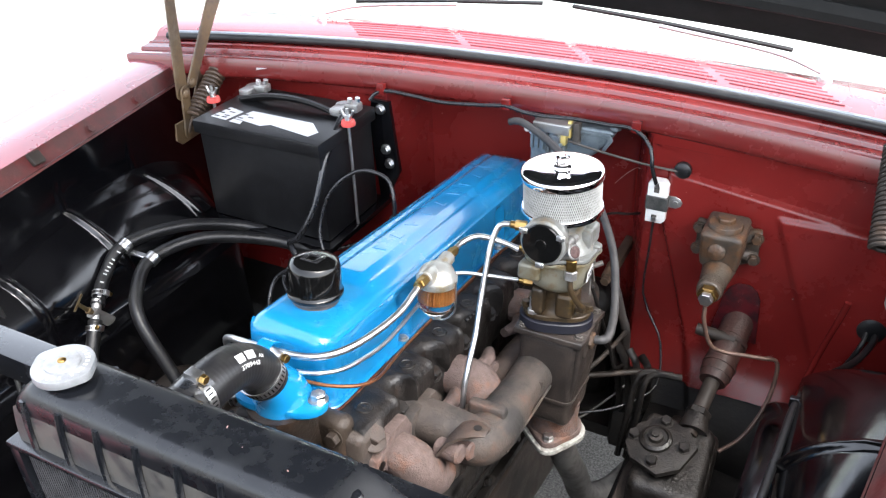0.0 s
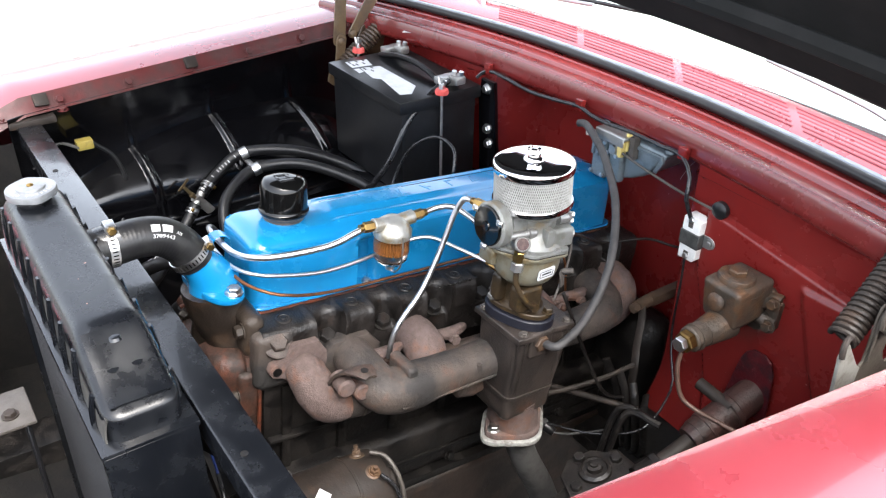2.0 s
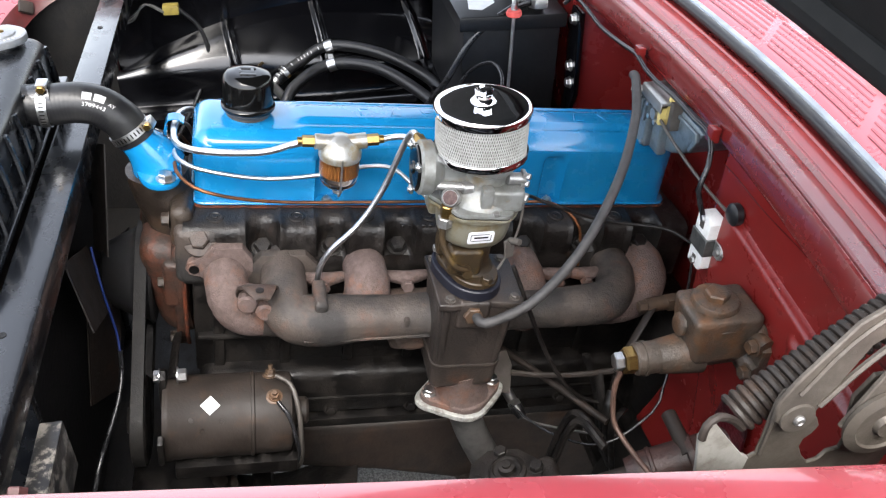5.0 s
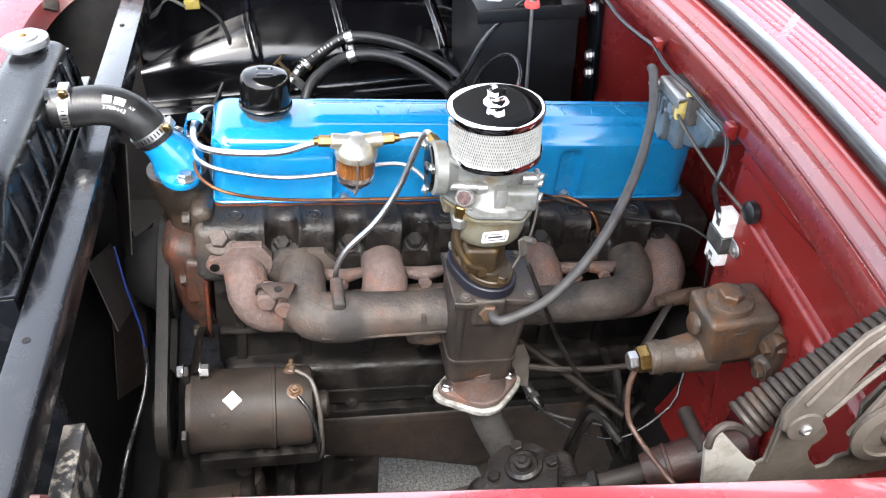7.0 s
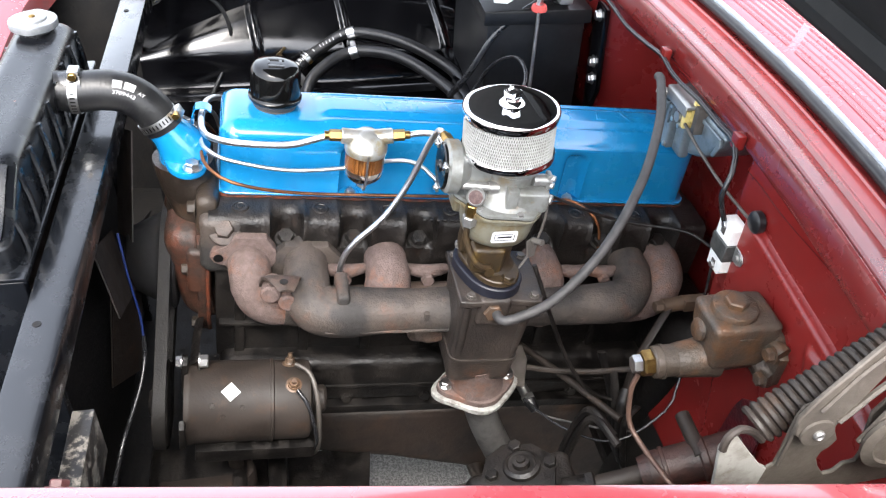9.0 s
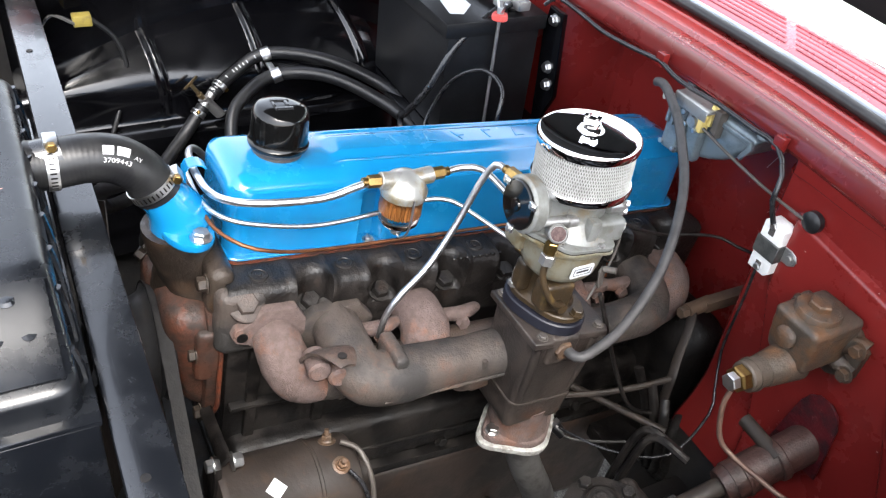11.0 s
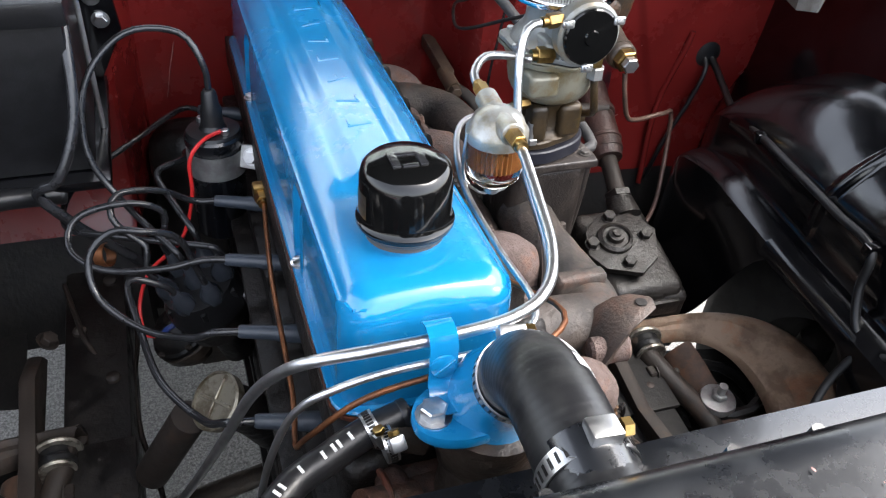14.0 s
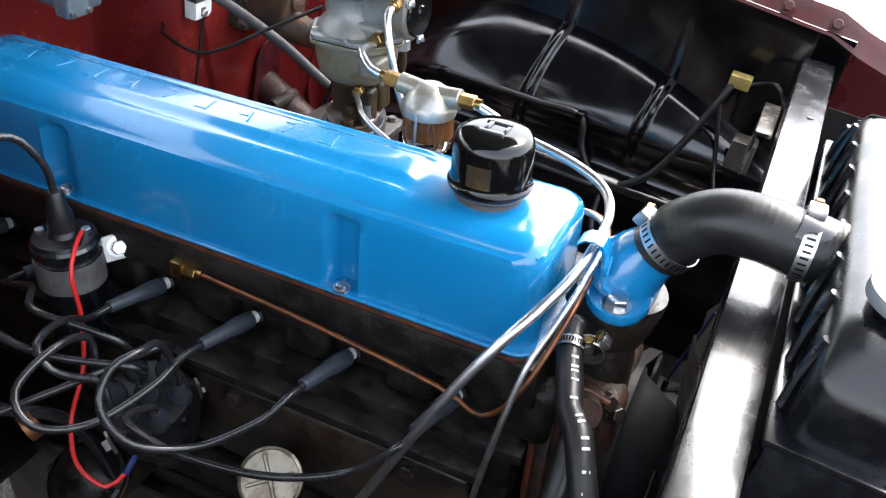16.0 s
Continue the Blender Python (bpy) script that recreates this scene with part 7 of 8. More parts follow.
# ---- battery corner ----
bat = thing("battery", "black car battery with worn white label", "battery", (-0.38, 0.667, 0.74))
bm = B()
box(bm, (-0.518, 0.580, 0.735), (-0.243, 0.755, 0.918), 0.006)
part("case", bm, PLASTIC, bat)
bm = B()
box(bm, (-0.524, 0.572, 0.912), (-0.237, 0.763, 0.938), 0.004)
part("lid", bm, PLASTIC, bat)
for pts in ([(-0.500, 0.600), (-0.462, 0.596), (-0.455, 0.640), (-0.492, 0.648)], [(-0.450, 0.610), (-0.385, 0.600), (-0.37, 0.612), (-0.275, 0.596), (-0.268, 0.618), (-0.30, 0.648), (-0.44, 0.650)], [(-0.452, 0.594), (-0.425, 0.592), (-0.428, 0.604), (-0.450, 0.606)]):
    bm = B()
    prism(bm, pts, Matrix.Translation((0, 0, 0.9383)), 0.0008)
    part("label", bm, PAPER, bat, "worn torn white label")
random.seed(7)
bm = B()
for i in range(9):
    x = -0.497 + 0.018 * (i % 2) + (0.05 if i > 5 else 0)
    y = 0.604 + 0.008 * (i % 5)
    box(bm, (x, y, 0.9392), (x + 0.012, y + 0.004, 0.9394))
part("print_bar", bm, PLASTIC, bat, smooth=False)["kind"] = "stuff"
bm = B()
tube(bm, [(-0.50, 0.69, 0.939), (-0.44, 0.695, 0.952), (-0.38, 0.697, 0.956), (-0.32, 0.695, 0.952), (-0.26, 0.69, 0.939)], 0.006, 8, flat=1.6)
part("carry_strap", bm, PLASTIC, bat)
for x, y in ((-0.495, 0.725), (-0.275, 0.715)):
    bm = B()
    lathe(bm, [(0.013, 0.938), (0.0095, 0.940), (0.009, 0.958), (0, 0.958)], Matrix.Translation((x, y, 0)), 20)
    part("post", bm, ZINC, bat)
    cl = thing("battery_clamp", "grey lead battery terminal clamp", "terminal clamp", (x, y, 0.945), group="battery clamps")
    bm = B()
    lathe(bm, [(0.016, 0.943), (0.0165, 0.945), (0.0155, 0.956), (0.0095, 0.956)], Matrix.Translation((x, y, 0)), 20)
    box(bm, (x - 0.01, y - 0.035, 0.944), (x + 0.012, y - 0.008, 0.958), 0.003)
    box(bm, (x + 0.008, y - 0.012, 0.945), (x + 0.035, y + 0.012, 0.962), 0.004)
    part("clamp_body", bm, ZINC, cl)
    for k in range(2):
        bm = B()
        hexa(bm, (x + 0.016 + 0.012 * k, y - 0.004 + 0.008 * k, 0.962), (0.2, 0, 1), 0.0055, 0.008)
        part("bolt", bm, STEEL, cl)
for x, y in ((-0.542, 0.657), (-0.234, 0.665)):
    hd = thing("hold_down_rod", "battery hold-down rod with red washer and wing nut", "hold-down rod", (x, y, 0.72), group="battery hold-down rods")
    bm = B()
    rod(bm, (x, y, 0.73), (x, y, 0.972), 0.003, seg=10)
    part("rod", bm, ZINC, hd)
    bm = B()
    lathe(bm, [(0.013, 0.940), (0.0135, 0.944), (0.012, 0.949), (0.006, 0.950)], Matrix.Translation((x, y, 0)), 20)
    part("washer", bm, RED_FELT, hd, "red washer")
    bm = B()
    lathe(bm, [(0.006, 0.950), (0.005, 0.960)], Matrix.Translation((x, y, 0)), 12)
    for s in (-1, 1):
        tube(bm, [(x + 0.004 * s, y, 0.954), (x + 0.010 * s, y, 0.962), (x + 0.013 * s, y, 0.970)], 0.0025, 8)
    part("wing_nut", bm, STEEL, hd)
tray = thing("battery_tray", "black steel battery tray and side bracket", "battery tray", (-0.38, 0.667, 0.70))
bm = B()
box(bm, (-0.535, 0.560, 0.722), (-0.228, 0.785, 0.734), 0.003)
part("tray", bm, BLACK, tray)
bm = B()
prism(bm, [(-0.232, 0.735), (-0.20, 0.80), (-0.215, 0.945), (-0.255, 0.945), (-0.262, 0.90), (-0.25, 0.735)], Matrix(((1, 0, 0, 0), (0, 0, 1, 0.776), (0, 1, 0, 0), (0, 0, 0, 1))), 0.010, 0.002)
part("bracket", bm, BLACK, tray)
for x, z in ((-0.234, 0.928), (-0.228, 0.845), (-0.222, 0.815)):
    bm = B()
    hexa(bm, (x, 0.776, z), (0, -1, 0), 0.0085, 0.008, 0.011)
    part("bolt", bm, STEEL, tray)
line("battery_cable", [(-0.262, 0.70, 0.950), (-0.252, 0.665, 0.945), (-0.245, 0.60, 0.90), (-0.25, 0.555, 0.82), (-0.275, 0.53, 0.765), (-0.30, 0.535, 0.745), (-0.27, 0.53, 0.70), (-0.20, 0.52, 0.62), (-0.17, 0.50, 0.50)], 0.006, WIRE, "dark grey battery cable draped down the battery", "cable", BODY, 12)
line("heater_hose", [(-0.30, 0.60, 0.71), (-0.36, 0.585, 0.718), (-0.44, 0.56, 0.735), (-0.50, 0.47, 0.768), (-0.545, 0.372, 0.770), (-0.54, 0.31, 0.74), (-0.515, 0.262, 0.715)], 0.0115, RUBBER, "black heater hose on the inner fender", "hose", BODY, 16)
line("heater_hose", [(-0.28, 0.57, 0.715), (-0.36, 0.54, 0.735), (-0.44, 0.46, 0.762), (-0.482, 0.375, 0.758), (-0.464, 0.312, 0.738), (-0.427, 0.272, 0.700), (-0.35, 0.258, 0.590), (-0.29, 0.225, 0.520), (-0.23, 0.15, 0.515), (-0.175, 0.085, 0.610), (-0.125, 0.070, 0.715), (-0.075, 0.074, 0.764), (-0.03, 0.078, 0.774)], 0.0115, RUBBER, "black heater hose curving to the water pump", "hose", BODY, 16)
line("heater_hose", [(-0.505, 0.243, 0.70), (-0.475, 0.19, 0.652), (-0.40, 0.11, 0.62), (-0.29, 0.04, 0.67), (-0.205, 0.025, 0.755), (-0.132, 0.062, 0.815), (-0.105, 0.082, 0.823), (-0.084, 0.090, 0.827), (-0.055, 0.101, 0.833), (-0.02, 0.108, 0.838)], 0.0115, RUBBER, "black heater hose below the shut-off valve", "hose", BODY, 16)
clamp(None, (-0.048, 0.103, 0.835), (-0.9, -0.18, -0.25), 0.012, (0.2, -0.7, 0.3), frame_m=BODY, w=0.009)
clamp(None, (-0.058, 0.076, 0.771), (-0.9, -0.05, -0.2), 0.012, (0.2, -0.7, 0.4), frame_m=BODY, w=0.009)


def hose_marks(pts, r, s0, up, name, label):
    """Short white print bars along a hose, on the side that faces up."""
    P = smooth_path(pts, 0.004)
    acc = 0.0
    up = Vector(up)
    mk = thing(name, label, "print marks", pts[1])
    for i in range(1, len(P) - 1):
        acc += (P[i] - P[i - 1]).length
        if acc > s0:
            s0 += 0.0075 if int(s0 / 0.03) % 2 else 0.017
            t = (P[i + 1] - P[i - 1]).normalized()
            n = (up - t * up.dot(t)).normalized()
            m = Matrix((t, n.cross(t), n)).transposed().to_4x4()
            b = B()
            box(b, (-0.0011, -0.0032, r - 0.0006), (0.0011, 0.0032, r + 0.0003), 0, 1, Matrix.Translation(P[i]) @ m)
            part("bar", b, PRINT_WHITE, mk)


hose_marks([(-0.205, 0.025, 0.755), (-0.132, 0.062, 0.815), (-0.105, 0.082, 0.823), (-0.084, 0.090, 0.827), (-0.055, 0.101, 0.833)], 0.0115, 0.02, (-0.3, -0.25, 0.9), "hose_print", "white printed marks on the heater hose")
hose_marks([(-0.545, 0.372, 0.770), (-0.54, 0.31, 0.74), (-0.515, 0.262, 0.715)], 0.0115, 0.02, (0.6, -0.3, 0.7), "hose_print", "white printed marks on the inner fender hose")
valve = thing("heater_valve", "small brass and zinc heater shut-off valve", "valve", (-0.51, 0.25, 0.70))
bm = B()
rod(bm, (-0.519, 0.268, 0.724), (-0.503, 0.238, 0.694), 0.0085)
part("hose_tail", bm, ZINC, valve)
bm = B()
tube(bm, [(-0.510, 0.245, 0.714), (-0.510, 0.274, 0.676)], 0.0115, 18, curve=False, flat=0.62)
part("body", bm, ZINC, valve, "flat oval zinc valve body")
bm = B()
rod(bm, (-0.510, 0.245, 0.714), (-0.510, 0.225, 0.744), 0.0042, 0.0034, seg=14)
hexa(bm, (-0.510, 0.242, 0.718), (0.1, -0.55, 0.8), 0.0065, 0.006)
part("stem", bm, OLD_BRASS, valve)
bm = B()
tube(bm, [(-0.510, 0.214, 0.736), (-0.510, 0.237, 0.758)], 0.0042, 12, curve=False, flat=0.5)
part("handle", bm, OLD_BRASS, valve, "tarnished tap handle")
for p, d in (((-0.522, 0.278, 0.728), (-0.4, 0.7, 0.5)), ((-0.500, 0.232, 0.690), (0.3, -0.6, -0.6))):
    clamp(None, p, d, 0.012, (0.9, 0.2, 0.3), frame_m=BODY, w=0.009)
clip = thing("hose_clip", "bright double hose clip on the inner fender", "hose clip", (-0.51, 0.37, 0.76))
bm = B()
for x, d in ((-0.545, (-0.1, -1, -0.35)), (-0.482, (-0.1, -1, -0.35))):
    lathe(bm, [(0.012, -0.008), (0.0132, -0.008), (0.0132, 0.008), (0.012, 0.008), (0.012, -0.008)], frame_of((x, 0.372, 0.769 if x < -0.5 else 0.757), d), 24, close=False)
box(bm, (-0.53, 0.366, 0.756), (-0.497, 0.378, 0.760), 0.001, 1)
part("band", bm, STEEL, clip)
clamp(None, (-0.040, 0.086, 0.812), (-1, -0.1, -0.15), 0.012, (0.2, -0.6, 0.6), w=0.009)

# ---- firewall fittings ----
wm = thing("wiper_motor", "blue-grey cast vacuum wiper motor under the cowl lip", "wiper motor", (0.13, 0.80, 0.86))


FAN = [(0.076, 0.957), (0.214, 0.958), (0.223, 0.951), (0.212, 0.931), (0.196, 0.912), (0.178, 0.898), (0.156, 0.886), (0.132, 0.877), (0.112, 0.872), (0.092, 0.874), (0.080, 0.886), (0.076, 0.92)]
UP = Matrix(((1, 0, 0, 0), (0, 0, 1, 0), (0, 1, 0, 0), (0, 0, 0, 1)))
bm = B()
prism(bm, FAN, Matrix.Translation((0, 0.787, 0)) @ UP, 0.078, 0.012, 4)
part("casting", bm, BLUE_GREY, wm, "blue-grey fan-shaped motor casting")
bm = B()
prism(bm, [(0.125, 0.951), (0.218, 0.951), (0.222, 0.940), (0.209, 0.918), (0.2035, 0.921), (0.2135, 0.940), (0.211, 0.9445), (0.125, 0.9445)], Matrix.Translation((0, 0.783, 0)) @ UP, 0.006, 0.0012, 1)
part("flange_bead", bm, BLUE_GREY, wm)
bm = B()
rounded(bm, (0.110, 0.776, 0.872), (0.140, 0.792, 0.925), 0.006, 0.006, None, False)
part("gear_bulge", bm, BLUE_GREY, wm)
bm = B()
rounded(bm, (0.079, 0.767, 0.872), (0.111, 0.792, 0.946), 0.005, 0.006, None, False)
for k in range(3):
    box(bm, (0.080 + 0.010 * k, 0.763, 0.912), (0.086 + 0.010 * k, 0.769, 0.942), 0.002, 2)
part("valve_block", bm, BLUE_GREY, wm, "ribbed valve block with screws")
bm = B()
box(bm, (0.084, 0.764, 0.957), (0.152, 0.804, 0.9625), 0.0018, 2)
box(bm, (0.084, 0.7635, 0.945), (0.150, 0.766, 0.9618), 0.001, 1)
part("cover_plate", bm, ZINC, wm, "dull zinc folded cover plate")
bm = B()
box(bm, (0.112, 0.770, 0.922), (0.140, 0.786, 0.946), 0.003, 2)
rod(bm, (0.126, 0.772, 0.934), (0.126, 0.765, 0.934), 0.008, seg=20)
part("front_cover", bm, ZINC, wm, "dull zinc front cover")
bm = B()
box(bm, (0.154, 0.774, 0.926), (0.165, 0.790, 0.966), 0.002, 2)
part("solenoid", bm, GREY_STEEL, wm)
for x, z in ((0.082, 0.880), (0.082, 0.941), (0.108, 0.880), (0.108, 0.941), (0.116, 0.926), (0.136, 0.926)):
    bm = B()
    lathe(bm, [(0.0036, 0), (0.0036, 0.003), (0, 0.0038)], frame_of((x, 0.7665, z), (0, -1, 0)), 12)
    part("screw", bm, STEEL, wm)
bm = B()
rod(bm, (0.084, 0.770, 0.948), (0.078, 0.752, 0.953), 0.006, seg=14)
part("hose_nipple", bm, ZINC, wm)
for x, y in ((0.070, 0.812), (0.220, 0.802), (0.140, 0.812)):
    bm = B()
    lathe(bm, [(0.010, 0), (0.010, 0.003), (0.008, 0.006)], Matrix.Translation((x, y, 0.955)), 18)
    hexa(bm, (x, y, 0.960), (0, 0, 1), 0.006, 0.006)
    part("mount_ear", bm, BLUE_GREY, wm)
bm = B()
box(bm, (0.134, 0.768, 0.924), (0.1435, 0.782, 0.950), 0.002)
part("lever", bm, YELLOW, wm, "yellowed plastic lever")
bm = B()
box(bm, (0.1435, 0.776, 0.936), (0.1500, 0.786, 0.968), 0.002)
part("lever", bm, YELLOW, wm, "yellowed plastic lever")
line("wiper_cable", [(0.148, 0.768, 0.935), (0.20, 0.766, 0.928), (0.28, 0.770, 0.917), (0.345, 0.778, 0.910)], 0.0022, GREY_STEEL, "thin control cable to the firewall grommet", "cable", BODY)
bm = B()
lathe(bm, [(0.014, 0), (0.014, 0.008), (0.009, 0.012), (0, 0.012)], frame_of((0.345, 0.787, 0.912), (0, -1, 0)), 20)
solo("grommet", bm, RUBBER, "black rubber firewall grommet", "grommet")
ball = thing("ballast_resistor", "white ceramic ballast resistor on the firewall", "resistor", (0.31, 0.78, 0.81))
bm = B()
prism(bm, [(0.294, 0.812), (0.322, 0.812), (0.328, 0.818), (0.328, 0.884), (0.320, 0.891), (0.300, 0.891), (0.294, 0.885)], Matrix(((1, 0, 0, 0), (0, 0, -1, 0.786), (0, 1, 0, 0), (0, 0, 0, 1))), 0.020, 0.0025, 2)
part("ceramic_block", bm, WHITE_CER, ball)
for z in (0.822, 0.876):
    bm = B()
    box(bm, (0.305, 0.7650, z - 0.006), (0.314, 0.7664, z + 0.006), 0.0005, 1)
    part("terminal_slot", bm, GREY_STEEL, ball)
bm = B()
box(bm, (0.2925, 0.7640, 0.837), (0.3300, 0.7870, 0.863), 0.0012, 1)
part("mount_strap", bm, STRAP_ZINC, ball, "dull zinc strap folded round the block")
bm = B()
prism(bm, [(0.328, 0.841), (0.342, 0.841), (0.350, 0.846), (0.352, 0.853), (0.348, 0.860), (0.340, 0.863), (0.328, 0.863)], Matrix(((1, 0, 0, 0), (0, 0, -1, 0.779), (0, 1, 0, 0), (0, 0, 0, 1))), 0.002, 0.0006, 1)
lathe(bm, [(0.0080, 0), (0.0080, 0.0012), (0.0045, 0.0016), (0.0042, 0.004), (0, 0.0045)], frame_of((0.341, 0.777, 0.852), (0, -1, 0)), 18)
part("mount_tab", bm, ZINC, ball)
for z in (0.82, 0.885):
    bm = B()
    hexa(bm, (0.310, 0.768, z), (0, -1, 0), 0.005, 0.005)
    part("terminal", bm, STEEL, ball)
line("ballast_wire", [(0.308, 0.766, 0.885), (0.30, 0.755, 0.92), (0.292, 0.765, 0.95), (0.262, 0.777, 0.972), (0.22, 0.776, 0.973), (0.15, 0.777, 0.973), (0.10, 0.775, 0.970), (0.06, 0.774, 0.972), (0.028, 0.774, 0.978), (-0.02, 0.773, 0.972), (-0.10, 0.770, 0.966), (-0.16, 0.769, 0.970), (-0.225, 0.768, 0.970), (-0.245, 0.757, 0.952)], 0.0035, WIRE, "dark wiring loom along the cowl lip", "wire", BODY, step=0.02)
line("ballast_wire", [(0.310, 0.765, 0.82), (0.307, 0.772, 0.76), (0.304, 0.778, 0.655), (0.335, 0.755, 0.61), (0.355, 0.735, 0.585), (0.37, 0.66, 0.55), (0.32, 0.60, 0.53), (0.25, 0.56, 0.52)], 0.002, WIRE, "thin dark wire hanging down the firewall", "wire", BODY, step=0.02)
for x, y, z in ((0.028, 0.772, 0.982), (0.262, 0.774, 0.978), (-0.225, 0.764, 0.976)):
    bm = B()
    box(bm, (x - 0.008, y, z - 0.012), (x + 0.008, y + 0.012, z + 0.008), 0.002)
    solo("loom_clip", bm, RED, "small red painted loom clip on the cowl lip", "clip", group="loom clips")

mc = thing("brake_master_cylinder", "mottled brown rusty cast brake master cylinder on the firewall", "master cylinder", (0.435, 0.72, 0.76))


def mc_shape(p, n):
    p = p.copy()
    t = (p.z - 0.79) / 0.065
    p.x = 0.434 + (p.x - 0.434) * (0.93 + 0.10 * t)
    p.y = 0.775 + (p.y - 0.775) * (0.90 + 0.12 * t)
    return p


bm = B()
rounded(bm, (0.401, 0.692, 0.788), (0.467, 0.776, 0.856), 0.009, 0.007, mc_shape, False)
rod(bm, (0.435, 0.640, 0.782), (0.435, 0.785, 0.785), 0.0195, seg=30, bevel=0.002)
rod(bm, (0.435, 0.650, 0.782), (0.435, 0.654, 0.782), 0.0210, seg=30)
rod(bm, (0.435, 0.668, 0.782), (0.435, 0.720, 0.784), 0.0205, 0.027, seg=30)
prism(bm, [(-0.050, -0.012), (-0.020, -0.030), (0.020, -0.030), (0.050, -0.012), (0.052, 0.030), (0.030, 0.048), (-0.030, 0.048), (-0.052, 0.030)], Matrix(((1, 0, 0, 0.435), (0, 0, 1, 0.768), (0, 1, 0, 0.790), (0, 0, 0, 1))), 0.014, 0.004)
part("casting", cast(bm, 0.0010, 60), MASTER, mc)
for sx in (-1, 1):
    for z in (0.826, 0.786):
        bm = B()
        tube(bm, [(0.435 + sx * 0.024, 0.766, 0.80 + (z - 0.80) * 0.6), (0.435 + sx * 0.040, 0.768, z), (0.435 + sx * 0.050, 0.770, z)], 0.012, 12, flat=0.8)
        part("mounting_ear", bm, MASTER, mc)
bm = B()
lathe(bm, [(0.0275, 0), (0.0275, 0.006), (0.026, 0.009), (0.022, 0.0105), (0.014, 0.0105)], Matrix.Translation((0.433, 0.727, 0.8545)), 32)
part("filler_cap", bm, MASTER, mc)
bm = B()
hexa(bm, (0.433, 0.727, 0.8640), (0, 0, 1), 0.0145, 0.008)
part("cap_hex", bm, MASTER, mc)
for k in range(18):
    a = 2 * math.pi * k / 18
    bm = B()
    box(bm, (-0.0012, -0.002, 0), (0.0012, 0.002, 0.0012), 0, 1, Matrix.Translation((0.433, 0.727, 0.8640)) @ Matrix.Rotation(a, 4, "Z") @ Matrix.Translation((0, 0.0215, 0)))
    part("cap_mark", bm, MASTER, mc)
for r, (y0, y1) in enumerate(((0.722, 0.748), (0.712, 0.760), (0.728, 0.742))):
    bm = B()
    box(bm, (0.4645 - 0.0012 * r, y0, 0.836 - 0.010 * r), (0.4675 - 0.0012 * r, y1, 0.840 - 0.010 * r), 0.0008, 1)
    part("cast_bar", bm, MASTER, mc)
bm = B()
hexa(bm, (0.435, 0.642, 0.782), (0, -1, 0), 0.0165, 0.014)
part("end_nut", bm, BRASS, mc, "dull brass end nut")
bm = B()
hexa(bm, (0.435, 0.627, 0.782), (0, -1, 0), 0.0115, 0.010)
part("banjo_bolt", bm, STEEL, mc, "bright hex bolt")
for sx in (-1, 1):
    for z in (0.826, 0.786):
        bm = B()
        hexa(bm, (0.435 + sx * 0.046, 0.760, z), (0, -1, 0), 0.0085, 0.008, 0.011)
        part("mount_bolt", bm, MASTER, mc)
bm = B()
lathe(bm, [(0.0145, 0), (0.014, 0.003), (0.011, 0.0055), (0, 0.006)], frame_of((0.430, 0.693, 0.826), (0, -1, 0.1)), 20)
part("boss", bm, MASTER, mc)
# throttle bell crank on the firewall
bell = thing("throttle_bell_crank", "rusty throttle bell crank bolted to the firewall", "bell crank", (0.27, 0.74, 0.62))
bm = B()
tube(bm, [(0.240, 0.768, 0.682), (0.262, 0.745, 0.672), (0.285, 0.715, 0.640), (0.299, 0.70, 0.619), (0.302, 0.695, 0.56)], 0.008, 10, flat=0.4)
part("lever", bm, BROWN, bell)
bm = B()
rod(bm, (0.238, 0.80, 0.685), (0.240, 0.755, 0.682), 0.011)
hexa(bm, (0.240, 0.756, 0.682), (0, -1, 0), 0.009, 0.012)
part("pivot", bm, RUST_BROWN, bell)
bm = B()
box(bm, (0.232, 0.785, 0.675), (0.25, 0.90, 0.695), 0.003)
part("bracket", bm, RUST_BROWN, bell)
bm = B()
tube(bm, [(0.299, 0.70, 0.619), (0.28, 0.65, 0.60), (0.258, 0.60, 0.586), (0.24, 0.56, 0.58)], 0.0045, 8)
part("rod", bm, BROWN, bell)
line("brake_line", [(0.435, 0.628, 0.765), (0.438, 0.622, 0.74), (0.452, 0.622, 0.70), (0.475, 0.63, 0.685), (0.53, 0.645, 0.68), (0.555, 0.66, 0.665), (0.553, 0.64, 0.60), (0.53, 0.60, 0.55), (0.50, 0.57, 0.53)], 0.0034, PIPE_BROWN, "brown brake pipe below the master cylinder", "brake pipe", BODY)

# ---- steering ----
sg = thing("steering_gear", "greasy cast iron steering gear box", "steering box", (0.43, 0.52, 0.45))
def gear_shape(p, n):
    p = p.copy()
    t = min(max((0.585 - p.y) / 0.17, 0), 1)
    p.z -= 0.035 * t * (1 if p.z > 0.5 else 0)
    p.x += 0.008 * t
    return p


bm = B()
rounded(bm, (0.378, 0.436, 0.478), (0.492, 0.585, 0.566), 0.016, 0.010, gear_shape, False)
rounded(bm, (0.452, 0.430, 0.486), (0.498, 0.590, 0.552), 0.014, 0.010, gear_shape, False)
cast(bm, 0.0012, 45)
part("housing", bm, IRON, sg)
bm = B()
box(bm, (0.410, 0.426, 0.490), (0.488, 0.437, 0.516), 0.005, 2)
part("end_cover", bm, IRON, sg)
bm = B()
rod(bm, (0.448, 0.475, 0.40), (0.448, 0.470, 0.486), 0.033, 0.037, seg=28, bevel=0.004)
part("sector_boss", bm, IRON, sg)
w0 = Vector((0.456, 0.592, 0.573))
bm = B()
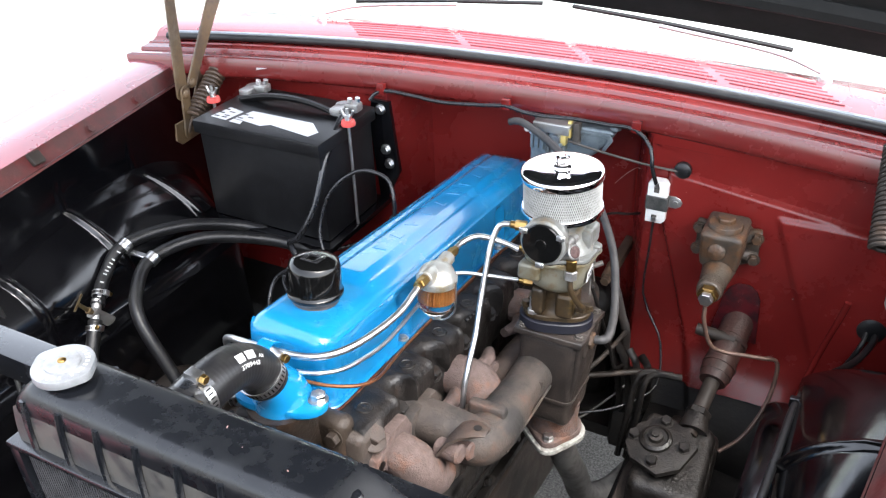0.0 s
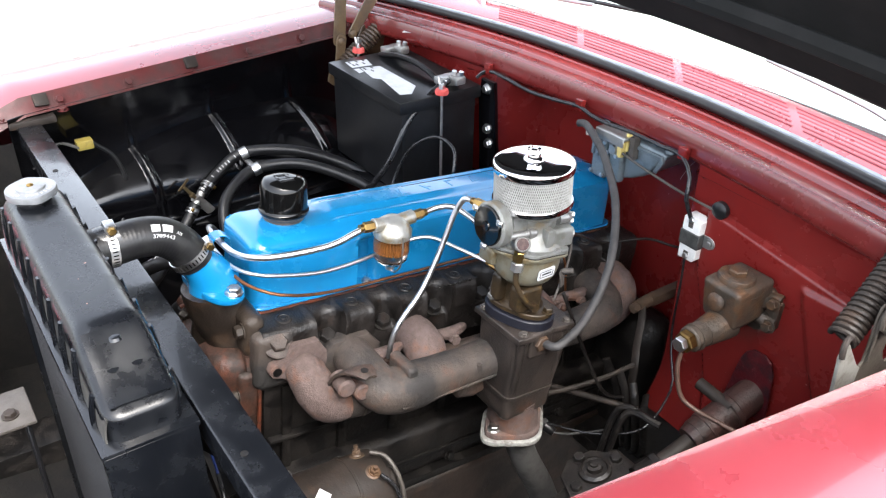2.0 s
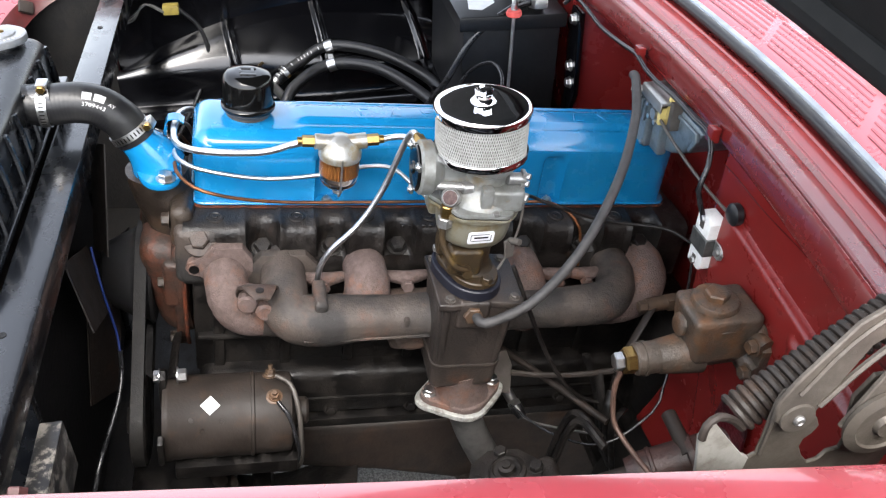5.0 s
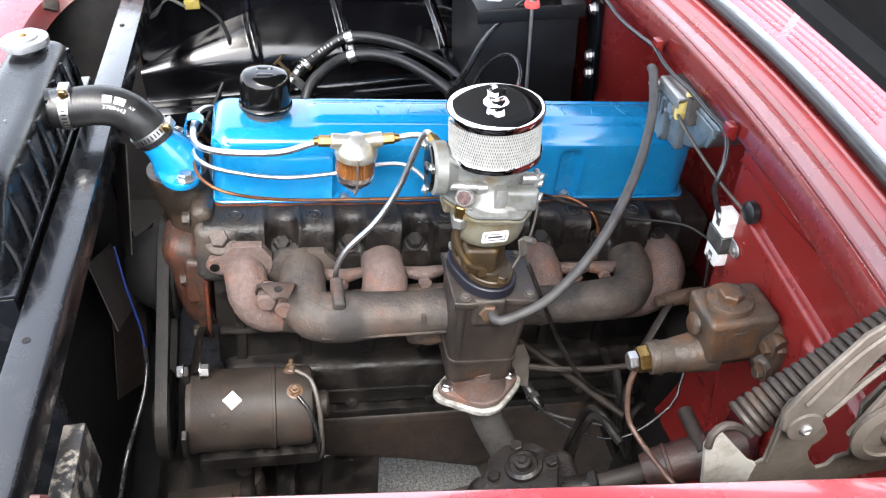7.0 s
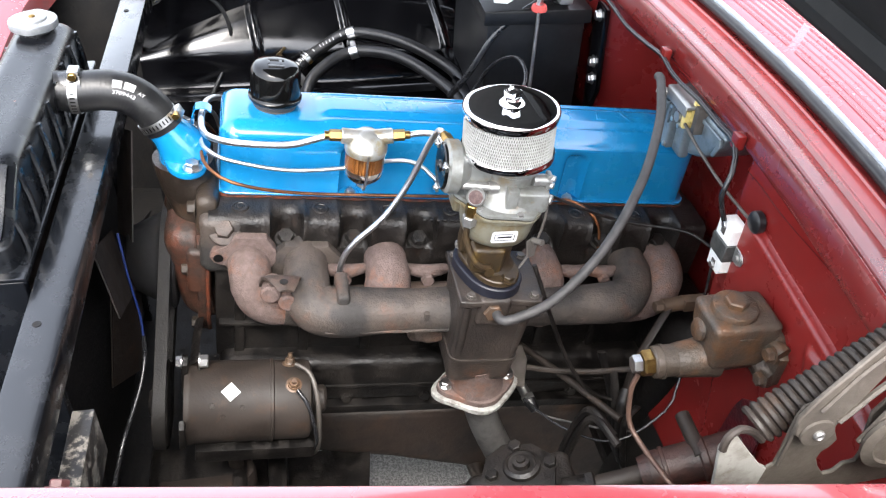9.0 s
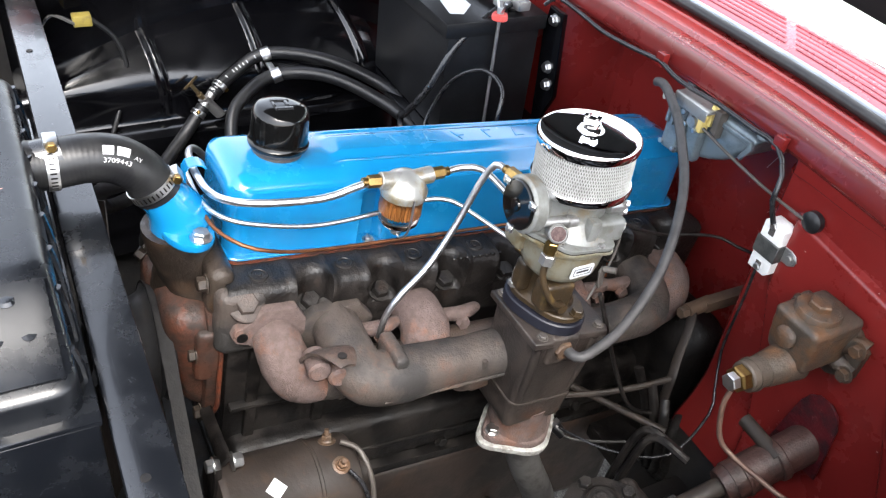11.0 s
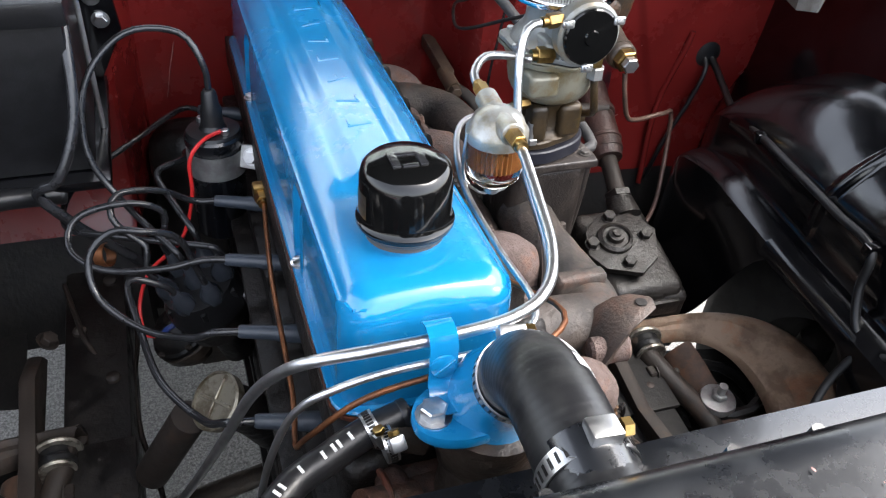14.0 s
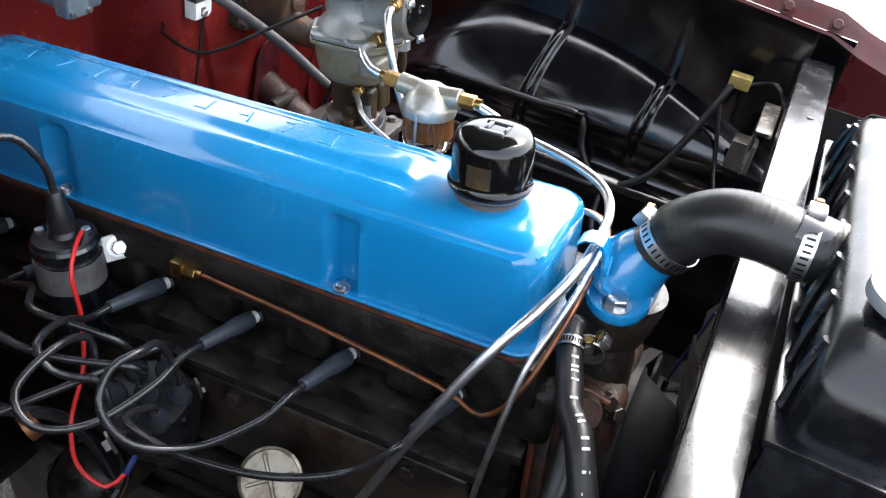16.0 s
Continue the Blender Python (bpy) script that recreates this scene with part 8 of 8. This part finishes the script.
rod(bm, w0 + Vector((0, -0.03, -0.012)), w0, 0.024, 0.019, seg=28)
hexa(bm, w0 + Vector((0.0, -0.004, 0)), (0.1, 0.93, 0.36), 0.021, 0.012)
part("worm_housing", bm, IRON, sg)
bm = B()
prism(bm, [(-0.045, -0.03), (-0.02, -0.05), (0.03, -0.05), (0.052, -0.02), (0.05, 0.03), (0.02, 0.05), (-0.03, 0.045), (-0.05, 0.01)], frame_of((0.418, 0.507, 0.562), (-0.08, -0.20, 0.97)), 0.010, 0.002)
part("side_cover", bm, IRON, sg)
cmn = frame_of((0.410, 0.510, 0.5715), (-0.08, -0.20, 0.97))
bm = B()
lathe(bm, [(0.026, 0), (0.025, 0.006), (0.020, 0.009), (0.018, 0.006), (0.012, 0.006), (0.011, 0.013), (0.006, 0.014), (0.006, 0.018), (0, 0.018)], cmn, 28)
part("adjuster", bm, IRON, sg)
for a in (20, 110, 200, 290):
    bm = B()
    hexa(bm, cmn @ Vector((0.040 * math.cos(radians(a)) + 0.006, 0.040 * math.sin(radians(a)), 0.0)), (-0.08, -0.20, 0.97), 0.009, 0.008, 0.011)
    part("cover_bolt", bm, IRON, sg)
col = thing("steering_column", "brown steering column jacket passing through the firewall", "steering column", (0.46, 0.68, 0.6))
d0, d1 = Vector((0.452, 0.555, 0.560)), Vector((0.482, 0.83, 0.668))
bm = B()
rod(bm, d0, d0 + (d1 - d0) * 0.44, 0.013)
part("shaft", bm, BROWN, col)
bm = B()
rod(bm, d0 + (d1 - d0) * 0.36, d0 + (d1 - d0) * 0.41, 0.022, 0.0255, seg=26)
rod(bm, d0 + (d1 - d0) * 0.405, d1, 0.0265, seg=26)
rod(bm, d0 + (d1 - d0) * 0.46, d0 + (d1 - d0) * 0.48, 0.0285, seg=26, bevel=0.001)
rod(bm, d0 + (d1 - d0) * 0.62, d0 + (d1 - d0) * 0.66, 0.0300, seg=26, bevel=0.002)
part("jacket", bm, mat("worn_maroon_paint", (0.042, 0.0185, 0.0145), (0.022, 0.0125, 0.0105), rough=0.5, scale=40, bump=0.6, bscale=160, col3=(0.065, 0.028, 0.022), scale3=30), col)
bm = B()
rod(bm, (0.415, 0.72, 0.650), (0.48, 0.72, 0.645), 0.010)
part("shift_shaft", bm, BROWN, col)
for dx in (-0.06, -0.045):
    bm = B()
    tube(bm, [(0.46 + dx, 0.64, 0.60), (0.41 + dx, 0.62, 0.60), (0.40 + dx, 0.60, 0.52), (0.39 + dx, 0.60, 0.42)], 0.006, 8)
    part("shift_lever", bm, DARK, col)
bm = B()
prism(bm, [(-0.040, -0.06), (0.040, -0.06), (0.034, 0.03), (0.026, 0.048), (0.013, 0.056), (-0.006, 0.055), (-0.018, 0.045), (-0.026, 0.026)], frame_of((0.470, 0.772, 0.672), (0, -1, 0)), 0.004, 0.0015, 2)
solo("column_cover_plate", bm, mat("crinkled_red_sealer", (0.07, 0.006, 0.009), (0.02, 0.008, 0.01), rough=0.3, scale=55, mix=(0.42, 0.60), bump=1.0, bscale=90, col3=(0.28, 0.17, 0.18), scale3=70, mix3=(0.62, 0.72)), "streaky red sealed plate round the column", "cover plate")

# ---- under the car ----
def frame_rail(sx, material, lab):
    x0, x1 = (0.35, 0.43) if sx > 0 else (-0.335, -0.255)
    r = thing("frame_rail", lab, "frame rail", (0.5 * (x0 + x1), 0.5, 0.34))
    b = B()
    box(b, (x0, -0.55, 0.34), (x1, 1.6, 0.45), 0.008)
    part("rail", b, material, r)
    for k in range(9):
        b = B()
        lathe(b, [(0.010, 0), (0.009, 0.004), (0.005, 0.0065), (0, 0.007)], Matrix.Translation((0.5 * (x0 + x1) + 0.02 * (-1) ** k, -0.02 + 0.09 * k, 0.4498)), 14)
        part("rivet", b, BROWN, r)
    b = B()
    box(b, (x0 - 0.004, 0.30, 0.449), (x1 + 0.004, 0.42, 0.456), 0.002)
    part("reinforcing_plate", b, material, r)
    return r


frame_rail(1, UNDERCOAT_SHADE, "black steel chassis frame rail")
frame_rail(-1, DARK, "dark greasy steel chassis frame rail")
bm = B()
box(bm, (-0.40, -0.02, 0.28), (0.43, 0.13, 0.40), 0.02, 3)
cross = thing("front_crossmember", "dark greasy steel front crossmember", "crossmember", (0.0, 0.05, 0.28))
part("beam", bm, DARK, cross)
for sx in (-1, 1):
    bm = B()
    box(bm, (sx * 0.29 - 0.05, 0.0, 0.396), (sx * 0.29 + 0.05, 0.11, 0.404), 0.002)
    part("mount_plate", bm, BROWN, cross)
    for y in (0.02, 0.09):
        bm = B()
        hexa(bm, (sx * 0.27, y, 0.403), (0, 0, 1), 0.010, 0.008, 0.014)
        part("bolt", bm, BROWN, cross)
bm = B()
box(bm, (-0.75, 0.72, 0.33), (0.75, 2.2, 0.36), 0.005)
solo("floor_pan", bm, DARK, "dark underside of the cabin floor", "floor pan")


def control_arm(sx):
    px = 0.433 if sx > 0 else 0.335
    arm = thing("control_arm", "rusty brown stamped upper control arm", "control arm", (sx * px, 0.33, 0.45), group="control arms")

    # an arched band round an open middle: turned-down inner rim, ridge, outer skirt
    RING = ((0.1105, 0.1105, 0.461), (0.110, 0.110, 0.468), (0.112, 0.112, 0.476), (0.118, 0.115, 0.4815), (0.136, 0.119, 0.4835), (0.143, 0.120, 0.4855), (0.151, 0.121, 0.4935), (0.165, 0.123, 0.4965), (0.186, 0.126, 0.4985), (0.200, 0.129, 0.495), (0.210, 0.132, 0.482), (0.226, 0.138, 0.462), (0.244, 0.143, 0.450), (0.246, 0.144, 0.43))

    def f(a, k):
        ax, ay, z = RING[k]
        ca, sa = math.cos(a), math.sin(a)
        z += 0.0025 * math.sin(3 * a + k) - 0.016 * abs(sa) ** 6
        return Vector((sx * (px + 0.003 + ax * abs(ca) ** 0.85 * (1 if ca > 0 else -1)), 0.303 + ay * abs(sa) ** 0.9 * (1 if sa > 0 else -1), z))
    b = B()
    sheet(b, f, lin(radians(-96), radians(96), 48), range(14), -0.004 * sx)
    part("arm", b, DUSTY_LIT_BROWN if sx > 0 else BROWN, arm, "dusty rust brown arm with an arched rim, painted paler as if lit" if sx > 0 else "")
    b = B()
    tube(b, [(sx * (px - 0.006), 0.425, 0.459), (sx * (px - 0.002), 0.39, 0.457), (sx * (px + 0.012), 0.35, 0.449), (sx * (px + 0.036), 0.30, 0.436), (sx * (px + 0.045), 0.26, 0.428), (sx * (px + 0.036), 0.21, 0.440), (sx * px, 0.17, 0.457)], 0.0145, 16)
    part("pivot_shaft", b, BROWN, arm)
    for y, s in ((0.396, 1), (0.196, -1)):
        b = B()
        lathe(b, [(0.014, -0.006), (0.021, -0.006), (0.022, -0.002), (0.022, 0.002), (0.019, 0.005), (0.019, 0.014), (0.024, 0.016)], frame_of((sx * (px + 0.002), y, 0.459), (0.1 * sx, s, 0)), 28)
        part("bushing", b, RUBBER, arm)
        for q, r in ((-0.009, 0.0205), (0.017, 0.027)):
            b = B()
            lathe(b, [(0.013, -0.002), (r, -0.003), (r + 0.0015, 0), (r, 0.003), (0.013, 0.002)], frame_of((sx * (px + 0.002), y + s * q, 0.459), (0.1 * sx, s, 0)), 28)
            part("washer", b, BUSH_STEEL, arm, "worn steel bushing washer")
    for y in (0.360, 0.235):
        b = B()
        rod(b, (sx * (px - 0.030), y, 0.449), (sx * (px + 0.03), y - 0.004, 0.449), 0.0065, seg=14)
        hexa(b, (sx * (px - 0.004), y, 0.449), (-sx, 0, 0), 0.013, 0.011, 0.015)
        part("bolt", b, BROWN, arm)
    b = B()
    tube(b, [(sx * (px + 0.050), 0.395, 0.446), (sx * (px + 0.055), 0.36, 0.440), (sx * (px + 0.060), 0.315, 0.428), (sx * (px + 0.063), 0.25, 0.422)], 0.024, 12, flat=0.4)
    part("tower_strap", b, RUST_STRAP, arm, "rust brown strap below the shock mount")
    b = B()
    lathe(b, [(0.022, -0.06), (0.026, -0.02), (0.024, 0.008), (0.012, 0.014), (0, 0.014)], Matrix.Translation((sx * (px + 0.225), 0.33, 0.49)), 20)
    part("ball_joint", b, DARK, arm)
    b = B()
    spring(b, (sx * (px + 0.097), 0.32, 0.20), (sx * (px + 0.087), 0.33, 0.45), 0.055, 0.008, 6)
    part("coil_spring", b, DARK, arm)
    return arm


for sx in (-1, 1):
    control_arm(sx)


def shock(x, y, z):
    s = thing("shock_absorber", "shock absorber top with a zinc cup washer", "shock absorber", (x, y, z - 0.2), group="shock absorbers")
    b = B()
    rod(b, (x, y, z - 0.25), (x, y, z - 0.02), 0.024)
    part("tube", b, DARK, s)
    b = B()
    lathe(b, [(0.024, -0.012), (0.026, -0.006), (0.024, 0.0), (0.012, 0.002)], Matrix.Translation((x, y, z)), 24)
    part("cup_washer", b, ZINC, s)
    b = B()
    rod(b, (x, y, z), (x, y, z + 0.025), 0.006, seg=12)
    hexa(b, (x, y, z + 0.003), (0, 0, 1), 0.011, 0.007)
    part("stud", b, ZINC, s)


shock(0.494, 0.300, 0.452)
shock(-0.353, 0.288, 0.442)


def wheel(sx):
    w = thing("wheel", "black tyre on a dark steel wheel inside the wheel arch", "wheel", (sx * 0.74, 0.25, 0), group="wheels")
    b = B()
    lathe(b, [(0.20, -0.085), (0.29, -0.095), (0.325, -0.075), (0.332, -0.04), (0.332, 0.04), (0.325, 0.075), (0.29, 0.095), (0.20, 0.085), (0.20, -0.085)], frame_of((sx * 0.76, 0.25, 0.332), (1, 0, 0)), 48, close=False)
    part("tyre", b, TYRE, w)
    b = B()
    lathe(b, [(0.0, 0.02), (0.12, 0.03), (0.17, 0.0), (0.20, 0.06), (0.205, 0.085)], frame_of((sx * 0.76, 0.25, 0.332), (sx, 0, 0)), 40, close=False)
    part("rim", b, DARK, w)


for sx in (-1, 1):
    wheel(sx)

pumpf = thing("fuel_pump", "dark domed mechanical fuel pump low on the block", "fuel pump", (-0.16, 0.47, 0.50), ENGINE)
FP = frame_of((-0.180, 0.563, 0.528), (-0.5, -0.1, 0.85))
bm = B()
lathe(bm, [(0.024, -0.045), (0.036, -0.028), (0.038, -0.018), (0.043, -0.016), (0.044, -0.003), (0.0425, -0.001)], FP, 32)
box(bm, (-0.165, 0.535, 0.488), (-0.08, 0.59, 0.528), 0.006)
part("body", bm, GREASE, pumpf)
bm = B()
lathe(bm, [(0.0425, 0.0), (0.044, 0.002), (0.043, 0.006), (0.039, 0.008), (0.036, 0.016), (0.027, 0.024), (0.012, 0.028), (0.008, 0.033), (0, 0.034)], FP, 32)
part("dome", bm, DARK, pumpf, "oily black pump dome")
for k in range(6):
    a = radians(60 * k)
    bm = B()
    hexa(bm, FP @ Vector((0.040 * math.cos(a), 0.040 * math.sin(a), 0.006)), (-0.5, -0.1, 0.85), 0.0045, 0.004)
    part("rim_screw", bm, BROWN, pumpf)
line("steering_link", [(-0.36, 0.40, 0.27), (-0.10, 0.47, 0.24), (0.34, 0.56, 0.24)], 0.016, GREASE, "greasy brown steering link below the engine", "steering link", BODY, 14)
bm = B()
tube(bm, [(-0.32, 0.10, 0.40), (-0.24, 0.12, 0.42), (-0.12, 0.14, 0.43)], 0.03, 12)
solo("engine_mount", bm, DARK, "dark engine mount bracket", "engine mount")

bm = B()
sheet(bm, lambda u, y: Vector((0.13 + 0.24 * u, y - 0.03 * u, 0.30 + 0.07 * u + 0.012 * math.sin(24 * y) * (1 - u))), lin(0, 1, 8), lin(0.10, 0.335, 10), 0.005)
box(bm, (0.14, 0.16, 0.30), (0.30, 0.19, 0.36), 0.006)
hexa(bm, (0.29, 0.26, 0.352), (0, 0, 1), 0.011, 0.009, 0.015)
solo("engine_mount", bm, DARK, "dark engine mount bracket reaching to the frame rail", "engine mount")

bm = B()
lathe(bm, [(0.027, 0.33), (0.029, 0.336), (0.029, 0.375), (0.026, 0.385), (0.012, 0.387), (0.011, 0.425), (0, 0.425)], Matrix.Translation((0.216, 0.114, 0)), 28)
solo("rubber_mount", bm, BROWN, "brown round rubber mount with a stud below the generator", "engine mount")
line("brake_line", [(-0.262, 0.70, 0.41), (-0.248, 0.64, 0.40), (-0.255, 0.55, 0.40), (-0.252, 0.47, 0.39), (-0.238, 0.41, 0.38), (-0.22, 0.30, 0.36)], 0.0035, BROWN, "dark brake line under the engine", "brake line", BODY)
line("brake_line", [(-0.335, 0.70, 0.455), (-0.318, 0.63, 0.455), (-0.308, 0.59, 0.455), (-0.288, 0.55, 0.44), (-0.279, 0.50, 0.42), (-0.285, 0.40, 0.40)], 0.0035, BROWN, "dark brake line along the frame rail", "brake line", BODY)
for sx in (-1, 1):
    bm = B()
    prism(bm, [(0.10, 0.44), (0.58, 0.44), (0.56, 0.47), (0.50, 0.50), (0.42, 0.485), (0.30, 0.47), (0.20, 0.49), (0.12, 0.475)], Matrix(((0, 0, 1, sx * 0.395 - (0.03 if sx > 0 else -0.02)), (1, 0, 0, 0), (0, 1, 0, 0), (0, 0, 0, 1))), 0.02, 0.006)
    hexa(bm, (sx * 0.355, 0.60, 0.452), (-sx * 0.5, 0, 0.8), 0.011, 0.010, 0.015)
    solo("shock_tower", bm, BROWN, "greasy brown suspension bracket on the frame", "bracket", group="suspension brackets")

# wiring on the driver's inner fender
line("wiring_loom", [(0.683, 0.776, 0.690), (0.684, 0.758, 0.682), (0.660, 0.69, 0.682), (0.618, 0.605, 0.700), (0.594, 0.512, 0.722), (0.587, 0.42, 0.728), (0.582, 0.34, 0.732), (0.577, 0.272, 0.735), (0.570, 0.255, 0.690), (0.560, 0.225, 0.655), (0.560, 0.19, 0.650), (0.572, 0.14, 0.69), (0.592, 0.105, 0.77), (0.606, 0.086, 0.825), (0.616, 0.078, 0.848)], 0.0055, RUBBER, "taped black wiring loom across the inner fender", "wiring loom", BODY)
line("wiring_loom", [(0.562, 0.205, 0.652), (0.53, 0.20, 0.60), (0.50, 0.18, 0.56)], 0.005, RUBBER, "taped black wiring loom dropping to the frame", "wiring loom", BODY)
line("wiring_loom", [(0.606, 0.088, 0.82), (0.595, 0.07, 0.76), (0.575, 0.05, 0.70), (0.56, 0.02, 0.66)], 0.0035, RUBBER, "thin black wiring branch", "wiring loom", BODY)
for x, y, z in ((0.592, 0.512, 0.722), (0.576, 0.272, 0.735)):
    bm = B()
    box(bm, (x - 0.008, y - 0.006, z - 0.008), (x + 0.010, y + 0.006, z + 0.007), 0.002)
    solo("loom_clip", bm, BLACK, "black clip holding the wiring loom", "clip", group="loom clips")
for sx in (-1, 1):
    x = 0.620 if sx > 0 else -0.580
    cn = thing("wire_connector", "yellowed plastic wire connector with thin leads", "connector", (x, 0.066, 0.84), group="wire connectors")
    bm = B()
    box(bm, (x - 0.011, 0.056, 0.840), (x + 0.011, 0.086, 0.858), 0.002)
    part("housing", bm, mat("aged_yellow_plastic", (0.28, 0.22, 0.05), (0.18, 0.13, 0.04), rough=0.45, scale=60), cn)
    for k in range(3):
        bm = B()
        tube(bm, [(x - sx * 0.006 + 0.005 * k, 0.058, 0.848), (x - sx * 0.005, 0.03 - 0.004 * k, 0.862), (x - sx * 0.015, 0.0, 0.845 - 0.005 * k), (x - sx * 0.02, -0.03, 0.83)], 0.0018, 6)
        part("lead", bm, (WIRE, GREY_STEEL, HOSE_GREY)[k], cn)
line("wiring_loom", [(-0.580, 0.086, 0.848), (-0.575, 0.12, 0.81), (-0.565, 0.13, 0.75), (-0.54, 0.10, 0.68), (-0.46, 0.05, 0.62)], 0.004, RUBBER, "dark wiring on the inner fender", "wiring loom", BODY)
relay = thing("relay", "small grey metal relay box on the inner fender", "relay", (0.585, 0.03, 0.74))
bm = B()
box(bm, (0.565, 0.015, 0.74), (0.60, 0.05, 0.785), 0.004)
part("can", bm, GREY_STEEL, relay)

# fittings at the radiator front and the firewall
lp = thing("latch_support", "pale grey steel latch support in front of the radiator", "bracket", (0.02, -0.20, 0.42))
bm = B()
box(bm, (-0.026, -0.228, 0.748), (0.056, -0.172, 0.753), 0.002, 2)
part("plate", bm, GREY_STEEL, lp)
bm = B()
hexa(bm, (0.028, -0.199, 0.7532), (0, 0, 1), 0.008, 0.006, 0.011)
part("bolt", bm, BROWN, lp)
bm = B()
for x0, x1, z0, z1 in ((-0.02, -0.004, 0.42, 0.749), (0.034, 0.05, 0.42, 0.749), (-0.006, 0.036, 0.69, 0.749), (-0.006, 0.036, 0.42, 0.52)):
    box(bm, (x0, -0.186, z0), (x1, -0.180, z1), 0.002, 1)
part("slotted_brace", bm, PLASTIC, lp, "black slotted brace")
bm = B()
lathe(bm, [(0.022, 0), (0.022, 0.006), (0.014, 0.010), (0, 0.010)], frame_of((0.678, 0.779, 0.692), (0, -1, 0)), 24)
solo("grommet", bm, RUBBER, "large black rubber firewall grommet", "grommet")
line("wiring_loom", [(0.672, 0.774, 0.690), (0.668, 0.755, 0.672), (0.650, 0.748, 0.62), (0.620, 0.742, 0.55), (0.600, 0.735, 0.48)], 0.0038, RUBBER, "thin black cable hanging from the firewall grommet", "wiring loom", BODY)
bm = B()
tube(bm, [(0.635, wall_y(0.635, 0.737) - 0.003, 0.737), (0.630, wall_y(0.630, 0.709) - 0.003, 0.709), (0.608, wall_y(0.608, 0.600) - 0.003, 0.600), (0.584, wall_y(0.584, 0.480) - 0.003, 0.480)], 0.006, 12, flat=0.8)
part("pressed_ridge", bm, RED, firewall)
bm = B()
prism(bm, [(-0.045, -0.028), (0.05, -0.020), (0.04, 0.026), (-0.05, 0.016)], Matrix.Translation((-0.468, 0.785, 0.9905)) @ Matrix.Rotation(radians(12), 4, "X") @ Matrix.Rotation(radians(25), 4, "Z"), 0.0006)
solo("paper_tag", bm, PAPER, "white paper tag lying on the cowl ledge", "paper tag")
# generator wires
line("generator_wire", [(0.232, 0.238, 0.618), (0.245, 0.258, 0.612), (0.27, 0.268, 0.59), (0.285, 0.272, 0.55), (0.275, 0.275, 0.49), (0.25, 0.27, 0.44), (0.22, 0.25, 0.40)], 0.0035, GREY_STEEL, "pale cloth generator wire", "wire")
line("generator_wire", [(0.264, 0.24, 0.60), (0.28, 0.255, 0.585), (0.288, 0.265, 0.55), (0.278, 0.272, 0.50), (0.252, 0.266, 0.44)], 0.003, WIRE, "dark cloth-covered generator wire", "wire")
line("headlamp_wire", [(0.13, 0.0, 0.80), (0.15, 0.005, 0.74), (0.165, 0.012, 0.68), (0.18, 0.013, 0.65)], 0.0018, BLUE_WIRE, "thin blue wire behind the radiator bar", "wire", BODY)
line("headlamp_loom", [(0.178, 0.013, 0.655), (0.19, 0.012, 0.63), (0.22, 0.006, 0.605), (0.26, -0.008, 0.58), (0.30, -0.02, 0.56), (0.36, -0.04, 0.50)], 0.0034, WIRE, "black taped wiring behind the radiator bar", "wire", BODY)
snd = thing("pressure_sender", "small black and zinc sender with a loose wire beside the block", "sender", (0.232, 0.62, 0.50), ENGINE)
bm = B()
rod(bm, (0.12, 0.585, 0.538), (0.200, 0.604, 0.520), 0.006, seg=12)
part("adapter_pipe", bm, BROWN, snd)
bm = B()
rod(bm, (0.196, 0.603, 0.521), (0.214, 0.609, 0.516), 0.0085, seg=16, bevel=0.001)
hexa(bm, (0.214, 0.609, 0.516), (0.9, 0.32, -0.25), 0.0115, 0.008)
part("body", bm, STEEL, snd, "bright zinc hex body")
bm = B()
rod(bm, (0.222, 0.612, 0.514), (0.240, 0.619, 0.508), 0.010, 0.008, seg=16, bevel=0.001)
part("cap", bm, PLASTIC, snd, "black plastic terminal cap")
bm = B()
tube(bm, [(0.240, 0.619, 0.508), (0.255, 0.640, 0.508), (0.28, 0.70, 0.512), (0.31, 0.76, 0.53)], 0.0022, 8)
part("wire", bm, HOSE_GREY, snd)
bm = B()
prism(bm, [(-0.014, -0.030), (0.010, -0.034), (0.016, 0.010), (0.008, 0.034), (-0.008, 0.034), (-0.014, 0.010)], frame_of((0.215, 0.578, 0.585), (0.85, 0.15, 0.5)), 0.004, 0.001, 1)
solo("clutch_lever", bm, GREY_STEEL, "worn grey steel lever plate beside the exhaust flange", "lever", ENGINE)
# linkage behind the carburettor
line("throttle_rod", [(0.28, 0.53, 0.84), (0.30, 0.60, 0.70), (0.30, 0.66, 0.62), (0.31, 0.72, 0.60)], 0.003, DARK, "thin dark throttle rod", "linkage rod")
line("clutch_rod", [(0.15, 0.58, 0.585), (0.24, 0.64, 0.592), (0.34, 0.70, 0.60)], 0.0055, BROWN, "grey steel linkage rod beside the block", "linkage rod")
line("choke_cable", [(0.26, 0.535, 0.935), (0.24, 0.60, 0.90), (0.21, 0.68, 0.86), (0.23, 0.76, 0.86), (0.26, 0.79, 0.855), (0.282, 0.812, 0.853)], 0.0022, DARK, "thin dark control cable to the firewall", "cable")
tp_ = thing("transmission_linkage", "dark shift linkage levers behind the engine", "linkage", (0.33, 0.70, 0.5))
for k in range(4):
    bm = B()
    tube(bm, [(0.27 + 0.02 * k, 0.66 + 0.015 * k, 0.63 - 0.02 * k), (0.29 + 0.02 * k, 0.68, 0.56), (0.30 + 0.015 * k, 0.70, 0.45), (0.28, 0.74, 0.38)], 0.007, 8, flat=0.5)
    part("lever", bm, DARK, tp_)
